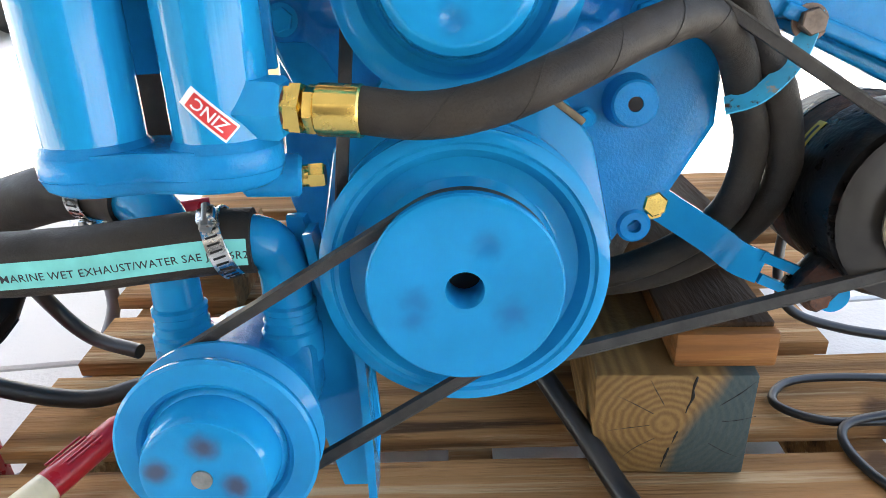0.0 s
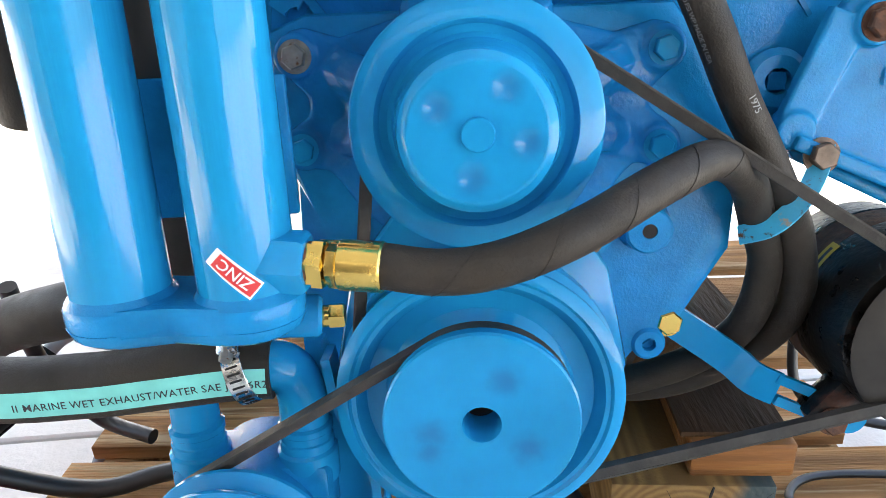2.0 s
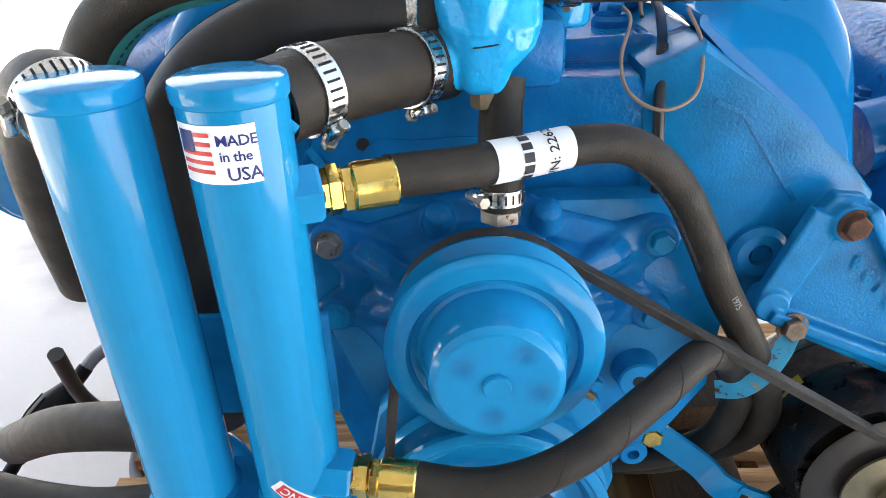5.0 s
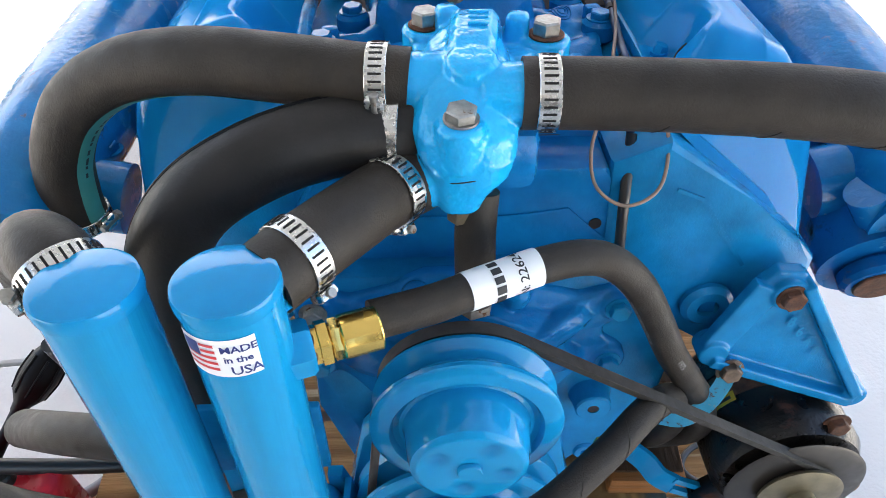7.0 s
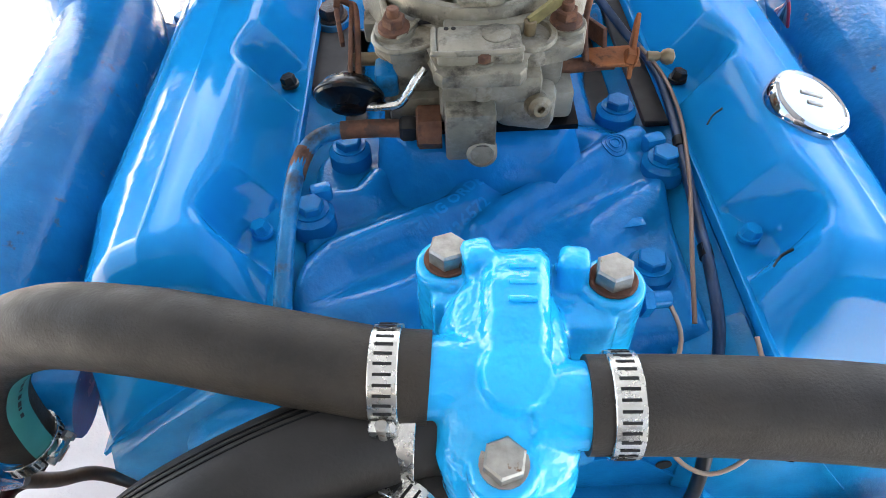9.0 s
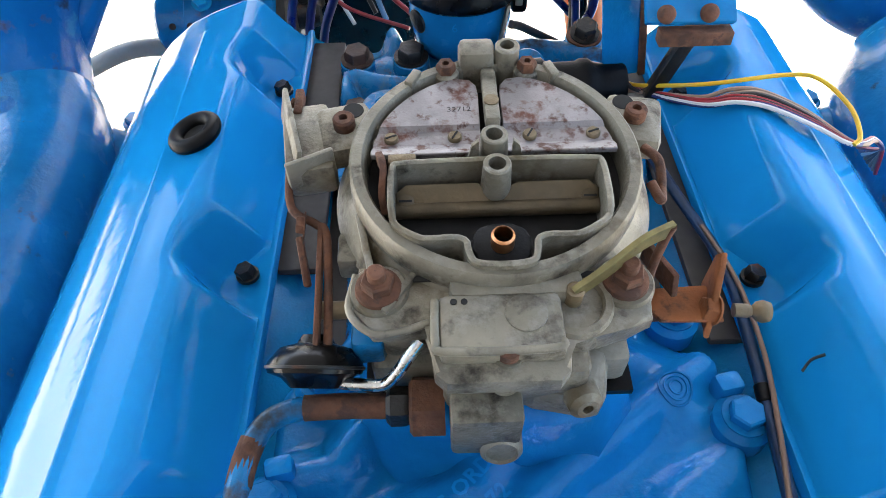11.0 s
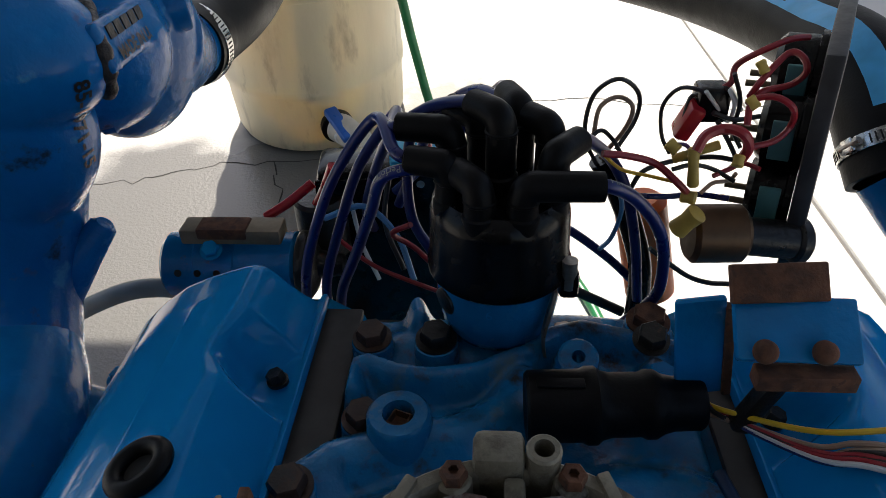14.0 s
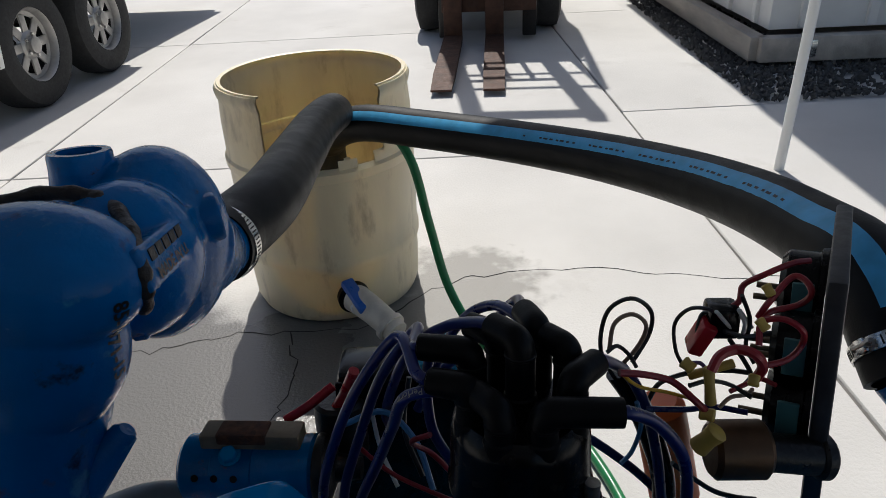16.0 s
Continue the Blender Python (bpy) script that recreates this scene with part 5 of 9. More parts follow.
bm = lathe(B(), (c.x, 0.446, c.z), AX, [(0.01, 0), (0.058, 0.0), (0.0605, 0.0015), (0.058, 0.003), (0.03, 0.005), (0.01, 0.005)], 56)
part("fan", bm, mat("grey_fan_metal", (0.035, 0.030, 0.025), 0.4, 0.3, var=0.25, scale=40), alt)
bm = lathe(B(), (c.x, 0.4495, c.z), AX, [(0.012, -0.002), (0.036, -0.002), (0.0375, 0.0), (0.029, 0.006), (0.029, 0.008), (0.0365, 0.0135), (0.037, 0.016), (0.030, 0.018), (0.012, 0.0185), (0.012, 0.030), (0, 0.030)], 48)
part("pulley", bm, mat("dull_grey_steel", (0.20, 0.17, 0.11), 0.4, 0.8, var=0.25, scale=50), alt)
part("shaft_nut", hexagon(B(), (c.x, 0.425, c.z), AX, 0.0135, 0.010), ALLOY_TAN, alt)
for k in range(10):
    a = 2 * math.pi * k / 10
    d = Vector((math.cos(a), 0, math.sin(a)))
    part("vent", box(B(), Vector((c.x, 0.4555, c.z)) + d * 0.050, (0.014, 0.002, 0.007), Matrix.Rotation(-a, 4, "Y"), bev=0.0008), RECESS_SHADE, alt)
bm = skin_strip(B(), lambda u, v: Vector((c.x + 0.0664 * math.cos(u / 0.066), 0.506 + v, c.z + 0.0664 * math.sin(u / 0.066))), 0.152, 0.194, -0.005, 0.005, 20, 2)
yl = part("warning_label", bm, WIRE_YELLOW, alt, "yellow warning label with black print")
bm = skin_strip(B(), lambda u, v: Vector((c.x + 0.0667 * math.cos(u / 0.066), 0.506 + v, c.z + 0.0667 * math.sin(u / 0.066))), 0.156, 0.190, -0.0020, 0.0012, 20, 1)
part("print_bar", bm, INK, yl)
bm = B()
box(bm, (c.x - 0.052, 0.470, c.z - 0.052), (0.030, 0.022, 0.040), pose(0, 0, 0, 0, 40, 0), bev=0.006)
part("lower_ear", bm, BLACK_OILY, alt)
part("ear_bolt", hexagon(B(), (c.x - 0.058, 0.458, c.z - 0.060), AX, 0.008, 0.007, 0.010), RUSTY, alt)
part("ear_bolt", hexagon(B(), (c.x + 0.024, 0.464, c.z + 0.062), AX, 0.009, 0.008, 0.012), RUSTY, alt, "rusty hexagon bolt")

brk = thing("alternator_bracket", "blue cast alternator bracket with raised ribs", "bracket", (0.25, 0.49, 0.6))
tri = [(0.190, 0.580), (0.209, 0.632), (0.217, 0.657), (0.226, 0.669), (0.246, 0.667), (0.336, 0.530), (0.332, 0.512), (0.30, 0.517), (0.20, 0.566)]
bm = plate(B(), tri[::-1], xz(0.484), 0.012, 0.002)
for a, b in (((0.196, 0.590), (0.222, 0.656)), ((0.246, 0.661), (0.331, 0.530)), ((0.328, 0.522), (0.194, 0.580))):
    sweep(bm, [Vector((a[0], 0.484, a[1])), Vector(((a[0] + b[0]) / 2, 0.484, (a[1] + b[1]) / 2)), Vector((b[0], 0.484, b[1]))], [(-0.012, -0.0048), (0.012, -0.0048), (0.012, 0.0048), (-0.012, 0.0048)])
sweep(bm, [Vector((0.208, 0.484, 0.610)), Vector((0.217, 0.484, 0.629)), Vector((0.226, 0.484, 0.646))], [(-0.008, -0.003), (0.008, -0.003), (0.008, 0.003), (-0.008, 0.003)])
rod(bm, (0.237, 0.494, 0.650), (0.237, 0.476, 0.650), 0.0140, bev=0.001)
for x, z in ((0.330, 0.526), (0.195, 0.586)):
    rod(bm, (x, 0.496, z), (x, 0.476, z), 0.0125, bev=0.001)
part("web", fuse(bm, 0.0012, 3), BLUE_CAST, brk, sharp=60)
part("bolt", hexagon(B(), (0.237, 0.476, 0.650), AX, 0.0092, 0.007, 0.0115), RUSTY, brk, "rusty hexagon bolt")
brk.matrix_world = ENGINE @ Matrix.Translation((0.256, 0.497, 0.597))
for k in range(4):
    part("cast_digit", lettering("8640"[k], 0.015, lambda a, b, k=k: Vector((0.247 + 0.010 * k + a * 0.8, 0.4815, 0.612 - 0.0115 * k + b)), 1.0, 0.0004), BLUE, brk)

arm = thing("adjusting_arm", "blue slotted steel alternator arm", "bracket", (0.134, 0.505, 0.449))
pts = [(0.128, 0.506, 0.455), (0.150, 0.502, 0.440), (0.176, 0.492, 0.423), (0.188, 0.480, 0.414), (0.203, 0.474, 0.408)]
part("arm_bar", sweep(B(), spline(pts, 5), [(-0.0025, -0.0115), (0.0025, -0.0115), (0.0025, 0.0115), (-0.0025, 0.0115)]), BLUE, arm)
for dz in (-0.0082, 0.0082):
    part("slot_rail", sweep(B(), spline([(0.202, 0.4742, 0.4085 + dz), (0.222, 0.473, 0.3995 + dz), (0.250, 0.471, 0.387 + dz)], 4), [(-0.0025, -0.0034), (0.0025, -0.0034), (0.0025, 0.0034), (-0.0025, 0.0034)]), BLUE, arm)
part("slot_end", rod(B(), (0.253, 0.4695, 0.386), (0.253, 0.4745, 0.386), 0.0115), BLUE, arm)
part("bolt", hexagon(B(), (0.134, 0.503, 0.449), AX, 0.0092, 0.0075, 0.012), BRASS, arm, "yellow zinc-plated hexagon bolt")
part("washer", ring(B(), (0.134, 0.506, 0.449), AX, 0.0135, 0.004, 0.002), BOLT_STEEL, arm)
bm = lathe(B(), (0.1195, 0.5045, 0.4340), AX, [(0.012, 0), (0.012, 0.008), (0.010, 0.010), (0.005, 0.010), (0.005, 0.004), (0, 0.004)], 28)
part("ear", bm, BLUE_CAST, arm)

# raw-water pump behind its pulley, its two pipes, wet hose
raw = thing("raw_water_pump", "blue raw-water pump with two threaded pipe necks", "pump", (-0.157, 0.45, 0.336))
part("body", rod(B(), (-0.157, 0.408, 0.336), (-0.157, 0.50, 0.336), 0.047, n=40, bev=0.004), BLUE_CAST, raw)
bm = box(B(), (-0.157, 0.462, 0.355), (0.108, 0.055, 0.05), bev=0.008)
part("port_block", bm, BLUE_CAST, raw)
for x, top in ((-0.195, 0.442), (-0.1205, 0.425)):
    bm = lathe(B(), (x, 0.455, 0.362), (0, 0, 1), [(0.0205, 0), (0.0205, 0.022), (0.0185, 0.024), (0.0185, 0.030), (0.0175, 0.031), (0.0175, 0.036), (0.0185, 0.037), (0.0185, 0.041), (0.0162, 0.043), (0.0155, top - 0.362)], 32)
    part("pipe_neck", bm, BLUE, raw)
bm = tube(B(), [(-0.1205, 0.455, 0.405), (-0.1208, 0.452, 0.430), (-0.128, 0.446, 0.448), (-0.148, 0.441, 0.454), (-0.160, 0.439, 0.453)], 0.0165, 24)
part("elbow", bm, BLUE, raw)
bm = tube(B(), [(-0.195, 0.455, 0.435), (-0.195, 0.458, 0.452), (-0.205, 0.465, 0.468), (-0.225, 0.475, 0.474)], 0.0165, 24)
part("elbow", bm, BLUE, raw)
WET = [(-0.133, 0.440, 0.4525), (-0.16, 0.437, 0.453), (-0.20, 0.434, 0.450), (-0.25, 0.431, 0.4465), (-0.32, 0.43, 0.447), (-0.42, 0.45, 0.46), (-0.55, 0.50, 0.50)]
wet = hose("wet_exhaust_hose", WET, 0.0208, "black ribbed wet-exhaust hose with a turquoise printed stripe", wall=0.0045)
wl = spline(WET, 8)
wa = facing(wl, 0.4, (0, -0.98, -0.05))
stripe = part("stripe", skin_strip(B(), on_hose(wl, 0.0208, wa, 0.002, 0.0003), 0, 0.40, -0.0088, 0.0088, 90, 8), TURQUOISE, wet, "turquoise stripe with black lettering")
part("lettering", lettering("II MARINE WET EXHAUST/WATER SAE J2006R2", 0.0070, lambda a, b: on_hose(wl, 0.0208, wa, 0.001, 0.0006, -1)(a, b - 0.0032), 1.06, 0.00006, "RIGHT"), INK, stripe)
hose_clamp((-0.1505, 0.4375, 0.453), (0.96, 0.08, 0.28), 0.0216, (-0.2, -0.5, 0.85), 0.0125)
hose("raw_water_hose", [(-0.222, 0.474, 0.474), (-0.25, 0.485, 0.478), (-0.30, 0.50, 0.47), (-0.38, 0.53, 0.44), (-0.46, 0.58, 0.38)], 0.0205, "black rubber raw-water hose")
hose_clamp((-0.252, 0.4855, 0.478), (1, -0.3, -0.1), 0.0210, (0, -0.3, -1), 0.0125)

# big hoses at the thermostat housing
LEFT_HOSE = [(-0.0335, 0.5085, 0.8130), (-0.060, 0.511, 0.8150), (-0.1102, 0.5240, 0.8165), (-0.1700, 0.5400, 0.8150), (-0.2240, 0.5550, 0.8010), (-0.2640, 0.5620, 0.7740), (-0.2870, 0.5620, 0.7360), (-0.2930, 0.5600, 0.7000), (-0.2925, 0.5590, 0.6720)]
lh = hose("coolant_hose", LEFT_HOSE, 0.0212, "thick black coolant hose with a dark green stripe bending down")
bm = skin_strip(B(), on_hose(spline(LEFT_HOSE, 8), 0.0212, facing(spline(LEFT_HOSE, 8), 0.62, (0.75, -0.42, -0.45)), 0.02, 0.0003), 0, 0.35, -0.0075, 0.0075, 80, 6)
gs = part("stripe", bm, mat("dark_green_stripe", (0.035, 0.24, 0.21), 0.5, var=0.15), lh, "dull green stripe along the hose")
for k in range(14):
    part("print_bar", skin_strip(B(), on_hose(spline(LEFT_HOSE, 8), 0.0212, facing(spline(LEFT_HOSE, 8), 0.62, (0.75, -0.42, -0.45)), 0.19 + 0.0085 * k, 0.0006), 0, 0.0035 + 0.0018 * (k % 3), -0.0012, 0.0010, 2, 1), INK, gs)
hose_clamp((-0.0515, 0.5100, 0.8145), (1, -0.08, 0.0), 0.0216, (-0.25, -0.95, -0.15), 0.0125)
hose_clamp((-0.2925, 0.5592, 0.6790), (0, -0.05, 1), 0.0216, (0.95, -0.3, 0), 0.0115)
RIGHT_HOSE = [(0.032, 0.4915, 0.8138), (0.070, 0.4895, 0.8140), (0.110, 0.4860, 0.8140), (0.145, 0.4815, 0.8140), (0.190, 0.4740, 0.8140), (0.240, 0.4690, 0.8090), (0.300, 0.475, 0.790), (0.345, 0.505, 0.745), (0.352, 0.54, 0.69)]
rh = hose("coolant_hose", RIGHT_HOSE, 0.0212, "thick black coolant hose running across the engine")
ln = spline(RIGHT_HOSE, 8)
for k in range(5):
    seam = [on_hose(ln, 0.0212, 150, 0.045 + 0.062 * k, 0.0001)(0.0036 * q, 0.0062 * q) for q in range(12)]
    part("wrap_seam", tube(B(), seam, 0.00028, 5, 2), RUBBER_DARK, rh)
hose_clamp((0.0465, 0.4910, 0.8138), (1, -0.04, 0.0), 0.0216, (0.0, 0.6, -0.8), 0.0125)
MOULD = [(-0.022, 0.503, 0.7865), (-0.048, 0.4985, 0.7870), (-0.085, 0.4880, 0.7880), (-0.122, 0.4740, 0.7830), (-0.160, 0.4625, 0.7640), (-0.1850, 0.4560, 0.7300), (-0.1930, 0.4540, 0.685), (-0.1930, 0.458, 0.62), (-0.193, 0.468, 0.55), (-0.21, 0.49, 0.50)]
mh = hose("moulded_hose", MOULD, 0.0245, "smooth black moulded hose curving down behind the heat exchanger", RUBBER_SMOOTH, n=32)
ln = spline(MOULD, 8)
for q0, mw in ((0.0, 0.0008), (0.0035, 0.0005), (-0.0035, 0.0005)):
    line_ = [on_hose(ln, 0.0245, facing(ln, 0.4, (-0.45, 0.25, 1)), 0.030, 0.0001)(0.012 * q, q0) for q in range(26)]
    part("mould_line", tube(B(), line_, mw, 6, 2), RUBBER_DARK, mh)
hose_clamp((-0.0440, 0.4993, 0.7870), (1, -0.15, 0), 0.0250, (0, 1, 0), 0.012, slots_on=False, label="plain steel clamp band on the moulded hose")
SHORT = [(-0.1090, 0.3880, 0.7660), (-0.0931, 0.4060, 0.7680), (-0.0720, 0.4330, 0.7670), (-0.0500, 0.4640, 0.7630), (-0.0270, 0.4860, 0.7610)]
hose("coolant_hose", SHORT, 0.0213, "short black coolant hose between heat exchanger and thermostat housing")
hose_clamp((-0.0945, 0.4045, 0.7678), (0.63, 0.76, 0.05), 0.0218, (0.55, -0.45, -0.75), 0.0125)
hose_clamp((-0.0465, 0.4680, 0.7630), (0.60, 0.80, -0.08), 0.0218, (0.30, -0.28, -1), 0.0125)
hose("coolant_hose", [(-0.199, 0.380, 0.752), (-0.206, 0.388, 0.763), (-0.222, 0.405, 0.770), (-0.244, 0.428, 0.758), (-0.264, 0.450, 0.724), (-0.278, 0.472, 0.675), (-0.29, 0.50, 0.61)], 0.0215, "thick black coolant hose leaving the heat exchanger")
hose_clamp((-0.2120, 0.3945, 0.7670), (-0.58, 0.62, 0.42), 0.0220, (-1, -0.6, 0), 0.0125)

# ---- the engine's top ----
def bump(t):
    return 0.0 if abs(t) >= 1 else 0.5 + 0.5 * math.cos(math.pi * t)


def valve_cover(side, dx, label, y0, y1, bolts):
    """A stamped cover: a sloping inner wall with a pointed dent at each bolt, a crest, and an outer slope with a raised bead."""
    th = thing("valve_cover", label, "valve cover", (side * 0.2 + dx, 0.8, 0.75), group="valve covers")
    n = 250
    secs = []
    for i in range(n + 1):
        y = y0 + (y1 - y0) * i / n
        d = 0.0
        for b in bolts:
            # the dent comes to a point a little before its bolt and opens more gently behind it
            o = y - (b - 0.009)
            k = max(0.0, 1 - (-o / 0.021 if o < 0 else o / 0.036))
            d = max(d, min(1.0, 1.25 * k) if k < 0.72 else 0.9 + 0.1 * (k - 0.72) / 0.28)
        # the front end slopes down to a flat lip, the rear end stands steeper
        e = min(1.0, (y - y0 - 0.006) / 0.042, (y1 - y) / 0.024)
        h = 1 - (1 - max(0.0, e)) ** (2.6 if y > y0 + 0.1 else 2.2)
        nose = max(0.0, 1 - max(0.0, y - y0 - 0.02) / 0.10) ** 0.8
        bead = max(0.0, min(1.0, (y - y0 - 0.028) / 0.006, (y1 - 0.045 - y) / 0.006))
        pts = [(0.1175, 0.7700), (0.1175, 0.7752), (0.1185, 0.7768), (0.1205, 0.7768), (0.1225, 0.7752), (0.1235 + 0.0215 * d, 0.7760), (0.1250 + 0.0230 * d, 0.7785), (0.1345 + 0.0190 * d, 0.7935 - 0.003 * d), (0.1440 + 0.0130 * d, 0.8065 - 0.002 * d),
               (0.1472 + 0.0110 * d, 0.8110 - 0.0015 * d), (0.1500 + 0.0095 * d, 0.8143 - 0.0015 * d), (0.1535 + 0.0078 * d, 0.8163 - 0.0014 * d), (0.1580 + 0.005 * d, 0.8167 - 0.001 * d), (0.1640 + 0.003 * d, 0.8155), (0.1760, 0.8115), (0.1862, 0.8078),
               (0.1875, 0.8073 + 0.0006 * bead), (0.1888, 0.8067 + 0.0009 * bead), (0.1901, 0.8062 + 0.0006 * bead), (0.1914, 0.8056), (0.2060, 0.7990), (0.2260, 0.7880), (0.2430, 0.7750), (0.2530, 0.7640), (0.2595, 0.7500), (0.2635, 0.7330), (0.2665, 0.7240), (0.2700, 0.7205), (0.2765, 0.7190), (0.2765, 0.7140)]
        row = []
        for k, (x, z) in enumerate(pts):
            if k >= 20:
                x = 0.2060 + (x - 0.2060) * (1 - 0.32 * nose)
            base = 0.7740 - (0.34 + 0.50 * nose) * (x - 0.1195)
            drop = (0.42 if side > 0 else 0.20) * max(0.0, x - 0.205)
            z, base = z - drop, base - drop
            if 5 <= k <= 26:
                z = base + (z - base) * (0.02 + 0.98 * h)
            elif k > 26:
                z = z + (base - z) * min(1.0, nose * 1.4) - 0.004 * (k == 29)
            row.append(Vector((side * x + dx, y, z)))
        secs.append(row)
    bm = loft(B(), secs, caps=True, closed=True)
    part("cover", bm, BLUE_SHEET, th, sharp=48)
    for b in bolts:
        p = Vector((side * 0.1315 + dx, b, 0.7765))
        part("bolt", hexagon(rod(B(), p + Vector((0, 0, 0.0015)), p + Vector((0, 0, 0.004)), 0.0066, n=18), p + Vector((0, 0, 0.003)), (side * 0.25, 0, 1), 0.0056, 0.0065), BLACK_PAINT if b > 0.75 else BLUE_SHEET, th, "" if b < 0.75 else "oily dark hexagon bolt with chipped blue paint")
    return th


vcl = valve_cover(-1, 0.0, "glossy blue stamped valve cover with a rubber grommet hole", 0.562, 1.048, (0.6355, 0.7870, 0.9620))
bm = B()
gm = pose(-0.1668, 0.8685, 0.8158, 0, -17, 0)
prof = [(0.0125 + 0.0048 * math.cos(a), 0.0048 * math.sin(a)) for a in [2 * math.pi * k / 14 for k in range(15)]]
lathe(bm, (0, 0, 0.002), (0, 0, 1), prof, 40)
bm.transform(gm)
part("grommet", bm, RUBBER_DARK, vcl, "black rubber grommet")
bm = rod(B(), (0, 0, -0.004), (0, 0, 0.0012), 0.0100)
bm.transform(gm)
part("breather_hole", bm, RECESS_SHADE, vcl)
vcr = valve_cover(1, 0.0215, "glossy blue stamped valve cover with a chrome filler cap", 0.533, 1.030, (0.6149, 0.7726, 0.9405))
bm = lathe(B(), (0, 0, 0), (0, 0, 1), [(0.010, -0.006), (0.0215, -0.006), (0.0235, -0.003), (0.0262, 0.0), (0.0272, 0.004), (0.0272, 0.010), (0.0258, 0.0130), (0.0235, 0.0140), (0.0225, 0.0130), (0.012, 0.0138), (0, 0.0140)], 48)
bm.transform(pose(0.2005, 0.690, 0.8060, 10, 18, 0))
cap = part("filler_cap", bm, CHROME, vcr, "chrome oil filler cap with embossed letters")
for k, w in enumerate((0.016, 0.011)):
    bm = box(B(), (0, 0.005 - 0.008 * k, 0.0142), (w, 0.0028, 0.0012), bev=0.0004)
    bm.transform(pose(0.2005, 0.690, 0.8060, 10, 18, 0))
    part("embossed_bar", bm, BOLT_STEEL, cap)
for x, y in ((0.1530, 0.583), (0.1530, 0.706)):
    bm = tube(B(), [(x, y, 0.7885), (x + 0.0035, y + 0.003, 0.7940), (x + 0.0075, y + 0.002, 0.8000)], 0.0008, 8, 4)
    part("ink_mark", bm, INK, vcr, "black marker scribble")

# intake manifold
man = thing("intake_manifold", "deep blue cast intake manifold with raised runners", "manifold", (0.005, 0.8, 0.73))
RIDGES = [([(0.000, 0.640), (0.020, 0.660), (0.049, 0.680), (0.084, 0.7045), (0.116, 0.7245)], 0.023, 0.0135),
          ([(0.100, 0.700), (0.090, 0.722), (0.062, 0.735)], 0.018, 0.018),
          ([(0.070, 0.636), (0.092, 0.655), (0.112, 0.668)], 0.017, 0.017),
          ([(-0.108, 0.600), (-0.088, 0.627), (-0.045, 0.645), (-0.010, 0.662), (0.004, 0.700)], 0.024, 0.0165),
          ([(-0.094, 0.672), (-0.075, 0.675), (-0.064, 0.694)], 0.021, 0.013),
          ([(-0.098, 0.580), (-0.050, 0.595), (0.000, 0.620)], 0.017, 0.018),
          ([(-0.002, 0.664), (0.000, 0.700), (0.004, 0.730)], 0.021, 0.022),
          ([(-0.107, 0.648), (-0.106, 0.665)], 0.016, 0.013), ([(0.122, 0.680), (0.120, 0.702)], 0.018, 0.013),
          ([(-0.04, 0.78), (-0.066, 0.83), (-0.10, 0.865)], 0.026, 0.022), ([(0.04, 0.78), (0.066, 0.83), (0.112, 0.865)], 0.026, 0.022)]


def casting_height(x, y):
    """The manifold's skin: smooth hills over the runners, hollows between them."""
    total = 1.0
    for line_, h, w in RIDGES:
        best = 1.0
        for (ax, ay), (bx, by) in zip(line_, line_[1:]):
            dx_, dy_ = bx - ax, by - ay
            t = min(1, max(0, ((x - ax) * dx_ + (y - ay) * dy_) / (dx_ * dx_ + dy_ * dy_)))
            best = min(best, math.hypot(x - ax - t * dx_, y - ay - t * dy_))
        total += math.exp(h * 1.15 * math.exp(-abs(best / (w * 1.15)) ** 2.4) / 0.0040)
    z = 0.748 + 0.0040 * math.log(total) + 0.0010 * math.sin(x * 61 + 1.3) * math.sin(y * 47)
    waist = min(1.0, max(0.0, (y - 0.715) / 0.05))
    waist = waist * waist * (3 - 2 * waist)
    edge = min(1, (x + 0.120 - 0.034 * waist) / 0.016, (0.134 - 0.030 * waist - x) / 0.016, (y - 0.553) / 0.016)
    return z - 0.045 * (1 - max(0, edge)) ** 2


rows = []
for i in range(161):
    y = 0.553 + 0.34 * i / 160
    rows.append([Vector((-0.120 + 0.254 * j / 120, y, casting_height(-0.120 + 0.254 * j / 120, y))) for j in range(121)])
bm = loft(B(), rows, caps=False, closed=False)
part("casting", bm, BLUE_DEEP, man, sharp=70)
for a0 in range(3):
    ring_pts = [(0.0946 + 0.0085 * math.cos(2 * math.pi * k / 20) * (1 - 0.3 * a0), 0.7076 + 0.0085 * math.sin(2 * math.pi * k / 20) * (1 - 0.3 * a0)) for k in range(21)]
    part("cast_mark", tube(B(), [(x, y, casting_height(x, y) + 0.0003) for x, y in ring_pts], 0.0007, 6, 2), BLUE_DEEP, man)
part("cast_mark", box(B(), (0.0930, 0.6430, casting_height(0.0930, 0.6430) + 0.0002), (0.018, 0.007, 0.0012), pose(0, 0, 0, 0, 0, 8), bev=0.0005), BLUE_DEEP, man)
pad = [[Vector((0.004 + x * w / 2, 0.752 + y * d / 2, z + y * d / 2 * 0.105)) for x, y in ((-1, -0.7), (-0.7, -1), (0.7, -1), (1, -0.7), (1, 0.7), (0.7, 1), (-0.7, 1), (-1, 0.7))] for w, d, z in ((0.140, 0.166, 0.765), (0.128, 0.152, 0.788), (0.120, 0.144, 0.800), (0.112, 0.136, 0.806))]
part("carburetor_pad", soften(loft(B(), pad), 0.006, 2, 15), BLUE_DEEP, man, sharp=60)
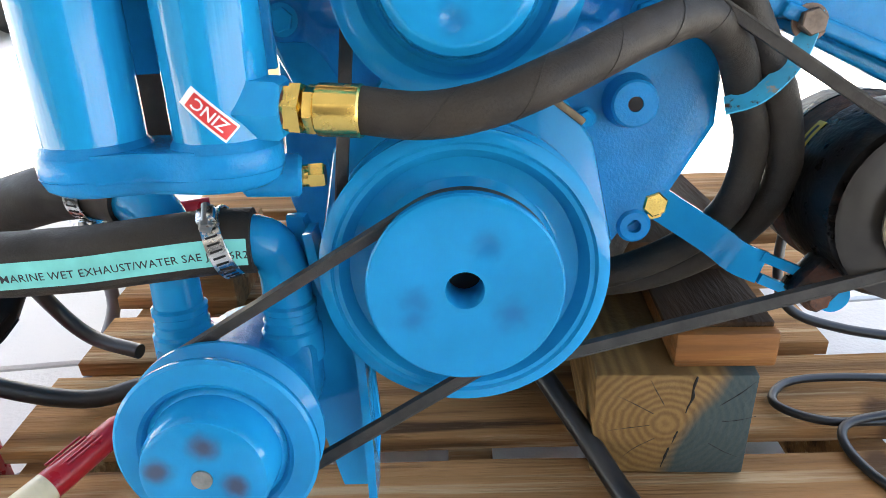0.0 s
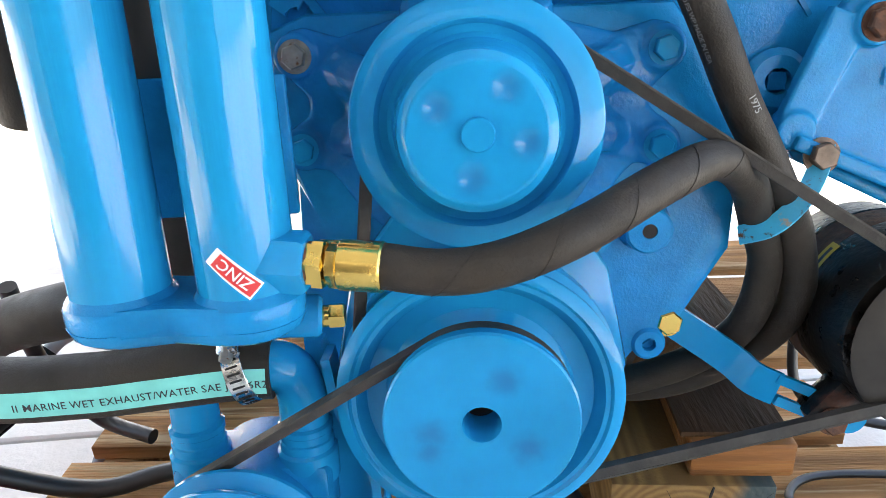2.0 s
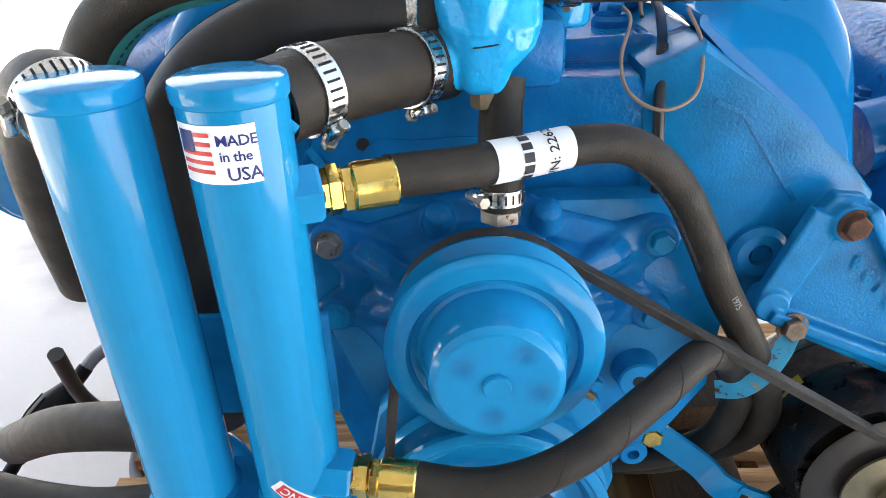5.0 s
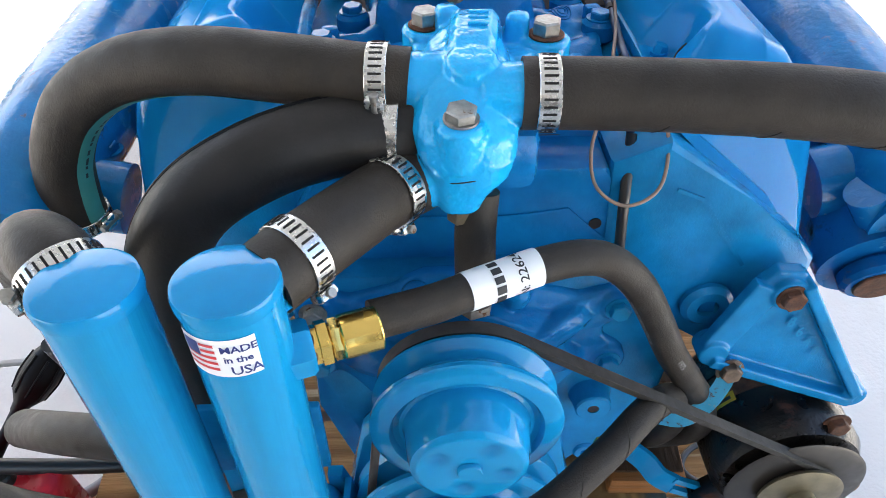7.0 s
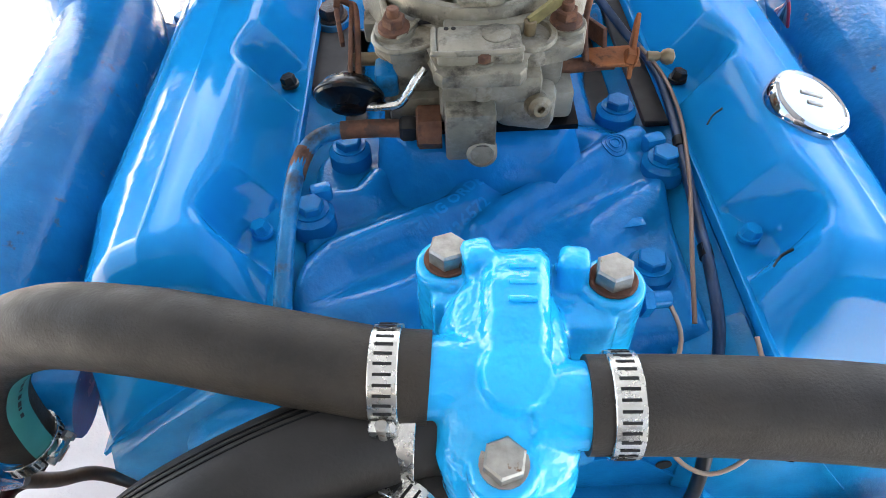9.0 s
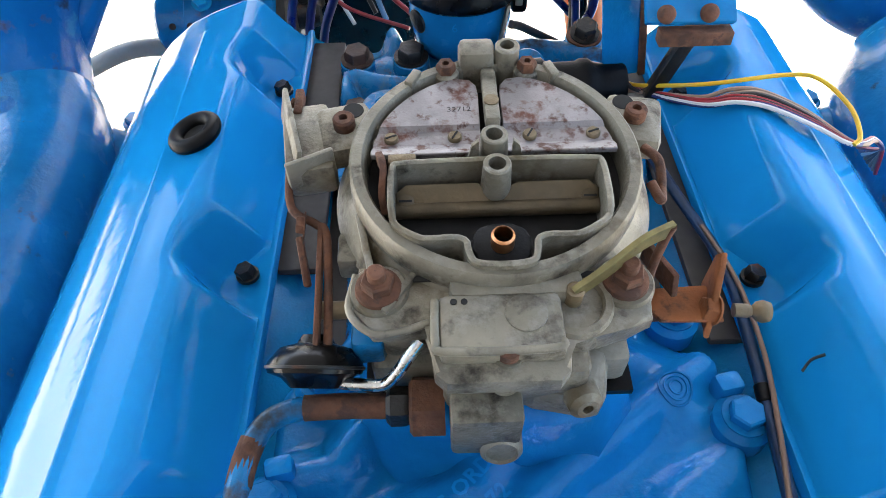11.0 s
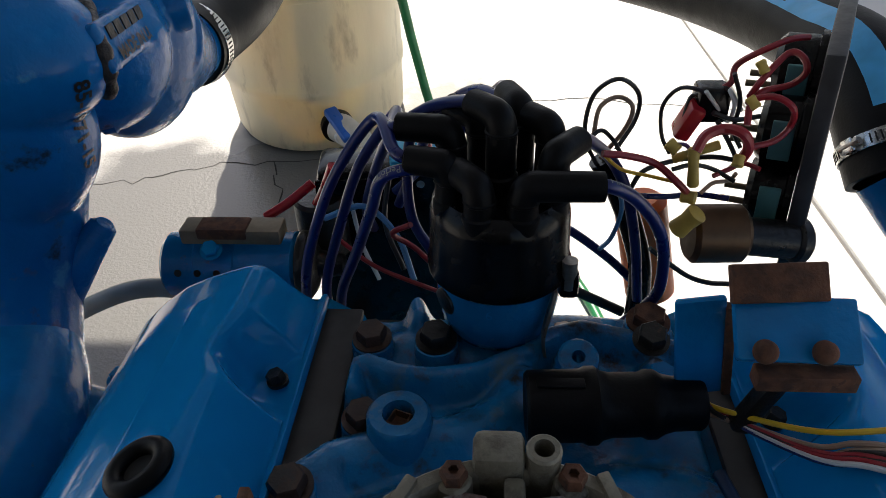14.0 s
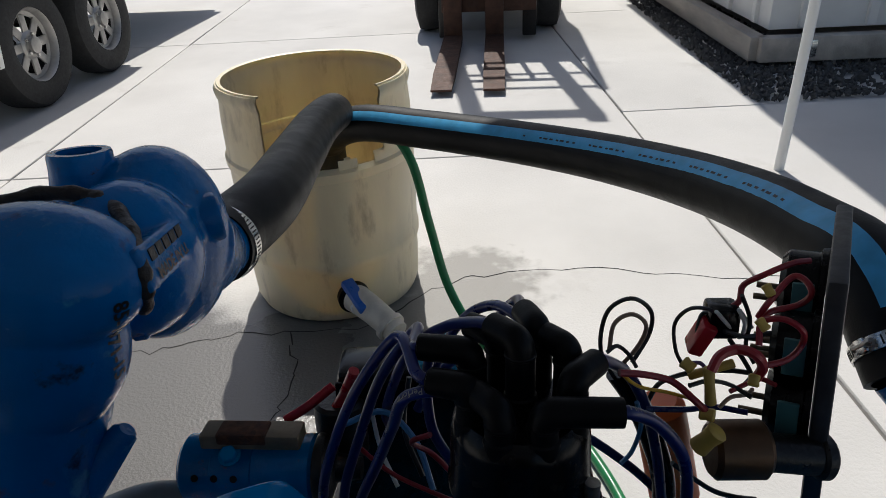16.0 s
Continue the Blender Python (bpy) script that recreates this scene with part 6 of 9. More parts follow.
for x, y, z in ((-0.1050, 0.6560, 0.7690), (0.1240, 0.6900, 0.7690), (0.0970, 0.6080, 0.760), (-0.0850, 0.7200, 0.766), (0.1070, 0.7560, 0.763)):
    part("bolt_boss", rod(B(), (x, y, z - 0.012), (x, y, z + 0.006), 0.0145, bev=0.003), BLUE_DEEP, man)
    part("bolt", hexagon(B(), (x, y, z + 0.006), (0, 0, 1), 0.0088, 0.007, 0.0112), BLUE_DEEP, man)
for x, y in ((-0.1000, 0.6720), (0.1210, 0.7080)):
    part("lug", box(B(), (x, y, 0.7700), (0.014, 0.011, 0.020), pose(0, 0, 0, 0, 0, 12), bev=0.003), BLUE_DEEP, man)
def raised(q):
    """Lays a point on the manifold's skin, a little proud of it."""
    return Vector((q.x, q.y, casting_height(q.x, q.y) + 0.0007))


tm = pose(-0.0440, 0.6290, 0.7790, 6, -4, 43)
part("cast_lettering", lettering("FIRING ORDER", 0.0105, lambda a, b: raised(tm @ Vector((a, b, 0))), 1.05, 0.0003), BLUE_DEEP, man)
tm2 = pose(-0.0260, 0.6270, 0.7790, 6, -4, 43)
part("cast_lettering", lettering("18436572", 0.0105, lambda a, b: raised(tm2 @ Vector((a, b, 0))), 1.1, 0.0003), BLUE_DEEP, man)

OLD_RUST = mat("dark_oily_rust", (0.040, 0.019, 0.012), 0.6, var=0.5, scale=110, bump=0.4, bscale=500, spots=[((0.010, 0.009, 0.009), 0.4)], spot_scale=50, spot_at=0.55)
# rear of the manifold, older paint: a wall with a rounded rim, a shelf behind it and runners in front
rear = man
REAR = [([(-0.0880, 0.962), (-0.0885, 0.980), (-0.0800, 0.984), (-0.0615, 0.9760), (-0.0405, 0.9745), (-0.0094, 0.9796), (0.019, 0.9950), (0.0381, 1.0130), (0.057, 1.0190), (0.0919, 1.010), (0.116, 1.000)], 0.027, 0.0095),
        ([(-0.060, 1.012), (-0.020, 1.018), (0.030, 1.030), (0.105, 1.026)], 0.017, 0.020),
        ([(-0.0535, 1.040), (-0.0500, 1.026)], 0.028, 0.0085),
        ([(-0.112, 0.892), (-0.090, 0.915), (-0.0539, 0.929), (-0.020, 0.935), (0.004, 0.950), (0.016, 0.975)], 0.024, 0.017),
        ([(0.0505, 0.980), (0.052, 1.000)], 0.026, 0.009), ([(0.0984, 0.968), (0.100, 0.990)], 0.022, 0.010),
        ([(0.040, 0.880), (0.070, 0.905), (0.100, 0.905), (0.124, 0.890)], 0.020, 0.016), ([(-0.080, 0.870), (-0.050, 0.885), (0.030, 0.882)], 0.018, 0.018)]


def rear_height(x, y):
    """The rear section's skin over its runners and rim."""
    total = 1.0
    for line_, h, w in REAR:
        best = 1.0
        for (ax, ay), (bx, by) in zip(line_, line_[1:]):
            dx_, dy_ = bx - ax, by - ay
            t = min(1, max(0, ((x - ax) * dx_ + (y - ay) * dy_) / (dx_ * dx_ + dy_ * dy_)))
            best = min(best, math.hypot(x - ax - t * dx_, y - ay - t * dy_))
        total += math.exp(h * 1.1 * math.exp(-abs(best / (w * 1.15)) ** 2.6) / 0.0035)
    z = 0.750 + 0.0035 * math.log(total) + 0.0010 * math.sin(x * 71 + 0.7) * math.sin(y * 53)
    edge = min(1, (x + 0.122 - 0.026 * min(1, max(0, (y - 0.90) / 0.03))) / 0.008, (0.128 - x) / 0.010, (1.052 - y - 0.10 * max(0, abs(x + 0.01) - 0.075)) / 0.010)
    return z - 0.045 * (1 - max(0, edge)) ** 2


bm = loft(B(), [[Vector((-0.122 + 0.250 * j / 120, 0.872 + 0.182 * i / 92, rear_height(-0.122 + 0.250 * j / 120, 0.872 + 0.182 * i / 92))) for j in range(121)] for i in range(93)], caps=False, closed=False)
part("rear_body", bm, BLUE_FADED, rear, "faded blue rear section", sharp=70)
part("rear_wall", box(B(), (0.003, 1.040, 0.722), (0.20, 0.010, 0.040), bev=0.003), BLUE_FADED, rear)
for x, y, z, r_, m_ in ((-0.0800, 1.0040, 0.7760, 0.0100, OLD_RUST), (-0.0380, 1.0020, 0.7780, 0.0105, BLACK_PAINT), (0.0990, 1.0200, 0.7800, 0.0110, RUSTY), (0.0984, 0.9715, 0.7760, 0.0082, BLUE_WORN), (-0.0770, 0.9420, 0.7700, 0.0100, OLD_RUST), (-0.1085, 0.8910, 0.7740, 0.0105, OLD_RUST)):
    part("bolt_boss", rod(B(), (x, y, z - 0.020), (x, y, z), r_ * 1.45, r_ * 1.35, bev=0.002), BLUE_FADED, rear)
    part("bolt", hexagon(B(), (x, y, z), (0, -0.1, 1), r_, 0.010, r_ * 1.28), m_, rear, "weathered hexagon bolt")
bm = lathe(B(), (-0.0545, 0.9330, 0.7720), (0, 0, 1), [(0.0210, -0.010), (0.0190, 0.003), (0.0182, 0.0125), (0.0165, 0.0145), (0.0092, 0.0145), (0.0085, 0.004), (0, 0.004)], 36)
part("pipe_boss", bm, BLUE_FADED, rear)
part("square_plug", lathe(B(), (-0.0545, 0.9330, 0.7765), (0, 0, 1), [(0.0080, 0), (0.0080, 0.005), (0.0066, 0.0054), (0.0066, 0.0005), (0, 0.0005)], 4, 0.4), RUSTY, rear)
bm = lathe(B(), (0.0505, 0.9880, 0.7730), (0, -0.40, 0.92), [(0.0150, -0.010), (0.0135, 0.004), (0.0125, 0.0100), (0.0110, 0.0112), (0.0042, 0.0112), (0.0042, 0.002), (0, 0.002)], 28)
part("tapped_boss", bm, BLUE_FADED, rear)
part("cast_lettering", lettering("00", 0.0105, lambda a, b: Vector((-0.0895 + a * 0.9 - b * 0.3, 0.9010 + b + a * 0.35, rear_height(-0.0895 + a * 0.9 - b * 0.3, 0.9010 + b + a * 0.35) + 0.0008)), 1.0, 0.0004), BLUE_FADED, rear)
GASKET = mat("oily_valley_gasket", (0.035, 0.032, 0.03), 0.7, var=0.3, scale=40)
solo("manifold_gasket", box(B(), (0.006, 0.81, 0.7425), (0.292, 0.50, 0.002), bev=0.0004), GASKET, "black oily gasket strip beside the manifold", "gasket", (0.006, 0.81, 0.76))

for x, y0, y1, w in ((-0.1060, 0.80, 1.045, 0.027), (0.1355, 0.74, 1.00, 0.024)):
    solo("gasket_strip", box(B(), (x, (y0 + y1) / 2, 0.764), (w, y1 - y0, 0.006), bev=0.002), GASKET, "black oily gasket strip under the valve cover", "gasket", (x, y0, 0.77))


# thermostat housing
def thermostat_housing():
    th = thing("thermostat_housing", "light blue painted thermostat housing with bright bolts", "thermostat housing", (0.004, 0.50, 0.75))
    bm = B()
    secs = []
    for z, cx, cy, w, d, r in ((0.7470, -0.0045, 0.4700, 0.020, 0.014, 0.006), (0.7500, -0.0045, 0.4705, 0.026, 0.020, 0.009), (0.7600, -0.0040, 0.4735, 0.034, 0.030, 0.012), (0.7720, 0.0010, 0.4795, 0.050, 0.046, 0.018),
                               (0.7850, 0.0000, 0.4880, 0.060, 0.066, 0.022), (0.7980, -0.0010, 0.5000, 0.064, 0.082, 0.026), (0.8080, -0.0005, 0.5090, 0.062, 0.086, 0.028), (0.8180, 0.0005, 0.5160, 0.057, 0.080, 0.026), (0.8260, 0.0020, 0.5220, 0.046, 0.072, 0.022), (0.8310, 0.0030, 0.5280, 0.028, 0.060, 0.013)):
        secs.append([Vector((cx + x, cy + y, z)) for x, y in rounded(w, d, r, 6)])
    loft(bm, secs)
    # round pad, raised tongue running back from it, and the two small lugs beside the tongue
    lathe(bm, (0.0030, 0.4985, 0.8220), (0, -0.16, 1), [(0, 0), (0.0165, 0), (0.0155, 0.0105), (0.0140, 0.0128), (0.0080, 0.0140), (0, 0.0143)], 40)
    loft(bm, [[Vector((0.0030 + 0.002 * k + x * w, y, z)) for x, z in ((-1, 0.815), (-0.92, zt - 0.005), (-0.62, zt), (0.62, zt), (0.92, zt - 0.005), (1, 0.815))] for k, (y, w, zt) in enumerate(((0.500, 0.0150, 0.8350), (0.520, 0.0160, 0.8400), (0.540, 0.0165, 0.8415), (0.556, 0.0170, 0.8390), (0.566, 0.0160, 0.8320), (0.572, 0.0130, 0.8220)))])
    for x, y, z in ((-0.0085, 0.5600, 0.8390), (0.0360, 0.5560, 0.8350)):
        box(bm, (x, y, z - 0.012), (0.0155, 0.0165, 0.026), pose(0, 0, 0, -8, 0, -12 if x > 0 else 10), bev=0.004)
    for x, y, z in ((-0.0226, 0.5675, 0.8235), (0.0543, 0.5510, 0.8225)):
        rod(bm, (x, y, 0.770), (x, y, z), 0.0163, bev=0.002)
        box(bm, (x * 0.70, y - 0.010, 0.803), (0.032, 0.026, 0.030), bev=0.004)
    rod(bm, (-0.0044, 0.4690, 0.780), (-0.0044, 0.4680, 0.8105), 0.0155, bev=0.003)
    for a, b in (((0.0, 0.508, 0.8125), (-0.038, 0.5085, 0.8130)), ((0.01, 0.493, 0.8125), (0.038, 0.491, 0.8138)), ((0.0, 0.503, 0.787), (-0.036, 0.499, 0.787)), ((0.004, 0.492, 0.768), (-0.030, 0.4785, 0.7625))):
        rod(bm, a, b, 0.0190)
    part("body", fuse(bm, 0.0014, 5), BLUE_LIGHT, th, sharp=60)
    for k in range(3):
        part("cast_rib", box(B(), (0.0085 + 0.001 * k, 0.5280 + 0.0095 * k, 0.8416 - 0.0004 * k), (0.0125, 0.0030, 0.0022), pose(0, 0, 0, 0, 0, -4), bev=0.0009), BLUE_LIGHT, th)
    for x, y, z in ((-0.0226, 0.5675, 0.8235), (0.0543, 0.5510, 0.8225)):
        part("washer", ring(B(), (x, y, z), (0, 0, 1), 0.0118, 0.003, 0.0022), RUSTY, th)
        part("bolt", hexagon(B(), (x, y, z + 0.002), (0, 0, 1), 0.0095, 0.0090), BOLT_STEEL, th, "bright hexagon bolt with grade marks")
    part("bolt", hexagon(B(), (-0.0044, 0.4680, 0.8110), (0, -0.1, 1), 0.0094, 0.0078, 0.0104), BOLT_STEEL, th, "bright hexagon bolt with grade marks")
    part("bolt", hexagon(B(), (-0.0042, 0.4710, 0.7478), (0, 0, -1), 0.0082, 0.010), ALLOY_TAN, th, "dull brass-coloured drain bolt")
    seam = [(-0.0215, 0.4720, 0.7770), (-0.0130, 0.4588, 0.7755), (-0.0045, 0.4562, 0.7760), (0.0080, 0.4570, 0.7785), (0.0200, 0.4605, 0.7860), (0.0285, 0.4740, 0.7935), (0.0315, 0.4900, 0.7970)]
    part("gasket_seam", tube(B(), seam, 0.0006, 8, 5), BLACK_PAINT, th, "dark gasket line round the housing")
    part("base", box(B(), (0.006, 0.535, 0.763), (0.084, 0.085, 0.045), bev=0.010), BLUE_DEEP, th)
    return th


thermostat_housing()
# water outlet block between housing and manifold
solo("temperature_sender", hexagon(hexagon(rod(B(), (0.060, 0.566, 0.785), (0.096, 0.572, 0.779), 0.0050, bev=0.001), (0.066, 0.567, 0.784), (1, 0.17, -0.15), 0.0105, 0.007), (0.078, 0.569, 0.782), (1, 0.17, -0.15), 0.0090, 0.006), BLUE_DEEP, "blue-painted temperature sender beside the thermostat housing", "sender", (0.07, 0.567, 0.783))


def wire(name, pts, r, material, label, category="wire", n=10, steps=6):
    return solo(name, tube(B(), pts, r, n, steps), material, label, category, pts[0])


wire("tan_wire", [(0.095, 0.572, 0.779), (0.098, 0.550, 0.772), (0.088, 0.525, 0.752), (0.090, 0.505, 0.735), (0.110, 0.497, 0.725), (0.133, 0.505, 0.733), (0.138, 0.520, 0.760), (0.134, 0.545, 0.779)], 0.0013, WIRE_TAN, "thin tan wire looped beside the hose")
harness = wire("engine_harness", [(0.118, 0.520, 0.70), (0.1195, 0.550, 0.766), (0.1229, 0.5903, 0.780), (0.1276, 0.6359, 0.780), (0.1363, 0.7137, 0.780), (0.1395, 0.7813, 0.780), (0.128, 0.84, 0.779), (0.112, 0.90, 0.785)], 0.0034, mat("grimy_navy_loom", (0.005, 0.022, 0.060), 0.42, var=0.6, scale=40, spec=0.3), "grimy dark blue wiring harness along the valve cover", "cable")
for p, q in (((0.1236, 0.598, 0.780), (0.1246, 0.608, 0.780)), ((0.1340, 0.694, 0.780), (0.1352, 0.704, 0.780))):
    part("tape_band", rod(B(), p, q, 0.0041, n=20, bev=0.0006), RUBBER_DARK, harness, "black tape band")
wire("tan_wire", [(0.108, 0.560, 0.772), (0.1126, 0.5929, 0.785), (0.1230, 0.6330, 0.785), (0.1321, 0.6729, 0.785), (0.1400, 0.720, 0.785), (0.1406, 0.7667, 0.785), (0.134, 0.81, 0.783)], 0.0014, mat("brown_wire", (0.150, 0.085, 0.050), 0.5, var=0.2), "thin brown wire along the harness")
wire("black_cable", [(0.118, 0.52, 0.62), (0.116, 0.507, 0.66), (0.112, 0.509, 0.72), (0.117, 0.535, 0.758)], 0.004, WIRE_BLACK, "black cable behind the hose", "cable")

# ---- carburetor, in a frame of its own that lies level ----
CARB = ENGINE @ Matrix.Translation((0.003, 0.752, 0.885)) @ pose(0, 0, 0, 6.5)
carb = thing("carburetor", "corroded grey four-barrel carburetor on the intake manifold", "carburetor", (0, 0, -0.07), CARB)
UP = Vector((0, 0, 1))


def cpart(name, bm, material=ALLOY, label="", parent=None, sharp=38):
    return part(name, bm, material, parent or carb, label, sharp)


cpart("throttle_body", box(B(), (0, -0.004, -0.058), (0.112, 0.128, 0.022), bev=0.004))
cpart("base_gasket", box(B(), (0, -0.004, -0.0715), (0.120, 0.136, 0.004)), RUBBER_DARK)
cpart("float_bowl", box(B(), (-0.002, -0.0035, -0.031), (0.100, 0.121, 0.034), bev=0.006))
bm = B()
lathe(bm, (0, 0.006, -0.016), UP, [(0.0555, 0), (0.0615, 0.0), (0.0628, 0.010), (0.0624, 0.0185), (0.0612, 0.020), (0.0570, 0.020), (0.0560, 0.0185), (0.0555, 0)], 80)
cpart("air_horn_ring", bm)
cpart("air_horn_skirt", lathe(B(), (0, 0.006, -0.024), UP, [(0.0560, 0), (0.0710, 0.0), (0.0695, 0.004), (0.0655, 0.0120), (0.0625, 0.0155)], 80))
# a black disc paints in the shade below the air horn
cpart("air_horn_floor", lathe(B(), (0, 0.006, -0.014), UP, [(0, 0), (0.0560, 0.0), (0.0560, 0.002), (0, 0.002)], 64), RECESS_SHADE)
# secondary doors with rounded corners
for s in (-1, 1):
    out = []
    for k in range(13):
        a = radians(180 - 8 - 78 * k / 12)
        out.append((0.0540 * math.cos(a), 0.004 + 0.0540 * math.sin(a) if k else 0.011))
    out = [(x, y) for x, y in out if x < -0.013]
    out += [(-0.0085, 0.0545), (-0.0055, 0.0505), (-0.0050, 0.0450), (-0.0050, 0.0080), (-0.0530, 0.0080)]
    out = [(-s * x, y) for x, y in out] if s > 0 else out
    out = out if s < 0 else [(abs(x), y) for x, y in out][::-1]
    bm = plate(B(), out if s > 0 else out[::-1], pose(0, 0, -0.0005), 0.003, 0.0006)
    for y in (0.0105, 0.0135, 0.0155, 0.0235, 0.0255):
        bmesh.ops.bisect_plane(bm, geom=bm.verts[:] + bm.edges[:] + bm.faces[:], plane_co=(0, y, 0), plane_no=(0, 1, 0))
    for v in bm.verts:
        # the folded valley that holds the screws, and the lip that turns up in front of it
        v.co.z += -0.0022 if 0.0150 < v.co.y < 0.0240 else (-0.0012 if 0.0130 < v.co.y < 0.0150 else (0.0006 if v.co.y < 0.0100 else 0.0))
    d = cpart("secondary_door", bm, ALLOY_DOOR, "pitted alloy air door with rust spots", sharp=25)
    for x in (0.0165, 0.0445):
        sc = cpart("screw", lathe(B(), (s * x, 0.0195, 0.0002), UP, [(0.0032, 0), (0.0032, 0.0012), (0.0026, 0.0020), (0, 0.0022)], 20), ALLOY_TAN, parent=d)
    cpart("screw_slot", box(B(), (s * 0.0165, 0.0195, 0.0023), (0.0050, 0.0008, 0.0006), pose(0, 0, 0, 0, 0, 60)), RECESS_SHADE, parent=d)
    cpart("screw_slot", box(B(), (s * 0.0445, 0.0195, 0.0023), (0.0050, 0.0008, 0.0006), pose(0, 0, 0, 0, 0, 20)), RECESS_SHADE, parent=d)
    if s < 0:
        cpart("stamped_number", lettering("32712", 0.0042, lambda a, b: Vector((-0.0195 + a, 0.0335 + b, 0.0027)), 1.05, 0.0), BLACK_PAINT, parent=d)
# central divider
cpart("divider", box(B(), (0.0005, 0.0420, 0.0025), (0.0068, 0.036, 0.007), pose(0, 0, 0, -4), bev=0.0015), ALLOY)
cpart("divider_screw", lathe(B(), (0.0005, 0.036, 0.0058), UP, [(0.0034, 0), (0.0034, 0.0012), (0, 0.0018)], 20), ALLOY_TAN)
for y, z in ((0.0085, 0.013), (-0.0078, 0.013)):
    b = cpart("vent_tube", lathe(B(), (-0.0005, y, -0.008), UP, [(0.0068, 0), (0.0062, 0.012), (0.0058, z + 0.008), (0.0052, z + 0.0086), (0.0036, z + 0.0086), (0.0036, 0.008), (0, 0.008)], 32))
for s in (-1, 1):
    cpart("web", plate(B(), [(s * 0.0068, -0.003), (s * 0.0130, -0.003), (s * 0.0100, 0.011), (s * 0.0072, 0.014)][::s], xz(0.004), 0.002), ALLOY)
# rear tower
cpart("rear_tower", box(B(), (-0.0045, 0.0670, -0.001), (0.0170, 0.013, 0.026), bev=0.003))
b = cpart("rear_tube", lathe(B(), (0.0098, 0.0655, -0.014), UP, [(0.0058, 0), (0.0058, 0.026), (0.0050, 0.027), (0.0033, 0.027), (0.0033, 0.012), (0, 0.012)], 28))
cpart("rear_tube_bore", rod(B(), (0.0098, 0.0655, 0.001), (0.0098, 0.0655, 0.0022), 0.0033), RECESS_SHADE)
for x in (-0.019, 0.019):
    cpart("screw_boss", lathe(B(), (x, 0.0600, -0.012), UP, [(0.0065, 0), (0.0060, 0.0145), (0.0050, 0.0155), (0, 0.0155)], 24))
    cpart("screw", lathe(B(), (x, 0.0600, 0.0035), UP, [(0.0046, 0), (0.0046, 0.0035), (0.0038, 0.0045), (0.0018, 0.0045), (0.0018, 0.002), (0, 0.002)], 6), RUSTY, "rusty socket screw")
for x, y, a in ((-0.0345, 0.0545, -28), (0.0300, 0.0575, 20)):
    cpart("locating_rib", box(B(), (x, y, 0.0015), (0.0045, 0.010, 0.009), pose(0, 0, 0, 0, 0, a), bev=0.001))
# side ears with screws and holes
for s in (-1, 1):
    cpart("ear", box(B(), (s * 0.0660, 0.0330, -0.010), (0.026, 0.030, 0.014), pose(0, 0, 0, 0, 0, s * -12), bev=0.004))
    cpart("ear_hole", rod(B(), (s * 0.0625, 0.0420, -0.004), (s * 0.0625, 0.0420, -0.0028), 0.0048), RECESS_SHADE)
    cpart("screw", lathe(B(), (s * 0.0660, 0.0320, -0.003), UP, [(0.0050, 0), (0.0050, 0.005), (0.0042, 0.006), (0.002, 0.006), (0.002, 0.003), (0, 0.003)], 24), RUSTY, "rusty socket screw")
cpart("side_housing", box(B(), (-0.083, 0.028, -0.013), (0.022, 0.042, 0.018), pose(0, 0, 0, 0, 0, 8), bev=0.003))
cpart("side_wall", box(B(), (-0.0905, 0.030, -0.004), (0.0025, 0.042, 0.018), pose(0, 0, 0, 0, 14, 14), bev=0.001))
cpart("side_wall", box(B(), (-0.080, 0.010, -0.006), (0.022, 0.0025, 0.016), pose(0, 0, 0, 0, 0, 25), bev=0.001))
# choke tower wall (an open rounded ring with a bay in front)
wall = [(-0.0415, -0.0010), (-0.0440, -0.0040), (-0.0440, -0.0285), (-0.0410, -0.0335), (-0.0330, -0.0385), (-0.0300, -0.0392), (-0.0145, -0.0385), (-0.0140, -0.0470), (-0.0110, -0.0520), (0.0100, -0.0520), (0.0125, -0.0470), (0.0130, -0.0385),
        (0.0285, -0.0392), (0.0320, -0.0380), (0.0405, -0.0330), (0.0435, -0.0285), (0.0440, -0.0040), (0.0415, -0.0010)]
for _ in range(2):
    wall = [(a[0] * w + b[0] * (1 - w), a[1] * w + b[1] * (1 - w)) for a, b in zip(wall, wall[1:] + wall[:1]) for w in (0.75, 0.25)]
bm = B()
line2 = [Vector((x, y, 0)) for x, y in wall]
n = len(line2)
rows = []
for i in range(n):
    a, b_, c_ = line2[i - 1], line2[i], line2[(i + 1) % n]
    t = ((b_ - a).normalized() + (c_ - b_).normalized()).normalized()
    nn = Vector((t.y, -t.x, 0)) * 0.0013
    zt = 0.0075 if b_.y < -0.030 else 0.0095
    rows.append([bm.verts.new(b_ + nn * k + Vector((0, 0, z))) for k, z in ((1, -0.024), (1, zt - 0.0006), (0.4, zt), (-0.4, zt), (-1, zt - 0.0006), (-1, -0.024))])
for i in range(n):
    a, b_ = rows[i], rows[(i + 1) % n]
    for k in range(5):
        bm.faces.new((a[k], a[k + 1], b_[k + 1], b_[k]))
cpart("choke_wall", bm)
# a black sheet stands for the shade down the choke bore
cpart("choke_bore", box(B(), (0, -0.020, -0.0235), (0.087, 0.036, 0.001)), RECESS_SHADE)
for s in (-1, 1):
    v = cpart("venturi", lathe(B(), (s * 0.0245, -0.024, -0.026), UP, [(0.0160, 0.003), (0.0135, 0.006), (0.0115, 0.004), (0.0115, 0)], 36), BLACK_PAINT)
    cpart("venturi_tube", ring(B(), (s * 0.0245, -0.024, -0.024), UP, 0.0055, 0.0038, 0.010, 28), ALLOY_TAN, parent=v)
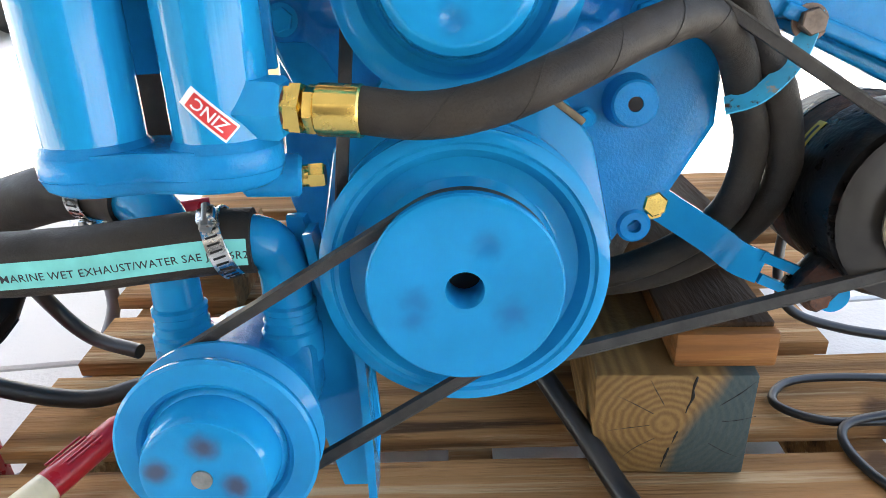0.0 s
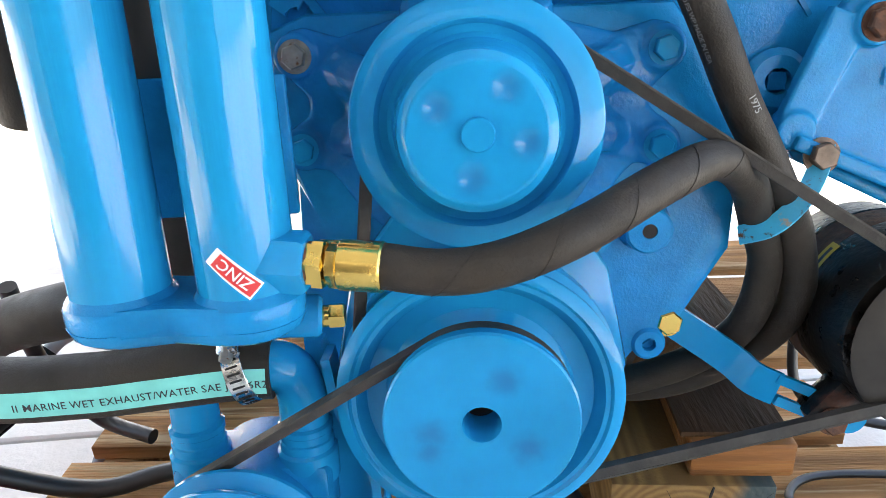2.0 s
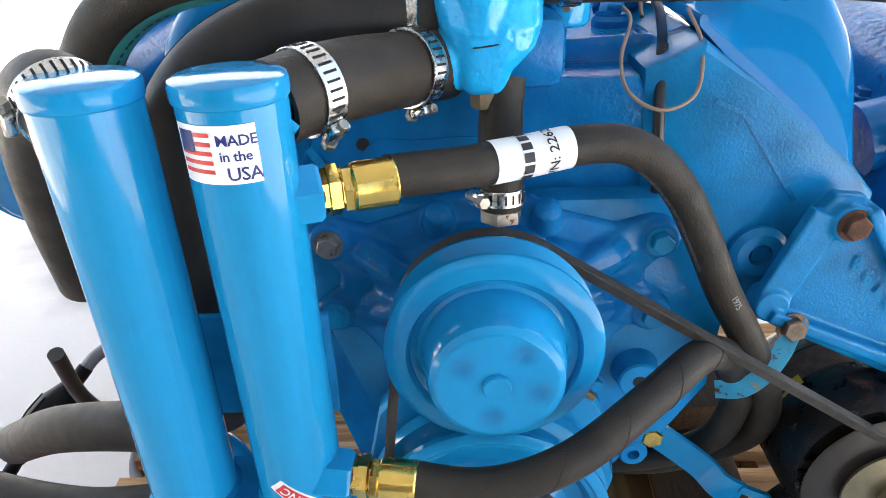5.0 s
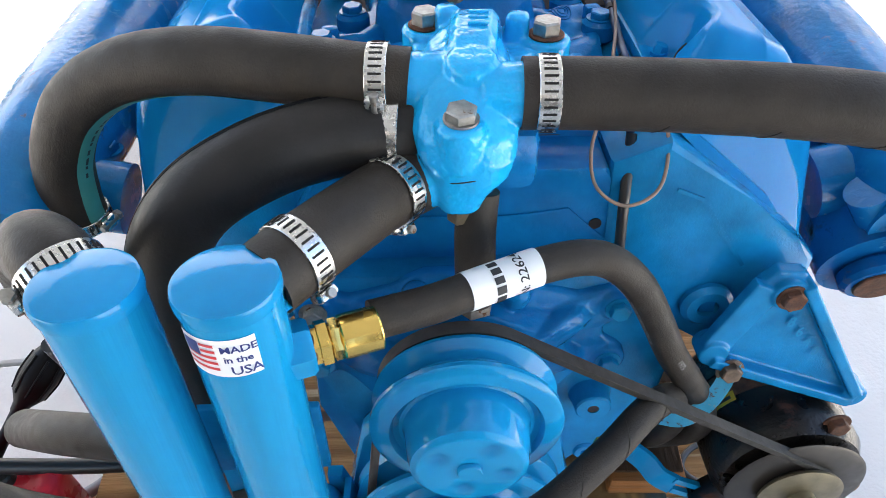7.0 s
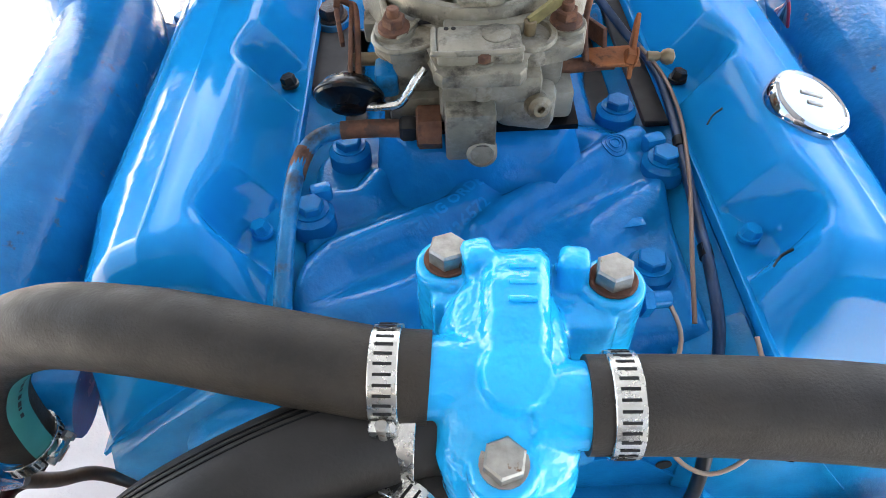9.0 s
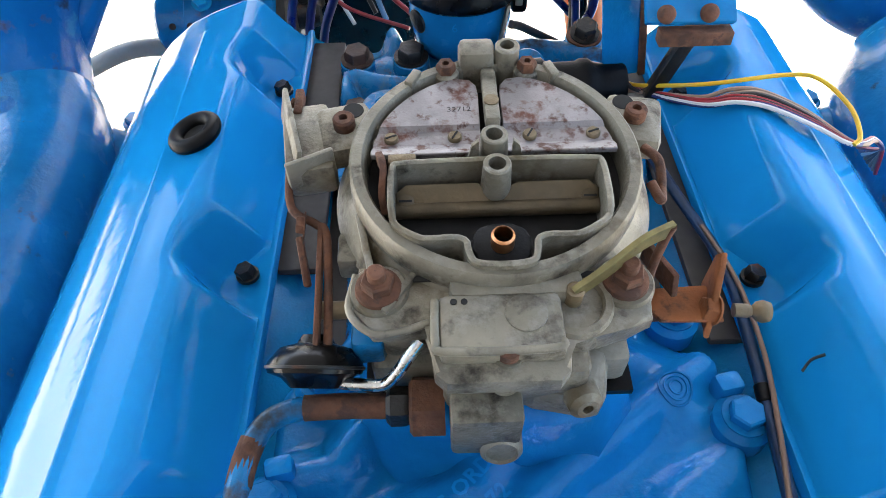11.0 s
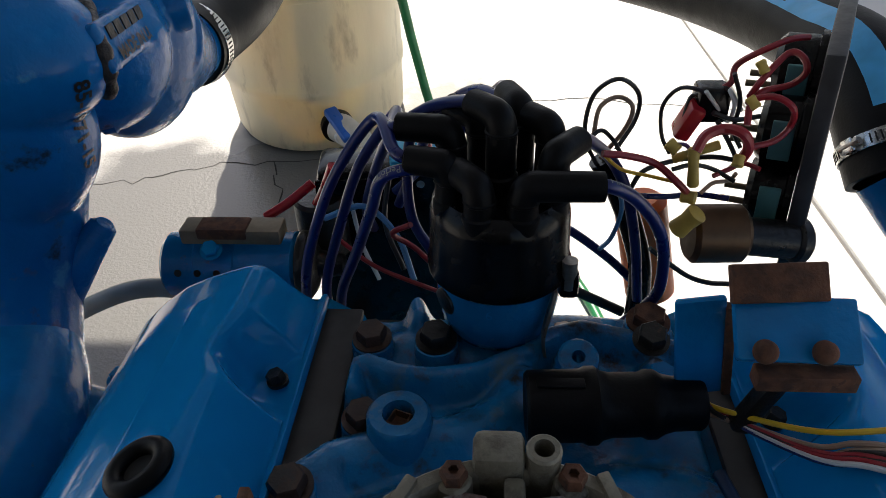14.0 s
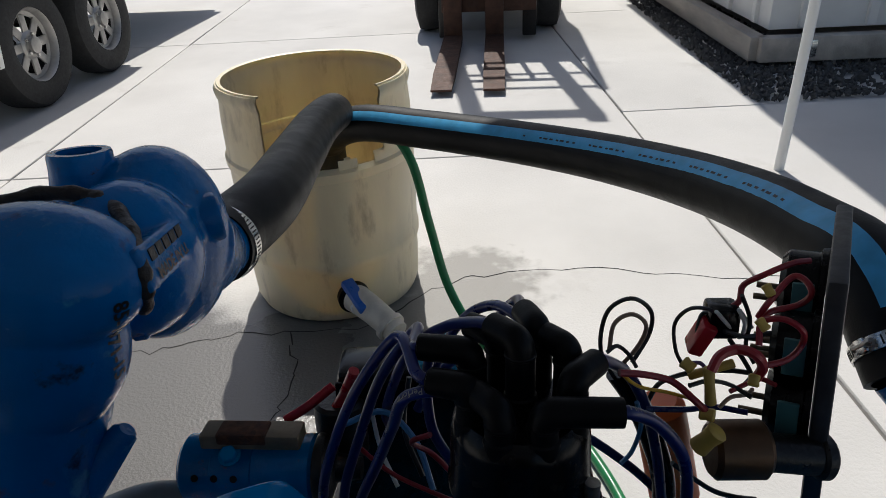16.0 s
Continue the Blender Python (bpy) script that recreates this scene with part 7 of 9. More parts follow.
bm = plate(B(), [(-0.0425, 0.000), (-0.0425, 0.009), (-0.038, 0.0125), (-0.008, 0.0125), (-0.006, 0.0105), (0.006, 0.0105), (0.008, 0.0125), (0.038, 0.0125), (0.0425, 0.009), (0.0425, 0.000)],
           Matrix.Translation((0, -0.0165, -0.0075)) @ Matrix.Rotation(radians(38), 4, "X"), 0.0022, 0.0005)
CHOKE = mat("brown_stained_brass_alloy", (0.085, 0.062, 0.034), 0.45, 0.5, var=0.35, scale=60, bump=0.2, bscale=500)
ch = cpart("choke_plate", bm, CHOKE, "brown-stained choke plate")
cpart("choke_shaft", tube(B(), [(-0.047, -0.0155, -0.0060), (0, -0.0155, -0.0060), (0.047, -0.0155, -0.0060)], 0.0036, 16), CHOKE, parent=ch)
for s in (-1, 1):
    cpart("screw", lathe(B(), (s * 0.0385, -0.0130, -0.0030), (0, -0.5, 0.85), [(0.0036, 0), (0.0036, 0.001), (0.002, 0.0018), (0, 0.002)], 20), CHOKE, parent=ch)
    cpart("screw_slot", box(B(), (s * 0.0385, -0.0141, -0.0011), (0.0055, 0.0009, 0.0007), pose(0, 0, 0, 30, 0, 0)), RECESS_SHADE, parent=ch)
pod = cpart("filter_plug", plate(B(), [(x, y) for x, y in rounded(0.0225, 0.0190, 0.0070, 6)], pose(-0.0008, -0.0415, -0.010), 0.0150, 0.0012), RUBBER_DARK, "black grainy insert")
cpart("brass_tube", ring(B(), (-0.0008, -0.0420, 0.0045), UP, 0.0046, 0.0036, 0.0075, 28), mat("copper", (0.50, 0.22, 0.10), 0.35, 1.0, var=0.3, scale=200), parent=pod)
# choke lever inside the ring, left
cpart("choke_lever", sweep(B(), spline([(-0.0490, 0.004, 0.006), (-0.0470, -0.004, 0.0085), (-0.0480, -0.012, 0.002), (-0.0470, -0.018, -0.004)], 5), [(-0.0014, -0.0028), (0.0014, -0.0028), (0.0014, 0.0028), (-0.0014, 0.0028)]), RUSTY)
cpart("choke_arm", box(B(), (-0.0395, 0.0030, 0.0045), (0.012, 0.0055, 0.004), bev=0.001), ALLOY_TAN)
# front cover of the bowl
front = [(-0.058, -0.040), (-0.060, -0.060), (-0.052, -0.070), (-0.041, -0.070), (-0.030, -0.066), (-0.0285, -0.088), (-0.024, -0.0925), (0.018, -0.0925), (0.022, -0.088), (0.023, -0.076), (0.036, -0.0745), (0.046, -0.072), (0.056, -0.068), (0.0575, -0.056), (0.052, -0.044), (0.02, -0.040), (-0.02, -0.040)]
cpart("bowl_cover", plate(B(), front, pose(0, 0, -0.020), 0.010, 0.002))
cpart("front_step", box(B(), (-0.003, -0.0715, -0.0085), (0.047, 0.026, 0.012), bev=0.003))
cpart("front_step", box(B(), (0.004, -0.0540, -0.0075), (0.052, 0.012, 0.010), bev=0.003))
for x in (-0.0205, -0.0165):
    cpart("vent_hole", rod(B(), (x, -0.0625, -0.0030), (x, -0.0625, -0.0021), 0.0013), RECESS_SHADE)
for s, x in ((-1, -0.0495), (1, 0.0475)):
    cpart("stud_boss", lathe(B(), (x, -0.0520, -0.022), UP, [(0.0125, 0), (0.0120, 0.012), (0.0110, 0.0135), (0, 0.0135)], 28))
    nt = cpart("flange_nut", hexagon(lathe(B(), (x, -0.0520, -0.0085), UP, [(0, 0), (0.0094, 0), (0.0090, 0.002), (0.007, 0.003), (0, 0.003)], 28), (x, -0.0520, -0.0060), UP, 0.0066, 0.0060), RUSTY, "rusty flange nut")
    cpart("stud", rod(B(), (x, -0.0520, -0.001), (x, -0.0520, 0.0050), 0.0036, bev=0.0008), RUSTY, parent=nt)
bm = lathe(B(), (-0.001, -0.0815, -0.034), UP, [(0.0062, 0), (0.0066, 0.020), (0.0055, 0.0255), (0, 0.0255)], 28)
cpart("screw_boss", bm)
cpart("screw", lathe(B(), (-0.001, -0.0815, -0.0085), UP, [(0.0046, 0), (0.0046, 0.0045), (0.0036, 0.0055), (0.0016, 0.0055), (0.0016, 0.003), (0, 0.003)], 24), RUSTY, "rusty socket screw")
cpart("bowl_front", box(B(), (0.0035, -0.0730, -0.036), (0.058, 0.026, 0.034), bev=0.005))
bm = box(B(), (0.025, -0.0760, -0.046), (0.034, 0.026, 0.022), pose(0, 0, 0, 0, 0, -12), bev=0.006)
cpart("bowl_corner", bm)
cpart("idle_boss", lathe(B(), (0.030, -0.0880, -0.038), (0.2, -1, 0.35), [(0.008, -0.006), (0.007, 0.004), (0.0045, 0.006), (0.0022, 0.006), (0.0022, 0.002), (0, 0.002)], 24))
# fuel inlet, nut and line
cpart("fuel_inlet", box(B(), (-0.0085, -0.0835, -0.0520), (0.0290, 0.030, 0.036), bev=0.0025))
cpart("inlet_plug", lathe(B(), (-0.0020, -0.0970, -0.0640), (0, -1, 0.3), [(0.0095, -0.004), (0.0090, 0.003), (0.0070, 0.0045), (0.0065, 0.003), (0, 0.003)], 28))
ft = cpart("inlet_nut", lathe(B(), (-0.0250, -0.0800, -0.0590), (-1, 0, 0), [(0, 0), (0.0135, 0), (0.0135, 0.0135), (0.0115, 0.015), (0, 0.015)], 6, 0.5), RUSTY, "rusty fuel inlet nut")
cpart("line_nut", lathe(B(), (-0.0400, -0.0800, -0.0590), (-1, 0, 0), [(0, 0), (0.0078, 0), (0.0085, 0.002), (0.0085, 0.008), (0.0065, 0.010), (0, 0.010)], 6, 0.2), BLACK_PAINT, parent=ft)
# choke pull-off pod and its hose
pod = cpart("vacuum_pod", lathe(B(), (-0.0790, -0.0760, -0.046), (0.05, 0.92, 0.42), [(0, 0), (0.010, 0), (0.014, 0.004), (0.0195, 0.006), (0.0205, 0.0085), (0.0195, 0.011), (0.0150, 0.0165), (0.008, 0.0185), (0.006, 0.022), (0, 0.022)], 40), PLASTIC_BLACK, "black vacuum pod with a bright crimped rim")
cpart("pod_rim", lathe(B(), (-0.0786, -0.0682, -0.0424), (0.05, 0.92, 0.42), [(0.0195, -0.0012), (0.0209, -0.0006), (0.0209, 0.0004), (0.0195, 0.0008)], 40), BLACK_PAINT, parent=pod)
cpart("vacuum_pipe", tube(B(), [(-0.0680, -0.0740, -0.046), (-0.0610, -0.0755, -0.045), (-0.0500, -0.0770, -0.0425), (-0.0445, -0.0750, -0.0375), (-0.0395, -0.0710, -0.0315), (-0.0335, -0.0660, -0.0255)], 0.0027, 14), STEEL, "bright bent vacuum pipe")
# linkages
cpart("choke_rod", tube(B(), [(-0.0900, 0.052, -0.004), (-0.0925, 0.046, -0.008), (-0.0920, 0.020, -0.014), (-0.0900, -0.002, -0.018), (-0.0790, -0.010, -0.020), (-0.0740, -0.016, -0.020), (-0.0725, -0.040, -0.026), (-0.0720, -0.072, -0.034)], 0.0019, 10), RUSTY, "rusty bent choke rod")
cpart("lever", box(B(), (-0.0765, -0.040, -0.026), (0.0025, 0.060, 0.006), pose(0, 0, 0, 10), bev=0.0008), RUSTY)
cpart("lever", box(B(), (-0.0885, 0.050, -0.006), (0.004, 0.016, 0.007), bev=0.001), RUSTY)
cpart("lever_foot", box(B(), (-0.076, -0.0735, -0.0335), (0.014, 0.005, 0.0025), bev=0.0006), RUSTY)
cpart("linkage_arm", box(B(), (-0.084, -0.026, -0.026), (0.003, 0.022, 0.008), pose(0, 0, 0, 30, 0, 10), bev=0.001), RUSTY)
cpart("pivot_screw", hexagon(B(), (-0.083, -0.012, -0.018), (-1, 0, 0.2), 0.0042, 0.004, 0.006), RUSTY)
cpart("side_shaft", rod(B(), (-0.078, -0.046, -0.034), (-0.048, -0.046, -0.034), 0.004), ALLOY_TAN)
cpart("side_block", box(B(), (-0.059, -0.022, -0.028), (0.020, 0.016, 0.014), bev=0.002))
cpart("side_block", box(B(), (-0.056, -0.052, -0.040), (0.014, 0.026, 0.018), bev=0.003), BLUE_FADED)
cpart("throttle_shaft", rod(B(), (0.050, -0.046, -0.046), (0.082, -0.046, -0.044), 0.0045), RUSTY)
ORANGE_RUST = mat("orange_rust", (0.230, 0.075, 0.022), 0.85, var=0.4, scale=60, bump=0.4, bscale=500, spots=[((0.085, 0.032, 0.014), 0.9)], spot_scale=45, spot_at=0.55)
cpart("throttle_bracket", plate(B(), [(0.0640, -0.0375), (0.0920, -0.0365), (0.0960, -0.0420), (0.0960, -0.0545), (0.0690, -0.0535), (0.0640, -0.0460)][::-1], pose(0, 0, -0.0420, 0, 0, 0), 0.003, 0.0008), ORANGE_RUST, "orange rusty throttle bracket")
cpart("throttle_plate", plate(B(), [(-0.0600, -0.0470), (-0.0545, -0.0380), (-0.0400, -0.0210), (-0.0345, -0.0180), (-0.0300, -0.0260), (-0.0310, -0.0480)], Matrix(((0.22, 0, 0.975, 0.1010), (0.975, 0, -0.22, 0), (0, 1, 0, 0), (0, 0, 0, 1))) @ Matrix.Translation((0, 0, 0)), 0.0028, 0.0008), ORANGE_RUST, "orange rusty upright plate with a slot")
cpart("throttle_lever", box(B(), (0.0715, -0.0300, -0.0330), (0.0030, 0.030, 0.012), pose(0, 0, 0, -20, 0, 12), bev=0.0008), RUSTY)
cpart("ball_stud", lathe(B(), (0.0995, -0.0515, -0.036), (1, -0.1, 0), [(0, 0), (0.0030, 0.0), (0.0030, 0.006), (0.0022, 0.0075), (0.0042, 0.0095), (0.0050, 0.012), (0.0042, 0.0150), (0, 0.0168)], 24), ALLOY_TAN, "stained ball stud")
cpart("bracket_nut", hexagon(B(), (0.0930, -0.0500, -0.0385), (-1, 0.1, 0.25), 0.0056, 0.0060, 0.0066), ORANGE_RUST)
cpart("pump_lever", sweep(B(), spline([(0.0255, -0.0605, -0.002), (0.038, -0.0545, 0.004), (0.052, -0.046, 0.009), (0.0645, -0.0395, 0.0085)], 5), [(-0.0012, -0.0035), (0.0012, -0.0035), (0.0012, 0.0035), (-0.0012, 0.0035)]), mat("yellow_zinc", (0.17, 0.145, 0.060), 0.4, 0.6, var=0.35, scale=90, spots=[((0.13, 0.055, 0.022), 0.8)], spot_scale=70, spot_at=0.60), "yellowish zinc-plated pump lever")
cpart("pump_well", lathe(B(), (0.0261, -0.0605, -0.020), UP, [(0.0165, 0), (0.0158, 0.0105), (0.0148, 0.0122), (0.0122, 0.0122), (0.0112, 0.0098), (0, 0.0094)], 36))
cpart("cover_disc", lathe(B(), (0.0065, -0.0680, -0.0030), UP, [(0.0082, 0), (0.0080, 0.0010), (0.0072, 0.0014), (0, 0.0014)], 32))
cpart("cover_lip", tube(B(), [(-0.0275, -0.0610, -0.0035), (-0.0278, -0.0780, -0.0035), (-0.0240, -0.0825, -0.0035), (0.0150, -0.0825, -0.0035), (0.0195, -0.0790, -0.0035)], 0.0017, 10, 6))
cpart("cover_lip", tube(B(), [(-0.0590, -0.0440, -0.0105), (-0.0610, -0.0600, -0.0105), (-0.0525, -0.0700, -0.0105), (-0.0410, -0.0700, -0.0105), (-0.0300, -0.0665, -0.0105)], 0.0016, 10, 6))
cpart("cover_rib", box(B(), (-0.0555, -0.0300, -0.0120), (0.0030, 0.030, 0.012), pose(0, 0, 0, 0, 0, 12), bev=0.001))
cpart("cover_rib", box(B(), (-0.0400, -0.0520, -0.0120), (0.0030, 0.026, 0.010), pose(0, 0, 0, 0, 0, -35), bev=0.001))
cpart("cover_slot", box(B(), (-0.0300, -0.0480, -0.0082), (0.012, 0.003, 0.0012), bev=0.0005), RECESS_SHADE)
cpart("cover_slot", box(B(), (0.0300, -0.0485, -0.0082), (0.012, 0.003, 0.0012), bev=0.0005), RECESS_SHADE)
cpart("pump_stem", rod(B(), (0.0262, -0.0590, -0.016), (0.0262, -0.0590, -0.001), 0.0036, bev=0.0008), ALLOY_TAN)
cpart("pump_rod", tube(B(), [(0.0640, -0.040, 0.0105), (0.0625, -0.041, 0.002), (0.0610, -0.044, -0.018), (0.0640, -0.048, -0.040)], 0.0019, 10), RUSTY)
cpart("right_rod", tube(B(), [(0.0670, 0.014, -0.004), (0.0710, 0.004, -0.002), (0.0715, -0.006, -0.008), (0.0690, -0.014, -0.006), (0.0660, -0.006, -0.004)], 0.0022, 10), RUSTY)
for pts in ([(-0.044, 0.6795, 0.8172), (-0.064, 0.6800, 0.8178), (-0.082, 0.6800, 0.8172)], [(-0.1035, 0.6690, 0.8120), (-0.1065, 0.6600, 0.8095), (-0.1080, 0.650, 0.8080)]):
    wire("bare_pipe", pts, 0.0056, RUSTY, "rusty bare stretch of the steel fuel line", "pipe", 16)
wire("fuel_line", [(-0.046, 0.6795, 0.8172), (-0.066, 0.6800, 0.8178), (-0.084, 0.6798, 0.8170), (-0.098, 0.6750, 0.8145), (-0.1060, 0.6610, 0.8100), (-0.1092, 0.6350, 0.8065), (-0.111, 0.600, 0.795), (-0.112, 0.570, 0.775), (-0.112, 0.548, 0.72)], 0.0052, BLUE_FADED, "steel fuel line with chipped blue paint", "pipe", 16)

from mathutils.bvhtree import BVHTree

# ---- exhaust manifolds, risers and hoses ----
def to_engine(p):
    return ENGINE.inverted() @ Vector(p)


A_, B_ = Vector((-0.2430, 1.0900, 0.9390)), Vector((-0.2560, 1.2020, 0.9300))
LONG, ALONG = (B_ - A_).length, (B_ - A_).normalized()
OUT = ALONG.cross(Vector((-0.25, 0.1, 0.96))).normalized()
RISE = OUT.cross(ALONG).normalized()
SEAM = mat("black_oily_seam", (0.016, 0.010, 0.007), 0.55, var=0.5, scale=60, bump=0.6, bscale=200)


def exhaust(side, dx, label, riser=True):
    th = thing("exhaust_manifold", label, "exhaust manifold", (side * 0.34 + dx, 0.8, 0.66), group="exhaust manifolds")
    X = lambda x: side * x + dx
    log = [(X(0.335), 0.535, 0.672), (X(0.337), 0.60, 0.690), (X(0.338), 0.72, 0.697), (X(0.338), 0.85, 0.703), (X(0.345), 0.98, 0.705), (X(0.372), 1.040, 0.722), (X(0.374), 1.075, 0.775), (X(0.358), 1.092, 0.840), (X(0.345), 1.096, 0.920)]
    if not riser:
        log = log[:5] + [(X(0.36), 1.03, 0.715), (X(0.40), 1.07, 0.71), (X(0.47), 1.09, 0.70)]
    part("log", tube(B(), log[:6] if riser else log, 0.052, 36, 8, scale=lambda t: 0.80 + 0.22 * min(1, t * 3)), BLUE_WORN, th)
    for k, y in enumerate((0.60, 0.74, 0.88, 1.01)):
        part("port", tube(B(), [(X(0.27), y, 0.665), (X(0.30), y, 0.672), (X(0.33), y, 0.685)], 0.030, 20), BLUE_WORN, th)
        part("port_bolt", hexagon(B(), (X(0.292), y + 0.035, 0.690), (0, 0, 1), 0.009, 0.008, 0.012), BLUE_WORN, th)
    part("end_boss", rod(B(), (X(0.335), 0.545, 0.672), (X(0.335), 0.528, 0.672), 0.030, bev=0.004), BLUE_WORN, th)
    part("hose_spigot", rod(B(), (X(0.31), 0.555, 0.665), (X(0.292), 0.556, 0.690), 0.0185), BLUE_WORN, th)
    if not riser:
        return th, None

    def bulb(bm, c, r, tip=0.0):
        bmesh.ops.create_uvsphere(bm, u_segments=36, v_segments=18, radius=1.0, matrix=Matrix.Translation(c) @ Matrix.Rotation(radians(tip), 4, "Y") @ Matrix.Diagonal((*r, 1)))

    outlet = Vector((X(0.305), 1.3180, 0.8580))
    bm = tube(B(), log[4:], 0.052, 36, 8, scale=lambda t: 1.0 + 0.12 * t)
    bulb(bm, (X(0.325), 1.086, 0.936), (0.0800, 0.0580, 0.0520))
    bulb(bm, (X(0.338), 1.086, 0.890), (0.0640, 0.0580, 0.0780))
    part("riser", fuse(bm, 0.0026, 8), BLUE_OLD, th, "dark blue upright riser with rust patches", sharp=80)
    bm = B()
    bulb(bm, (X(0.310), 1.228, 0.903), (0.0600, 0.0740, 0.0870), side * -4)
    bulb(bm, (X(0.302), 1.165, 0.915), (0.0560, 0.0600, 0.0640))
    tube(bm, [(X(0.305), 1.24, 0.895), (X(0.305), 1.28, 0.873), outlet], 0.058, 40, 6, scale=lambda t: 1.0 - 0.36 * t)
    rod(bm, outlet - Vector((0, 0.02, -0.004)), outlet + Vector((side * -0.002, 0.045, -0.001)), 0.0372, n=36)
    rod(bm, (X(0.352), 1.205, 0.930), (X(0.351), 1.209, 0.985), 0.0300, 0.0245, 36)
    rod(bm, (X(0.300), 1.200, 0.920), (X(0.2560), 1.2245, 0.9285), 0.0240, 0.0215, 36)
    loft(bm, [[A_ + ALONG * u + RISE * v - OUT * d for u, v in ((-0.010, -0.013), (LONG, -0.013), (LONG, 0.019), (-0.010, 0.019))] for d in (0.050, 0.0)])
    elbow = part("elbow", fuse(bm, 0.0024, 6), BLUE_OLD, th, "dark blue exhaust elbow casting", sharp=80)
    part("seam_gasket", tube(B(), [(X(0.385), 1.118, 0.972), (X(0.350), 1.142, 0.977), (X(0.318), 1.150, 0.974), (X(0.292), 1.142, 0.967), (X(0.265), 1.112, 0.957), (X(0.249), 1.087, 0.945), (X(0.2475), 1.084, 0.928), (X(0.258), 1.094, 0.908)], 0.0060, 14, 8, scale=lambda t: 0.85 + 0.25 * math.sin(t * 31) ** 2), SEAM, th, "black oily seam between riser and elbow")
    sp = part("spigot", lathe(B(), (X(0.351), 1.2088, 0.980), (0, 0.05, 1), [(0.0255, -0.010), (0.0250, 0.010), (0.0240, 0.0125), (0.0175, 0.0125), (0.0170, -0.006), (0, -0.006)], 40), BLUE_OLD, elbow)
    part("spigot_bore", rod(B(), (X(0.351), 1.2090, 0.9765), (X(0.351), 1.2092, 0.9790), 0.0172, n=36), RUSTY, sp, "rusty bore of the spigot")
    # a dark disc paints the shade of the boss's open bore
    part("boss_bore", lathe(B(), (X(0.2560), 1.2245, 0.9285), (side * -0.86, 0.50, 0.12), [(0.0128, 0.0022), (0.0125, 0.0030), (0, 0.0030)], 28), RECESS_SHADE, elbow, "painted dark disc for the open bore")
    part("boss_ring", lathe(B(), (X(0.2560), 1.2245, 0.9285), (side * -0.86, 0.50, 0.12), [(0.0220, -0.010), (0.0215, 0.004), (0.0200, 0.0062), (0.0135, 0.0062), (0.0125, -0.014), (0, -0.014)], 36), BLUE_OLD, elbow)
    part("lug", rod(B(), (X(0.345), 1.080, 0.745), (X(0.294), 1.096, 0.804), 0.019, 0.0105, bev=0.004), BLUE_OLD, th)
    part("lug", rod(B(), (X(0.300), 1.14, 0.868), (X(0.286), 1.145, 0.868), 0.012, bev=0.003), BLUE_OLD, th)
    return th, outlet


left_ex, out_l = exhaust(-1, 0.0, "old blue exhaust manifold and riser with rust patches")
skin = bmesh.new()
for ob in left_ex.children:
    if ob.name.split(".")[0] in ("log", "riser"):
        skin.from_mesh(ob.data)
skin.transform(Matrix.Translation(ORIGIN[left_ex.name]))
tree = BVHTree.FromBMesh(skin)
NP, NS = Vector((0.80, -0.60, 0.0)), Vector((0.60, 0.80, 0.0))


def on_riser(a, b):
    """The casting's skin beside the number's line, a metres down and b metres across."""
    o = Vector((-0.326, 1.090, 0.930 - a)) + NS * (0.016 + b)
    at, _n, _i, _d = tree.ray_cast(o + NP * 0.3, -NP)
    return (at or o) + NP * 0.0008


part("cast_lettering", lettering("85-1971-15", 0.0150, on_riser, 1.0, 0.0004), BLACK_PAINT, left_ex, "dark worn cast number")
skin.free()
pl = lambda a, b: A_ + ALONG * a + RISE * b
part("cast_lettering", lettering("MADE IN USA", 0.0118, lambda a, b: pl(0.006 + a, -0.0085 + b) + OUT * 0.0009, 1.0, 0.0004), BLACK_PAINT, left_ex, "dark worn cast lettering")
for k in range(6):
    part("cast_bar", loft(B(), [[pl(0.004 + 0.0135 * k + u, v) + OUT * d for u, v in ((0.0, 0.0055), (0.0105, 0.0055), (0.0105, 0.0140), (0.0, 0.0140))] for d in (-0.001, 0.0010)]), BLACK_PAINT, left_ex)
right_ex, _none = exhaust(1, 0.028, "old blue exhaust manifold beside the wiring", False)
part("end_casting", tube(B(), [(0.350, 0.548, 0.618), (0.350, 0.59, 0.632), (0.356, 0.66, 0.665), (0.362, 0.74, 0.69)], 0.050, 32, 6, scale=lambda t: 0.92 + 0.1 * t), BLUE_OLD, right_ex)
part("end_boss", rod(B(), (0.352, 0.552, 0.612), (0.352, 0.536, 0.606), 0.030, bev=0.004), BLUE_OLD, right_ex)
part("rusty_port", rod(B(), (0.352, 0.5365, 0.606), (0.352, 0.5335, 0.605), 0.021, bev=0.001), RUSTY, right_ex, "rusty open port")

LX = [out_l + Vector((0.0, 0.008, 0.0)), out_l + Vector((0.001, 0.05, -0.001)), Vector((-0.2919, 1.4778, 0.8613)), Vector((-0.3200, 1.7108, 0.8530)), to_engine((-0.343, 1.903, 0.635)), to_engine((-0.352, 2.06, 0.612)), to_engine((-0.375, 2.19, 0.570)), to_engine((-0.42, 2.29, 0.49)), to_engine((-0.44, 2.36, 0.38))]
lx = hose("exhaust_hose", LX, 0.0400, "thick black exhaust hose running into the barrel", RUBBER_WET, wall=0.006, n=36)
hose_clamp(out_l + Vector((0.001, 0.026, -0.002)), (0.08, 0.99, 0.04), 0.0406, (-0.45, 0, 0.9), 0.0135, label="wide steel clamp on an exhaust hose")
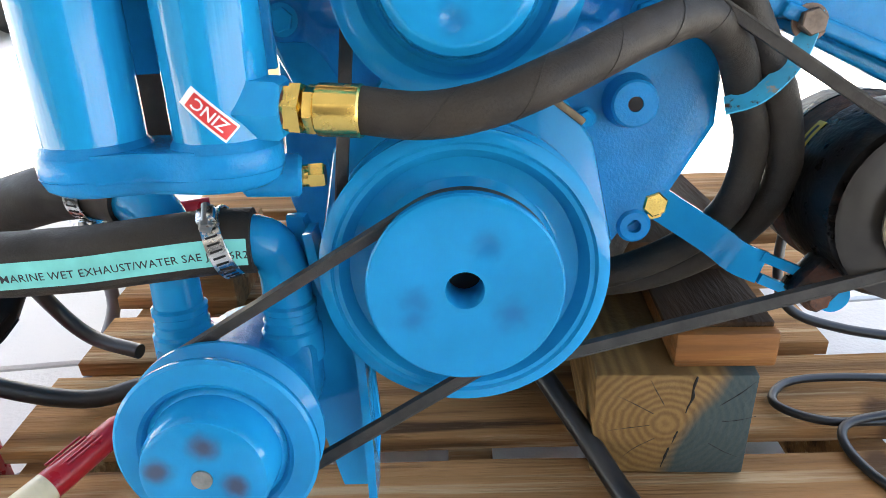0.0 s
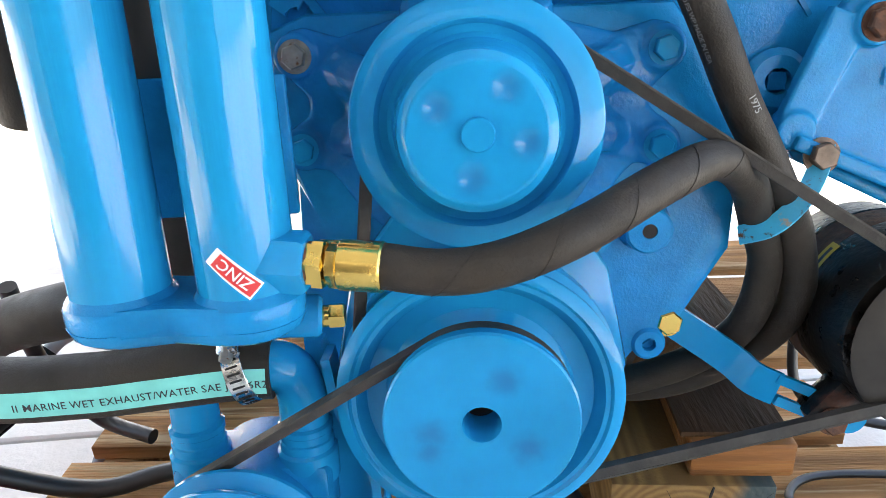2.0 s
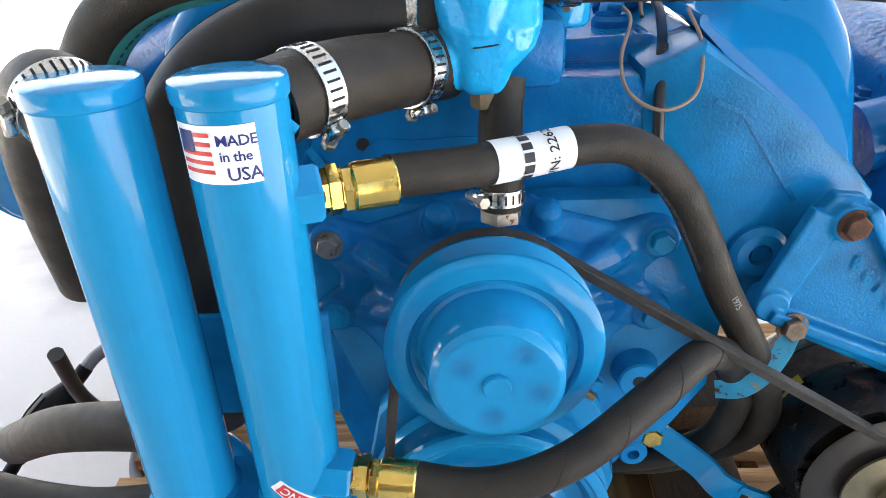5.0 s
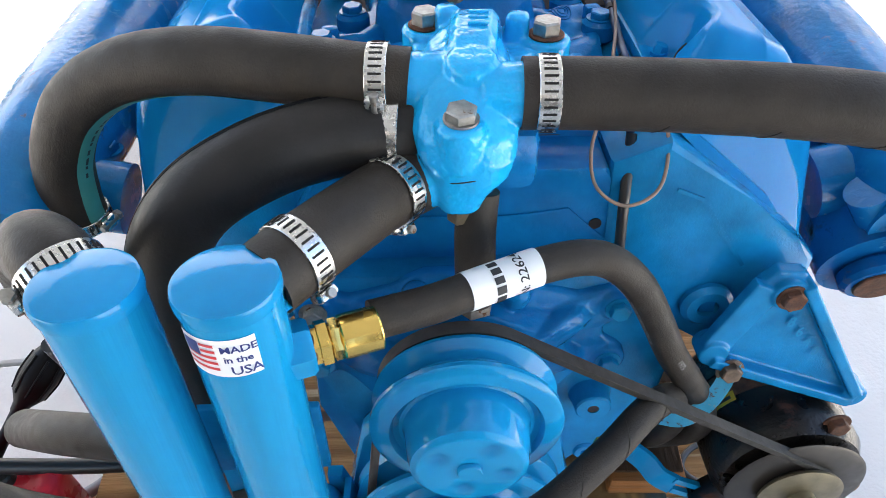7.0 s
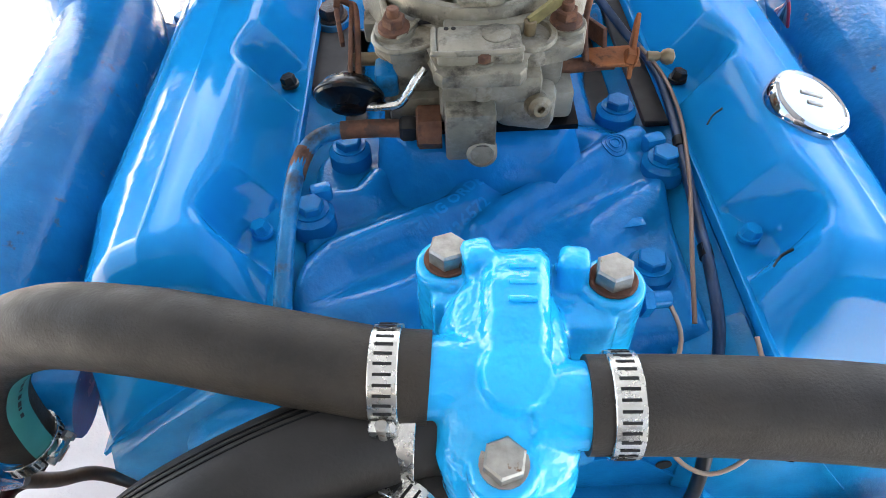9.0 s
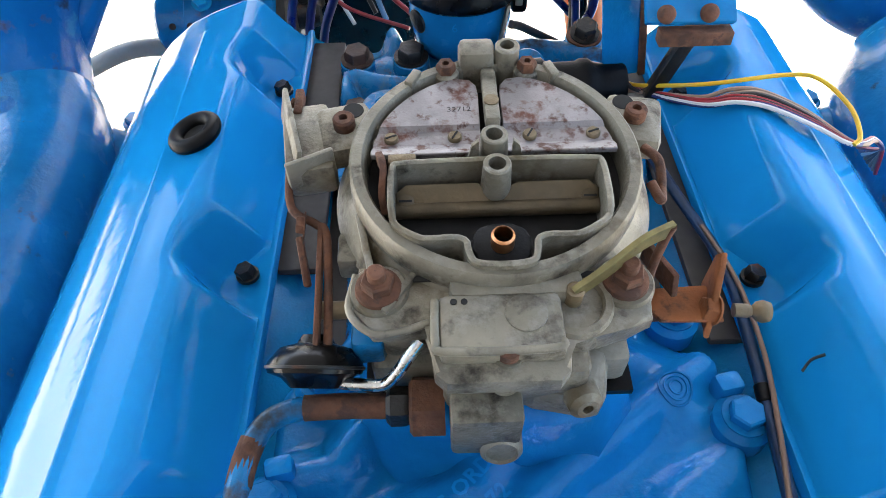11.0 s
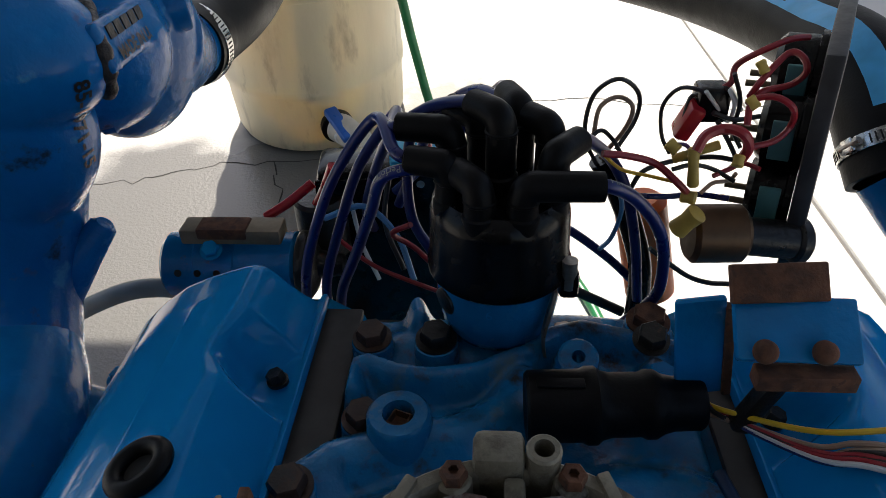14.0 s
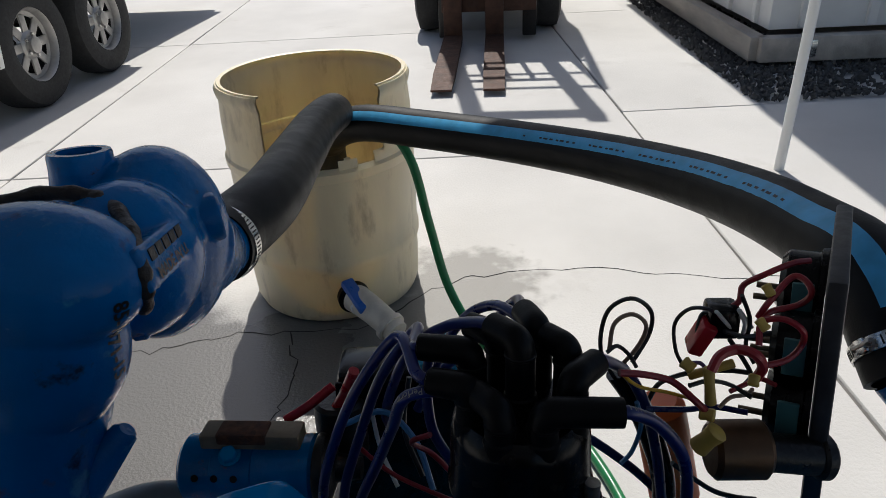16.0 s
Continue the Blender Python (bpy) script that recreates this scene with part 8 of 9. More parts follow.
part("cuff", hollow(B(), [LX[0], LX[0].lerp(LX[1], 0.5), LX[1]], 0.0409, 0.002, 36, 4), RUBBER_DARK, lx, "smooth black hose cuff")
RX = [to_engine((0.345, 1.20, 0.640)), to_engine((0.330, 1.28, 0.694)), to_engine((0.322, 1.38, 0.685)), to_engine((0.300, 1.52, 0.660)), to_engine((0.250, 1.68, 0.627)), to_engine((0.152, 1.85, 0.594)), to_engine((0.009, 2.0, 0.569)), to_engine((-0.169, 2.12, 0.555)), to_engine((-0.318, 2.20, 0.545)), to_engine((-0.41, 2.28, 0.49)), to_engine((-0.45, 2.38, 0.40))]
rx = hose("exhaust_hose", RX, 0.041, "thick black exhaust hose with a bright blue printed stripe", RUBBER_WET, wall=0.006, n=36)
rl = spline(RX, 8)
RUN = [0.0]
for a, b in zip(rl, rl[1:]):
    RUN.append(RUN[-1] + (b - a).length)


def on_right_hose(u, v, lift=0.0005):
    """The hose's skin: u metres along, v metres round it from the printed line."""
    i = max(k for k in range(len(RUN) - 1) if RUN[k] <= u)
    f = (u - RUN[i]) / (RUN[i + 1] - RUN[i])
    along = (rl[i + 1] - rl[i]).normalized()
    w = min(1.0, u / 1.1)
    out_ = Vector((-0.34 + 0.40 * w, -0.68 - 0.12 * w, 0.50))
    out_ = (out_ - along * out_.dot(along)).normalized()
    a = v / 0.041
    return rl[i].lerp(rl[i + 1], f) + (out_ * math.cos(a) + out_.cross(along) * math.sin(a)) * (0.041 + lift)


bm = skin_strip(B(), lambda u, v: on_right_hose(u, v), 0.055, min(1.34, RUN[-1] - 0.16), -0.0112, 0.0112, 120, 6)
st = part("stripe", bm, STRIPE_BLUE, rx, "bright blue printed stripe")
for k in range(46):
    if k % 9 < 7:
        part("print_bar", skin_strip(B(), lambda u, v: on_right_hose(u, v, 0.0009), 0.22 + 0.014 * k, 0.22 + 0.014 * k + 0.006 + 0.004 * ((k * 7) % 3) / 2, 0.0012, 0.0044, 2, 1), INK, st)
elb = thing("exhaust_elbow", "dusty blue exhaust elbow with a hose clamp", "pipe", to_engine((0.37, 1.17, 0.60)))
part("bend", tube(B(), [to_engine((0.52, 1.13, 0.58)), to_engine((0.44, 1.135, 0.585)), to_engine((0.385, 1.155, 0.605)), to_engine((0.346, 1.205, 0.645))], 0.0375, 32), BLUE_OLD, elb)
hose_clamp(to_engine((0.3405, 1.222, 0.657)), to_engine((0.330, 1.28, 0.694)) - to_engine((0.345, 1.20, 0.640)), 0.0418, (-1, -0.3, 0.2), 0.0135, label="wide steel clamp on an exhaust hose")

# ---- distributor ----
dist = thing("distributor", "black-capped distributor on a blue housing", "distributor", (0.0, 1.03, 0.75))
D = Vector((0.0015, 1.03, 0.770))
bm = lathe(B(), D, (0, 0, 1), [(0.018, -0.016), (0.024, -0.002), (0.0320, 0.003), (0.0370, 0.012), (0.0398, 0.030), (0.0405, 0.060)], 56)
part("housing", bm, BLUE_WORN, dist)
part("housing_window", lathe(B(), D + Vector((-0.0330, -0.0215, 0.035)), (-0.80, -0.58, -0.10), [(0.0095, -0.003), (0.0090, 0.0012), (0.0070, 0.0020), (0, 0.0020)], 24), BLACK_PAINT, dist, "dark window plug in the housing")
for a, t in ((258, "6"),):
    d = Vector((math.cos(radians(a)), math.sin(radians(a)), 0))
    s = Vector((-d.y, d.x, 0))
    part("marker_digit", lettering(t, 0.010, lambda u, v, d=d, s=s: D + d * 0.0408 + s * u + Vector((0, 0, 0.036 + v))), BLUE_DEEP, dist)
bm = lathe(B(), D, (0, 0, 1), [(0.0435, 0.050), (0.0452, 0.052), (0.0452, 0.057), (0.0438, 0.060), (0.0425, 0.092), (0.0405, 0.100), (0.036, 0.105), (0, 0.107)], 56)
cap = part("cap", bm, PLASTIC_BLACK, dist, "glossy black distributor cap")
sc = part("cap_screw", rod(B(), D + Vector((0.042, -0.022, 0.048)), D + Vector((0.042, -0.022, 0.068)), 0.0048), BOLT_STEEL, dist, "bright cap screw")
part("screw_lug", box(B(), D + Vector((0.0425, -0.020, 0.050)), (0.012, 0.012, 0.018), bev=0.003), PLASTIC_BLACK, dist)
part("clamp_bolt", hexagon(B(), D + Vector((0.044, -0.010, -0.004)), (0, 0, 1), 0.008, 0.008), BOLT_STEEL, dist)
bm = sweep(B(), spline([D + Vector((0.030, -0.030, 0.0)), D + Vector((0.028, -0.034, 0.02)), D + Vector((0.034, -0.028, 0.05))], 4), [(-0.001, -0.004), (0.001, -0.004), (0.001, 0.004), (-0.001, 0.004)])
part("cap_clip", bm, BOLT_STEEL, dist)
TOWERS = []
for k in range(8):
    a = radians(22.5 + 45 * k)
    p = D + Vector((0.0315 * math.cos(a), 0.0315 * math.sin(a), 0.088))
    TOWERS.append((p, a))
TOWERS.append((D + Vector((0, 0, 0.098)), radians(-100)))


def boot(p, heading, h=0.045, reach=0.026, side=None):
    """A rubber plug boot that rises and turns towards its heading (degrees)."""
    d = Vector((math.cos(radians(heading)), math.sin(radians(heading)), 0))
    top, mid = p + Vector((0, 0, h + 0.006)), p + Vector((0, 0, h - 0.0015))
    bm = tube(B(), [p, p + Vector((0, 0, h * 0.45)), top - Vector((0, 0, 0.016)), top - Vector((0, 0, 0.0085)) + d * 0.0035, mid + d * 0.013, mid + d * (reach - 0.004), mid + d * reach], 0.0090, 20, 6, scale=lambda t: 1.0 - 0.16 * max(0.0, t - 0.5) - (0.12 if t > 0.97 else 0.0))
    b = part("boot", bm, RUBBER_DARK, dist)
    part("boot_seam", ring(B(), top - Vector((0, 0, 0.0175)), (0, 0, 1), 0.0096, 0.007, 0.0022, 24, 0.0006), RUBBER_DARK, b)
    part("boot_collar", ring(B(), p + Vector((0, 0, 0.002)), (0, 0, 1), 0.0102, 0.007, 0.016, 24, 0.002), RUBBER_DARK, b)
    return mid + d * (reach - 0.005), d


LEAD_LABEL = "blue silicone ignition lead with white print"


def lead(pts, text=None):
    w = solo("ignition_lead", tube(B(), pts, 0.0038, 14, 8), WIRE_BLUE, LEAD_LABEL, "ignition lead", pts[0], group="ignition leads")
    if text:
        ln = spline(pts, 8)
        part("print", lettering(text[0], 0.0052, on_hose(ln, 0.0038, text[1], text[2], 0.0003, text[3]), 1.0), INK_WHITE, w)
    return w


e, d = boot(TOWERS[4][0], 165, 0.040)
lead([e, e + d * 0.012 + Vector((0, 0, 0.004)), (-0.075, 1.062, 0.905), (-0.104, 1.065, 0.866), (-0.124, 1.068, 0.822), (-0.140, 1.075, 0.772), (-0.150, 1.095, 0.71)])
e, d = boot(TOWERS[3][0], 172, 0.050, 0.033)
lead([e, e + d * 0.008, (-0.066, 1.085, 0.898), (-0.092, 1.080, 0.862), (-0.110, 1.078, 0.815), (-0.126, 1.080, 0.765), (-0.135, 1.10, 0.71)])
e, d = boot(TOWERS[5][0], 128, 0.036, 0.024)
lead([e, e + d * 0.006, (-0.064, 1.022, 0.888), (-0.078, 1.035, 0.855), (-0.094, 1.050, 0.812), (-0.112, 1.065, 0.765), (-0.122, 1.09, 0.71)], ("Hi Performance Suppression", 120, 0.030, 1))
e, d = boot(TOWERS[2][0], 140, 0.050)
lead([e, e + d * 0.006, (-0.052, 1.095, 0.890), (-0.062, 1.10, 0.855), (-0.060, 1.09, 0.815), (-0.045, 1.08, 0.79)])
e, d = boot(TOWERS[1][0], 110, 0.056)
lead([e, e + d * 0.008, (0.0, 1.13, 0.895), (-0.03, 1.15, 0.85), (-0.08, 1.15, 0.80)])
e, d = boot(TOWERS[0][0], 130, 0.052)
lead([e, e + d * 0.008, (-0.015, 1.105, 0.905), (-0.045, 1.13, 0.87), (-0.075, 1.13, 0.80)])
e, d = boot(TOWERS[7][0], 50, 0.046)
lead([e, e + d * 0.008, (0.072, 1.072, 0.872), (0.086, 1.075, 0.845), (0.098, 1.078, 0.80), (0.106, 1.08, 0.75)])
e, d = boot(TOWERS[6][0], 0, 0.036, 0.044)
lead([e, e + d * 0.008, (0.0774, 1.012, 0.8780), (0.0930, 1.018, 0.8570), (0.1010, 1.022, 0.8345), (0.1039, 1.026, 0.804), (0.100, 1.036, 0.780), (0.090, 1.05, 0.752)], ("Hi Performance FORCE", 60, 0.006, 1))
e, d = boot(TOWERS[8][0], 132, 0.054, 0.026)
lead([e, e + d * 0.008, (-0.045, 1.075, 0.905), (-0.075, 1.10, 0.87), (-0.10, 1.13, 0.80), (-0.10, 1.15, 0.765)])

# ---- ignition coil ----
coil = thing("ignition_coil", "blue ignition coil in a clamp with a rusty bracket", "ignition coil", (-0.215, 1.13, 0.73))
part("can", rod(B(), (-0.271, 1.13, 0.741), (-0.160, 1.13, 0.742), 0.0275, n=40, bev=0.003), BLUE_WORN, coil)
part("end_cap", lathe(B(), (-0.160, 1.13, 0.742), (1, 0, 0), [(0.0275, 0), (0.029, 0.002), (0.029, 0.008), (0.024, 0.012), (0.012, 0.016), (0.009, 0.036), (0, 0.036)], 40), BLACK_PAINT, coil)
part("clamp_band", ring(B(), (-0.243, 1.13, 0.741), (1, 0, 0), 0.0288, 0.027, 0.034, 44), BLUE_WORN, coil)
part("bracket", box(B(), (-0.2060, 1.118, 0.783), (0.080, 0.022, 0.013), bev=0.002), mat("tarnished_tan_metal", (0.21, 0.165, 0.11), 0.55, 0.4, var=0.3, scale=50), coil, "tan tarnished resistor block")
part("bracket", box(B(), (-0.2120, 1.116, 0.7865), (0.040, 0.020, 0.010), bev=0.002), RUSTY, coil)
part("bracket_bolt", hexagon(B(), (-0.222, 1.105, 0.773), (0, -0.5, 0.85), 0.007, 0.006, 0.009), BLUE, coil)
for x in (-0.262, -0.246, -0.230):
    part("clamp_hole", rod(B(), (x + 0.008, 1.1035, 0.751), (x + 0.008, 1.1030, 0.7512), 0.003), RECESS_SHADE, coil)
for dx, m_ in ((0.006, RED_PLASTIC), ):
    wire("terminal_boot", [(-0.190 + dx, 1.135, 0.785), (-0.172 + dx, 1.140, 0.795), (-0.152 + dx, 1.150, 0.808)], 0.0040, m_, "red rubber terminal boot", "terminal boot")
wire("red_cable", [(-0.150, 1.15, 0.780), (-0.138, 1.148, 0.800), (-0.131, 1.143, 0.815), (-0.125, 1.140, 0.829)], 0.0045, RED_PLASTIC, "red battery cable end", "cable")
solo("solenoid", rod(B(), (-0.145, 1.16, 0.735), (-0.145, 1.16, 0.790), 0.022, bev=0.003), BLACK_PAINT, "small black starter solenoid with wires", "solenoid", (-0.145, 1.16, 0.735))

# ---- dark box behind, orange tool, bulb ----
rbx = thing("relay_box", "black control box behind the distributor", "control box", (-0.094, 1.19, 0.599))
# the case is lengthened downwards to stand in for the dark bellhousing
part("case", box(B(), (-0.094, 1.190, 0.705), (0.110, 0.050, 0.212), pose(0, 0, 0, 0, 0, 6), bev=0.006), PLASTIC_BLACK, rbx)
part("lid", box(B(), (-0.0965, 1.1645, 0.705), (0.102, 0.004, 0.200), pose(0, 0, 0, 0, 0, 6), bev=0.0015), PLASTIC_BLACK, rbx)
for x, z in ((-0.140, 0.798), (-0.061, 0.798)):
    part("lid_screw", lathe(B(), (x, 1.1622 + 0.105 * (x + 0.1005), z), (0.1, -1, 0), [(0.0035, -0.002), (0.0033, 0.0012), (0, 0.0018)], 14), BOLT_STEEL, rbx)
pb = thing("breaker", "blue circuit breaker with a red reset button", "circuit breaker", (-0.068, 1.185, 0.811))
part("breaker_body", box(B(), (-0.068, 1.185, 0.8180), (0.040, 0.040, 0.013), pose(0, 0, 0, 10, 0, 10), bev=0.003), BLUE_CHIPPED, pb)
part("reset_button", rod(B(), (-0.057, 1.178, 0.8225), (-0.057, 1.177, 0.8330), 0.006, bev=0.001), RED_PLASTIC, pb)
solo("orange_housing", rod(B(), (0.1385, 1.16, 0.690), (0.1160, 1.16, 0.790), 0.021, n=28, bev=0.006), ORANGE, "orange painted cylinder with a blue foot", "fuel filter", (0.1385, 1.16, 0.690))
wire("loom", [(0.1085, 1.085, 0.715), (0.1075, 1.09, 0.768), (0.0960, 1.09, 0.808), (0.0820, 1.09, 0.841), (0.0690, 1.09, 0.862)], 0.0085, PLASTIC_BLACK, "black corrugated loom tube", "cable", 16)

# ---- instrument panel, seen from its back ----
panel = thing("instrument_panel", "black instrument panel on edge with gauge backs and wires", "instrument panel", (0.215, 1.1, 0.75))
PM = Matrix.Translation((0.202, 1.085, 0.842)) @ pose(0, 0, 0, 0, -3, -25)


def on_panel(bm):
    bm.transform(PM)
    return bm


GREY_EDGE = mat("worn_black_laminate", (0.020, 0.020, 0.023), 0.5, var=0.5, scale=60)
part("plate", on_panel(box(B(), (0.002, 0.04, -0.010), (0.011, 0.15, 0.226), bev=0.002)), GREY_EDGE, panel)
for k, (y, z, r) in enumerate(((0.04, 0.064, 0.026), (0.002, 0.040, 0.022), (0.050, 0.018, 0.024), (-0.002, -0.003, 0.024))):
    g = part("gauge_back", on_panel(lathe(B(), (-0.004, y, z), (-1, 0, 0), [(r + 0.003, 0), (r + 0.003, 0.004), (r, 0.005), (r, 0.024), (r - 0.004, 0.028), (0, 0.028)], 32)), PLASTIC_BLACK, panel, "black gauge back with studs")
    part("gauge_tag", on_panel(box(B(), (-0.017, y - r - 0.0005, z + 0.002), (0.013, 0.003, 0.026), bev=0.0008)), mat("teal_tag", (0.05, 0.16, 0.17), 0.5), g, "teal gauge tag")
    for dy in (-0.010, 0.010):
        part("stud", on_panel(rod(B(), (-0.030, y + dy, z - 0.006), (-0.048, y + dy, z - 0.006), 0.0022)), ALLOY_TAN, g)
bm = rod(B(), (0.1225, 1.050, 0.8295), (0.1580, 1.052, 0.8290), 0.0190, n=32, bev=0.003)
sw = part("switch_body", bm, mat("brown_bronze", (0.120, 0.066, 0.034), 0.4, 0.7, var=0.25, scale=60), panel, "brown bronze ignition switch")
part("switch_thread", rod(B(), (0.1575, 1.052, 0.8270), (0.1900, 1.054, 0.8225), 0.0125, n=28), BLACK_PAINT, sw)
part("switch_knob", rod(B(), (0.1900, 1.054, 0.8225), (0.1990, 1.055, 0.8215), 0.0150, n=28, bev=0.002), BLACK_PAINT, sw)
part("fuse_block", box(B(), (0.1200, 1.085, 0.893), (0.010, 0.016, 0.024), pose(0, 0, 0, 10, 20, 0), bev=0.002), RED_PLASTIC, panel, "dark red fuse block")
part("relay", box(B(), (0.1330, 1.09, 0.903), (0.020, 0.020, 0.022), bev=0.003), PLASTIC_BLACK, panel)

def loose_wire(points, material, r, colour):
    wire("wire", points, r, material, "thin %s wire tangled behind the instrument panel" % colour, "wire", 8, 7)


def crimp(p, q, r):
    solo("crimp_connector", lathe(B(), p, Vector(q) - Vector(p), [(0, 0), (r * 0.8, 0), (r, 0.001), (r * 0.86, (Vector(q) - Vector(p)).length * 0.5), (r, (Vector(q) - Vector(p)).length - 0.001), (r * 0.8, (Vector(q) - Vector(p)).length), (0, (Vector(q) - Vector(p)).length)], 18), CRIMP, "yellow crimp sleeve on a wire joint", "connector", p, group="crimp connectors")


loose_wire([(0.0681, 1.0860, 0.8564), (0.0572, 1.0900, 0.8793), (0.0607, 1.0940, 0.9051), (0.0738, 1.0860, 0.9195), (0.0879, 1.0900, 0.9085), (0.0893, 1.0940, 0.8894), (0.0776, 1.0860, 0.8711)], WIRE_BLACK, 0.0015, 'black')
loose_wire([(0.0612, 1.0810, 0.8837), (0.0642, 1.0850, 0.9013), (0.0757, 1.0890, 0.9064), (0.0836, 1.0810, 0.9030), (0.0811, 1.0850, 0.8857), (0.0685, 1.0890, 0.8633)], WIRE_TAN, 0.0015, 'tan')
loose_wire([(0.0590, 1.0760, 0.8854), (0.0660, 1.0800, 0.8878), (0.0746, 1.0840, 0.8791), (0.0786, 1.0760, 0.8743)], WIRE_BLACK, 0.0014, 'grey')
loose_wire([(0.0619, 1.0460, 0.8891), (0.0775, 1.0500, 0.8855), (0.0960, 1.0540, 0.8780), (0.1093, 1.0460, 0.8689), (0.1189, 1.0500, 0.8577)], WIRE_RED, 0.0023, 'red')
loose_wire([(0.0628, 1.0510, 0.8865), (0.0763, 1.0550, 0.8735), (0.0951, 1.0590, 0.8666), (0.1126, 1.0510, 0.8660)], WIRE_YELLOW, 0.0012, 'yellow')
loose_wire([(0.0857, 1.0710, 0.8453), (0.1125, 1.0750, 0.8422), (0.1319, 1.0790, 0.8417), (0.1515, 1.0710, 0.8431)], WIRE_BLUE, 0.0020, 'dark blue')
loose_wire([(0.0904, 1.0860, 0.8413), (0.0989, 1.0900, 0.8534), (0.1211, 1.0940, 0.8594), (0.1401, 1.0860, 0.8658), (0.1557, 1.0900, 0.8616)], WIRE_BLACK, 0.0017, 'black')
loose_wire([(0.1097, 1.0760, 0.8735), (0.1039, 1.0800, 0.8842), (0.1024, 1.0840, 0.9016), (0.1079, 1.0760, 0.9168), (0.1212, 1.0800, 0.9148), (0.1326, 1.0840, 0.9060)], WIRE_BLACK, 0.0013, 'black')
loose_wire([(0.1155, 1.0810, 0.8809), (0.1176, 1.0850, 0.9012), (0.1215, 1.0890, 0.9073), (0.1276, 1.0810, 0.9103), (0.1380, 1.0850, 0.8973)], WIRE_BLACK, 0.0013, 'black')
loose_wire([(0.1162, 1.0460, 0.8907), (0.1215, 1.0500, 0.8989), (0.1325, 1.0540, 0.9010), (0.1403, 1.0460, 0.9023), (0.1473, 1.0500, 0.8916), (0.1465, 1.0540, 0.8808)], WIRE_RED, 0.0032, 'red')
loose_wire([(0.1489, 1.0560, 0.8878), (0.1654, 1.0600, 0.8903), (0.1745, 1.0640, 0.8987), (0.1694, 1.0560, 0.9131), (0.1593, 1.0600, 0.9184), (0.1487, 1.0640, 0.9139), (0.1457, 1.0560, 0.9025)], WIRE_RED, 0.0020, 'red')
loose_wire([(0.1486, 1.0710, 0.9091), (0.1575, 1.0750, 0.9156), (0.1747, 1.0790, 0.9181), (0.1779, 1.0710, 0.9296), (0.1749, 1.0750, 0.9369), (0.1682, 1.0790, 0.9372), (0.1542, 1.0710, 0.9250), (0.1504, 1.0750, 0.9120)], WIRE_RED, 0.0020, 'red')
loose_wire([(0.1300, 1.0860, 0.9097), (0.1427, 1.0900, 0.9146), (0.1458, 1.0940, 0.9246), (0.1546, 1.0860, 0.9358), (0.1724, 1.0900, 0.9418), (0.1843, 1.0940, 0.9417)], WIRE_RED, 0.0020, 'red')
loose_wire([(0.1047, 1.0560, 0.8900), (0.1144, 1.0600, 0.8872), (0.1203, 1.0640, 0.8759), (0.1220, 1.0560, 0.8631)], WIRE_PURPLE, 0.0013, 'purple')
loose_wire([(0.1248, 1.0760, 0.9153), (0.1340, 1.0800, 0.9041), (0.1443, 1.0840, 0.8920), (0.1432, 1.0760, 0.9065), (0.1400, 1.0800, 0.9143), (0.1511, 1.0840, 0.8992)], WIRE_WHITE, 0.0013, 'pale')
loose_wire([(0.1309, 1.0660, 0.8503), (0.1387, 1.0700, 0.8555), (0.1499, 1.0740, 0.8550), (0.1499, 1.0660, 0.8644)], WIRE_TAN, 0.0014, 'tan')
loose_wire([(0.1315, 1.0760, 0.9014), (0.1467, 1.0800, 0.8950), (0.1633, 1.0840, 0.8954)], WIRE_BLACK, 0.0016, 'black')
loose_wire([(0.1335, 1.0710, 0.8981), (0.1446, 1.0750, 0.8820), (0.1530, 1.0790, 0.8671), (0.1470, 1.0710, 0.8649)], WIRE_BLACK, 0.0016, 'black')
loose_wire([(0.0762, 1.0560, 0.8609), (0.0809, 1.0600, 0.8408), (0.0776, 1.0640, 0.8167), (0.0688, 1.0560, 0.8120)], WIRE_CYAN, 0.0016, 'light blue')
loose_wire([(0.1088, 1.0610, 0.8703), (0.1216, 1.0650, 0.8713), (0.1365, 1.0690, 0.8660), (0.1485, 1.0610, 0.8616)], WIRE_BLACK, 0.0015, 'black')
loose_wire([(0.1363, 1.0660, 0.8628), (0.1466, 1.0700, 0.8655), (0.1565, 1.0740, 0.8674), (0.1641, 1.0660, 0.8677)], WIRE_RED, 0.0016, 'red')
loose_wire([(0.1021, 1.0560, 0.8133), (0.1291, 1.0600, 0.7894), (0.1472, 1.0640, 0.7792), (0.1594, 1.0560, 0.7842)], WIRE_BLACK, 0.0018, 'black')
loose_wire([(0.1391, 1.0760, 0.9266), (0.1476, 1.0800, 0.9070), (0.1490, 1.0840, 0.8862), (0.1528, 1.0760, 0.8775)], WIRE_BLACK, 0.0014, 'black')
wire("spark_lead", [(0.050, 1.095, 0.748), (0.0594, 1.10, 0.7428), (0.0800, 1.10, 0.7320), (0.1011, 1.10, 0.7206)], 0.0040, WIRE_BLACK, "thick black lead behind the distributor", "wire", 12)
wire("spark_lead", [(0.045, 1.098, 0.803), (0.0574, 1.10, 0.7959), (0.0867, 1.10, 0.7715), (0.112, 1.10, 0.745)], 0.0034, WIRE_BLUE, "dark blue ignition lead running down behind the distributor", "wire", 12)
crimp((0.1023, 1.0580, 0.8905), (0.1081, 1.0540, 0.8865), 0.0042)
crimp((0.1158, 1.0500, 0.8908), (0.1184, 1.0460, 0.8669), 0.0036)
crimp((0.1080, 1.0620, 0.8769), (0.1336, 1.0580, 0.8890), 0.0030)
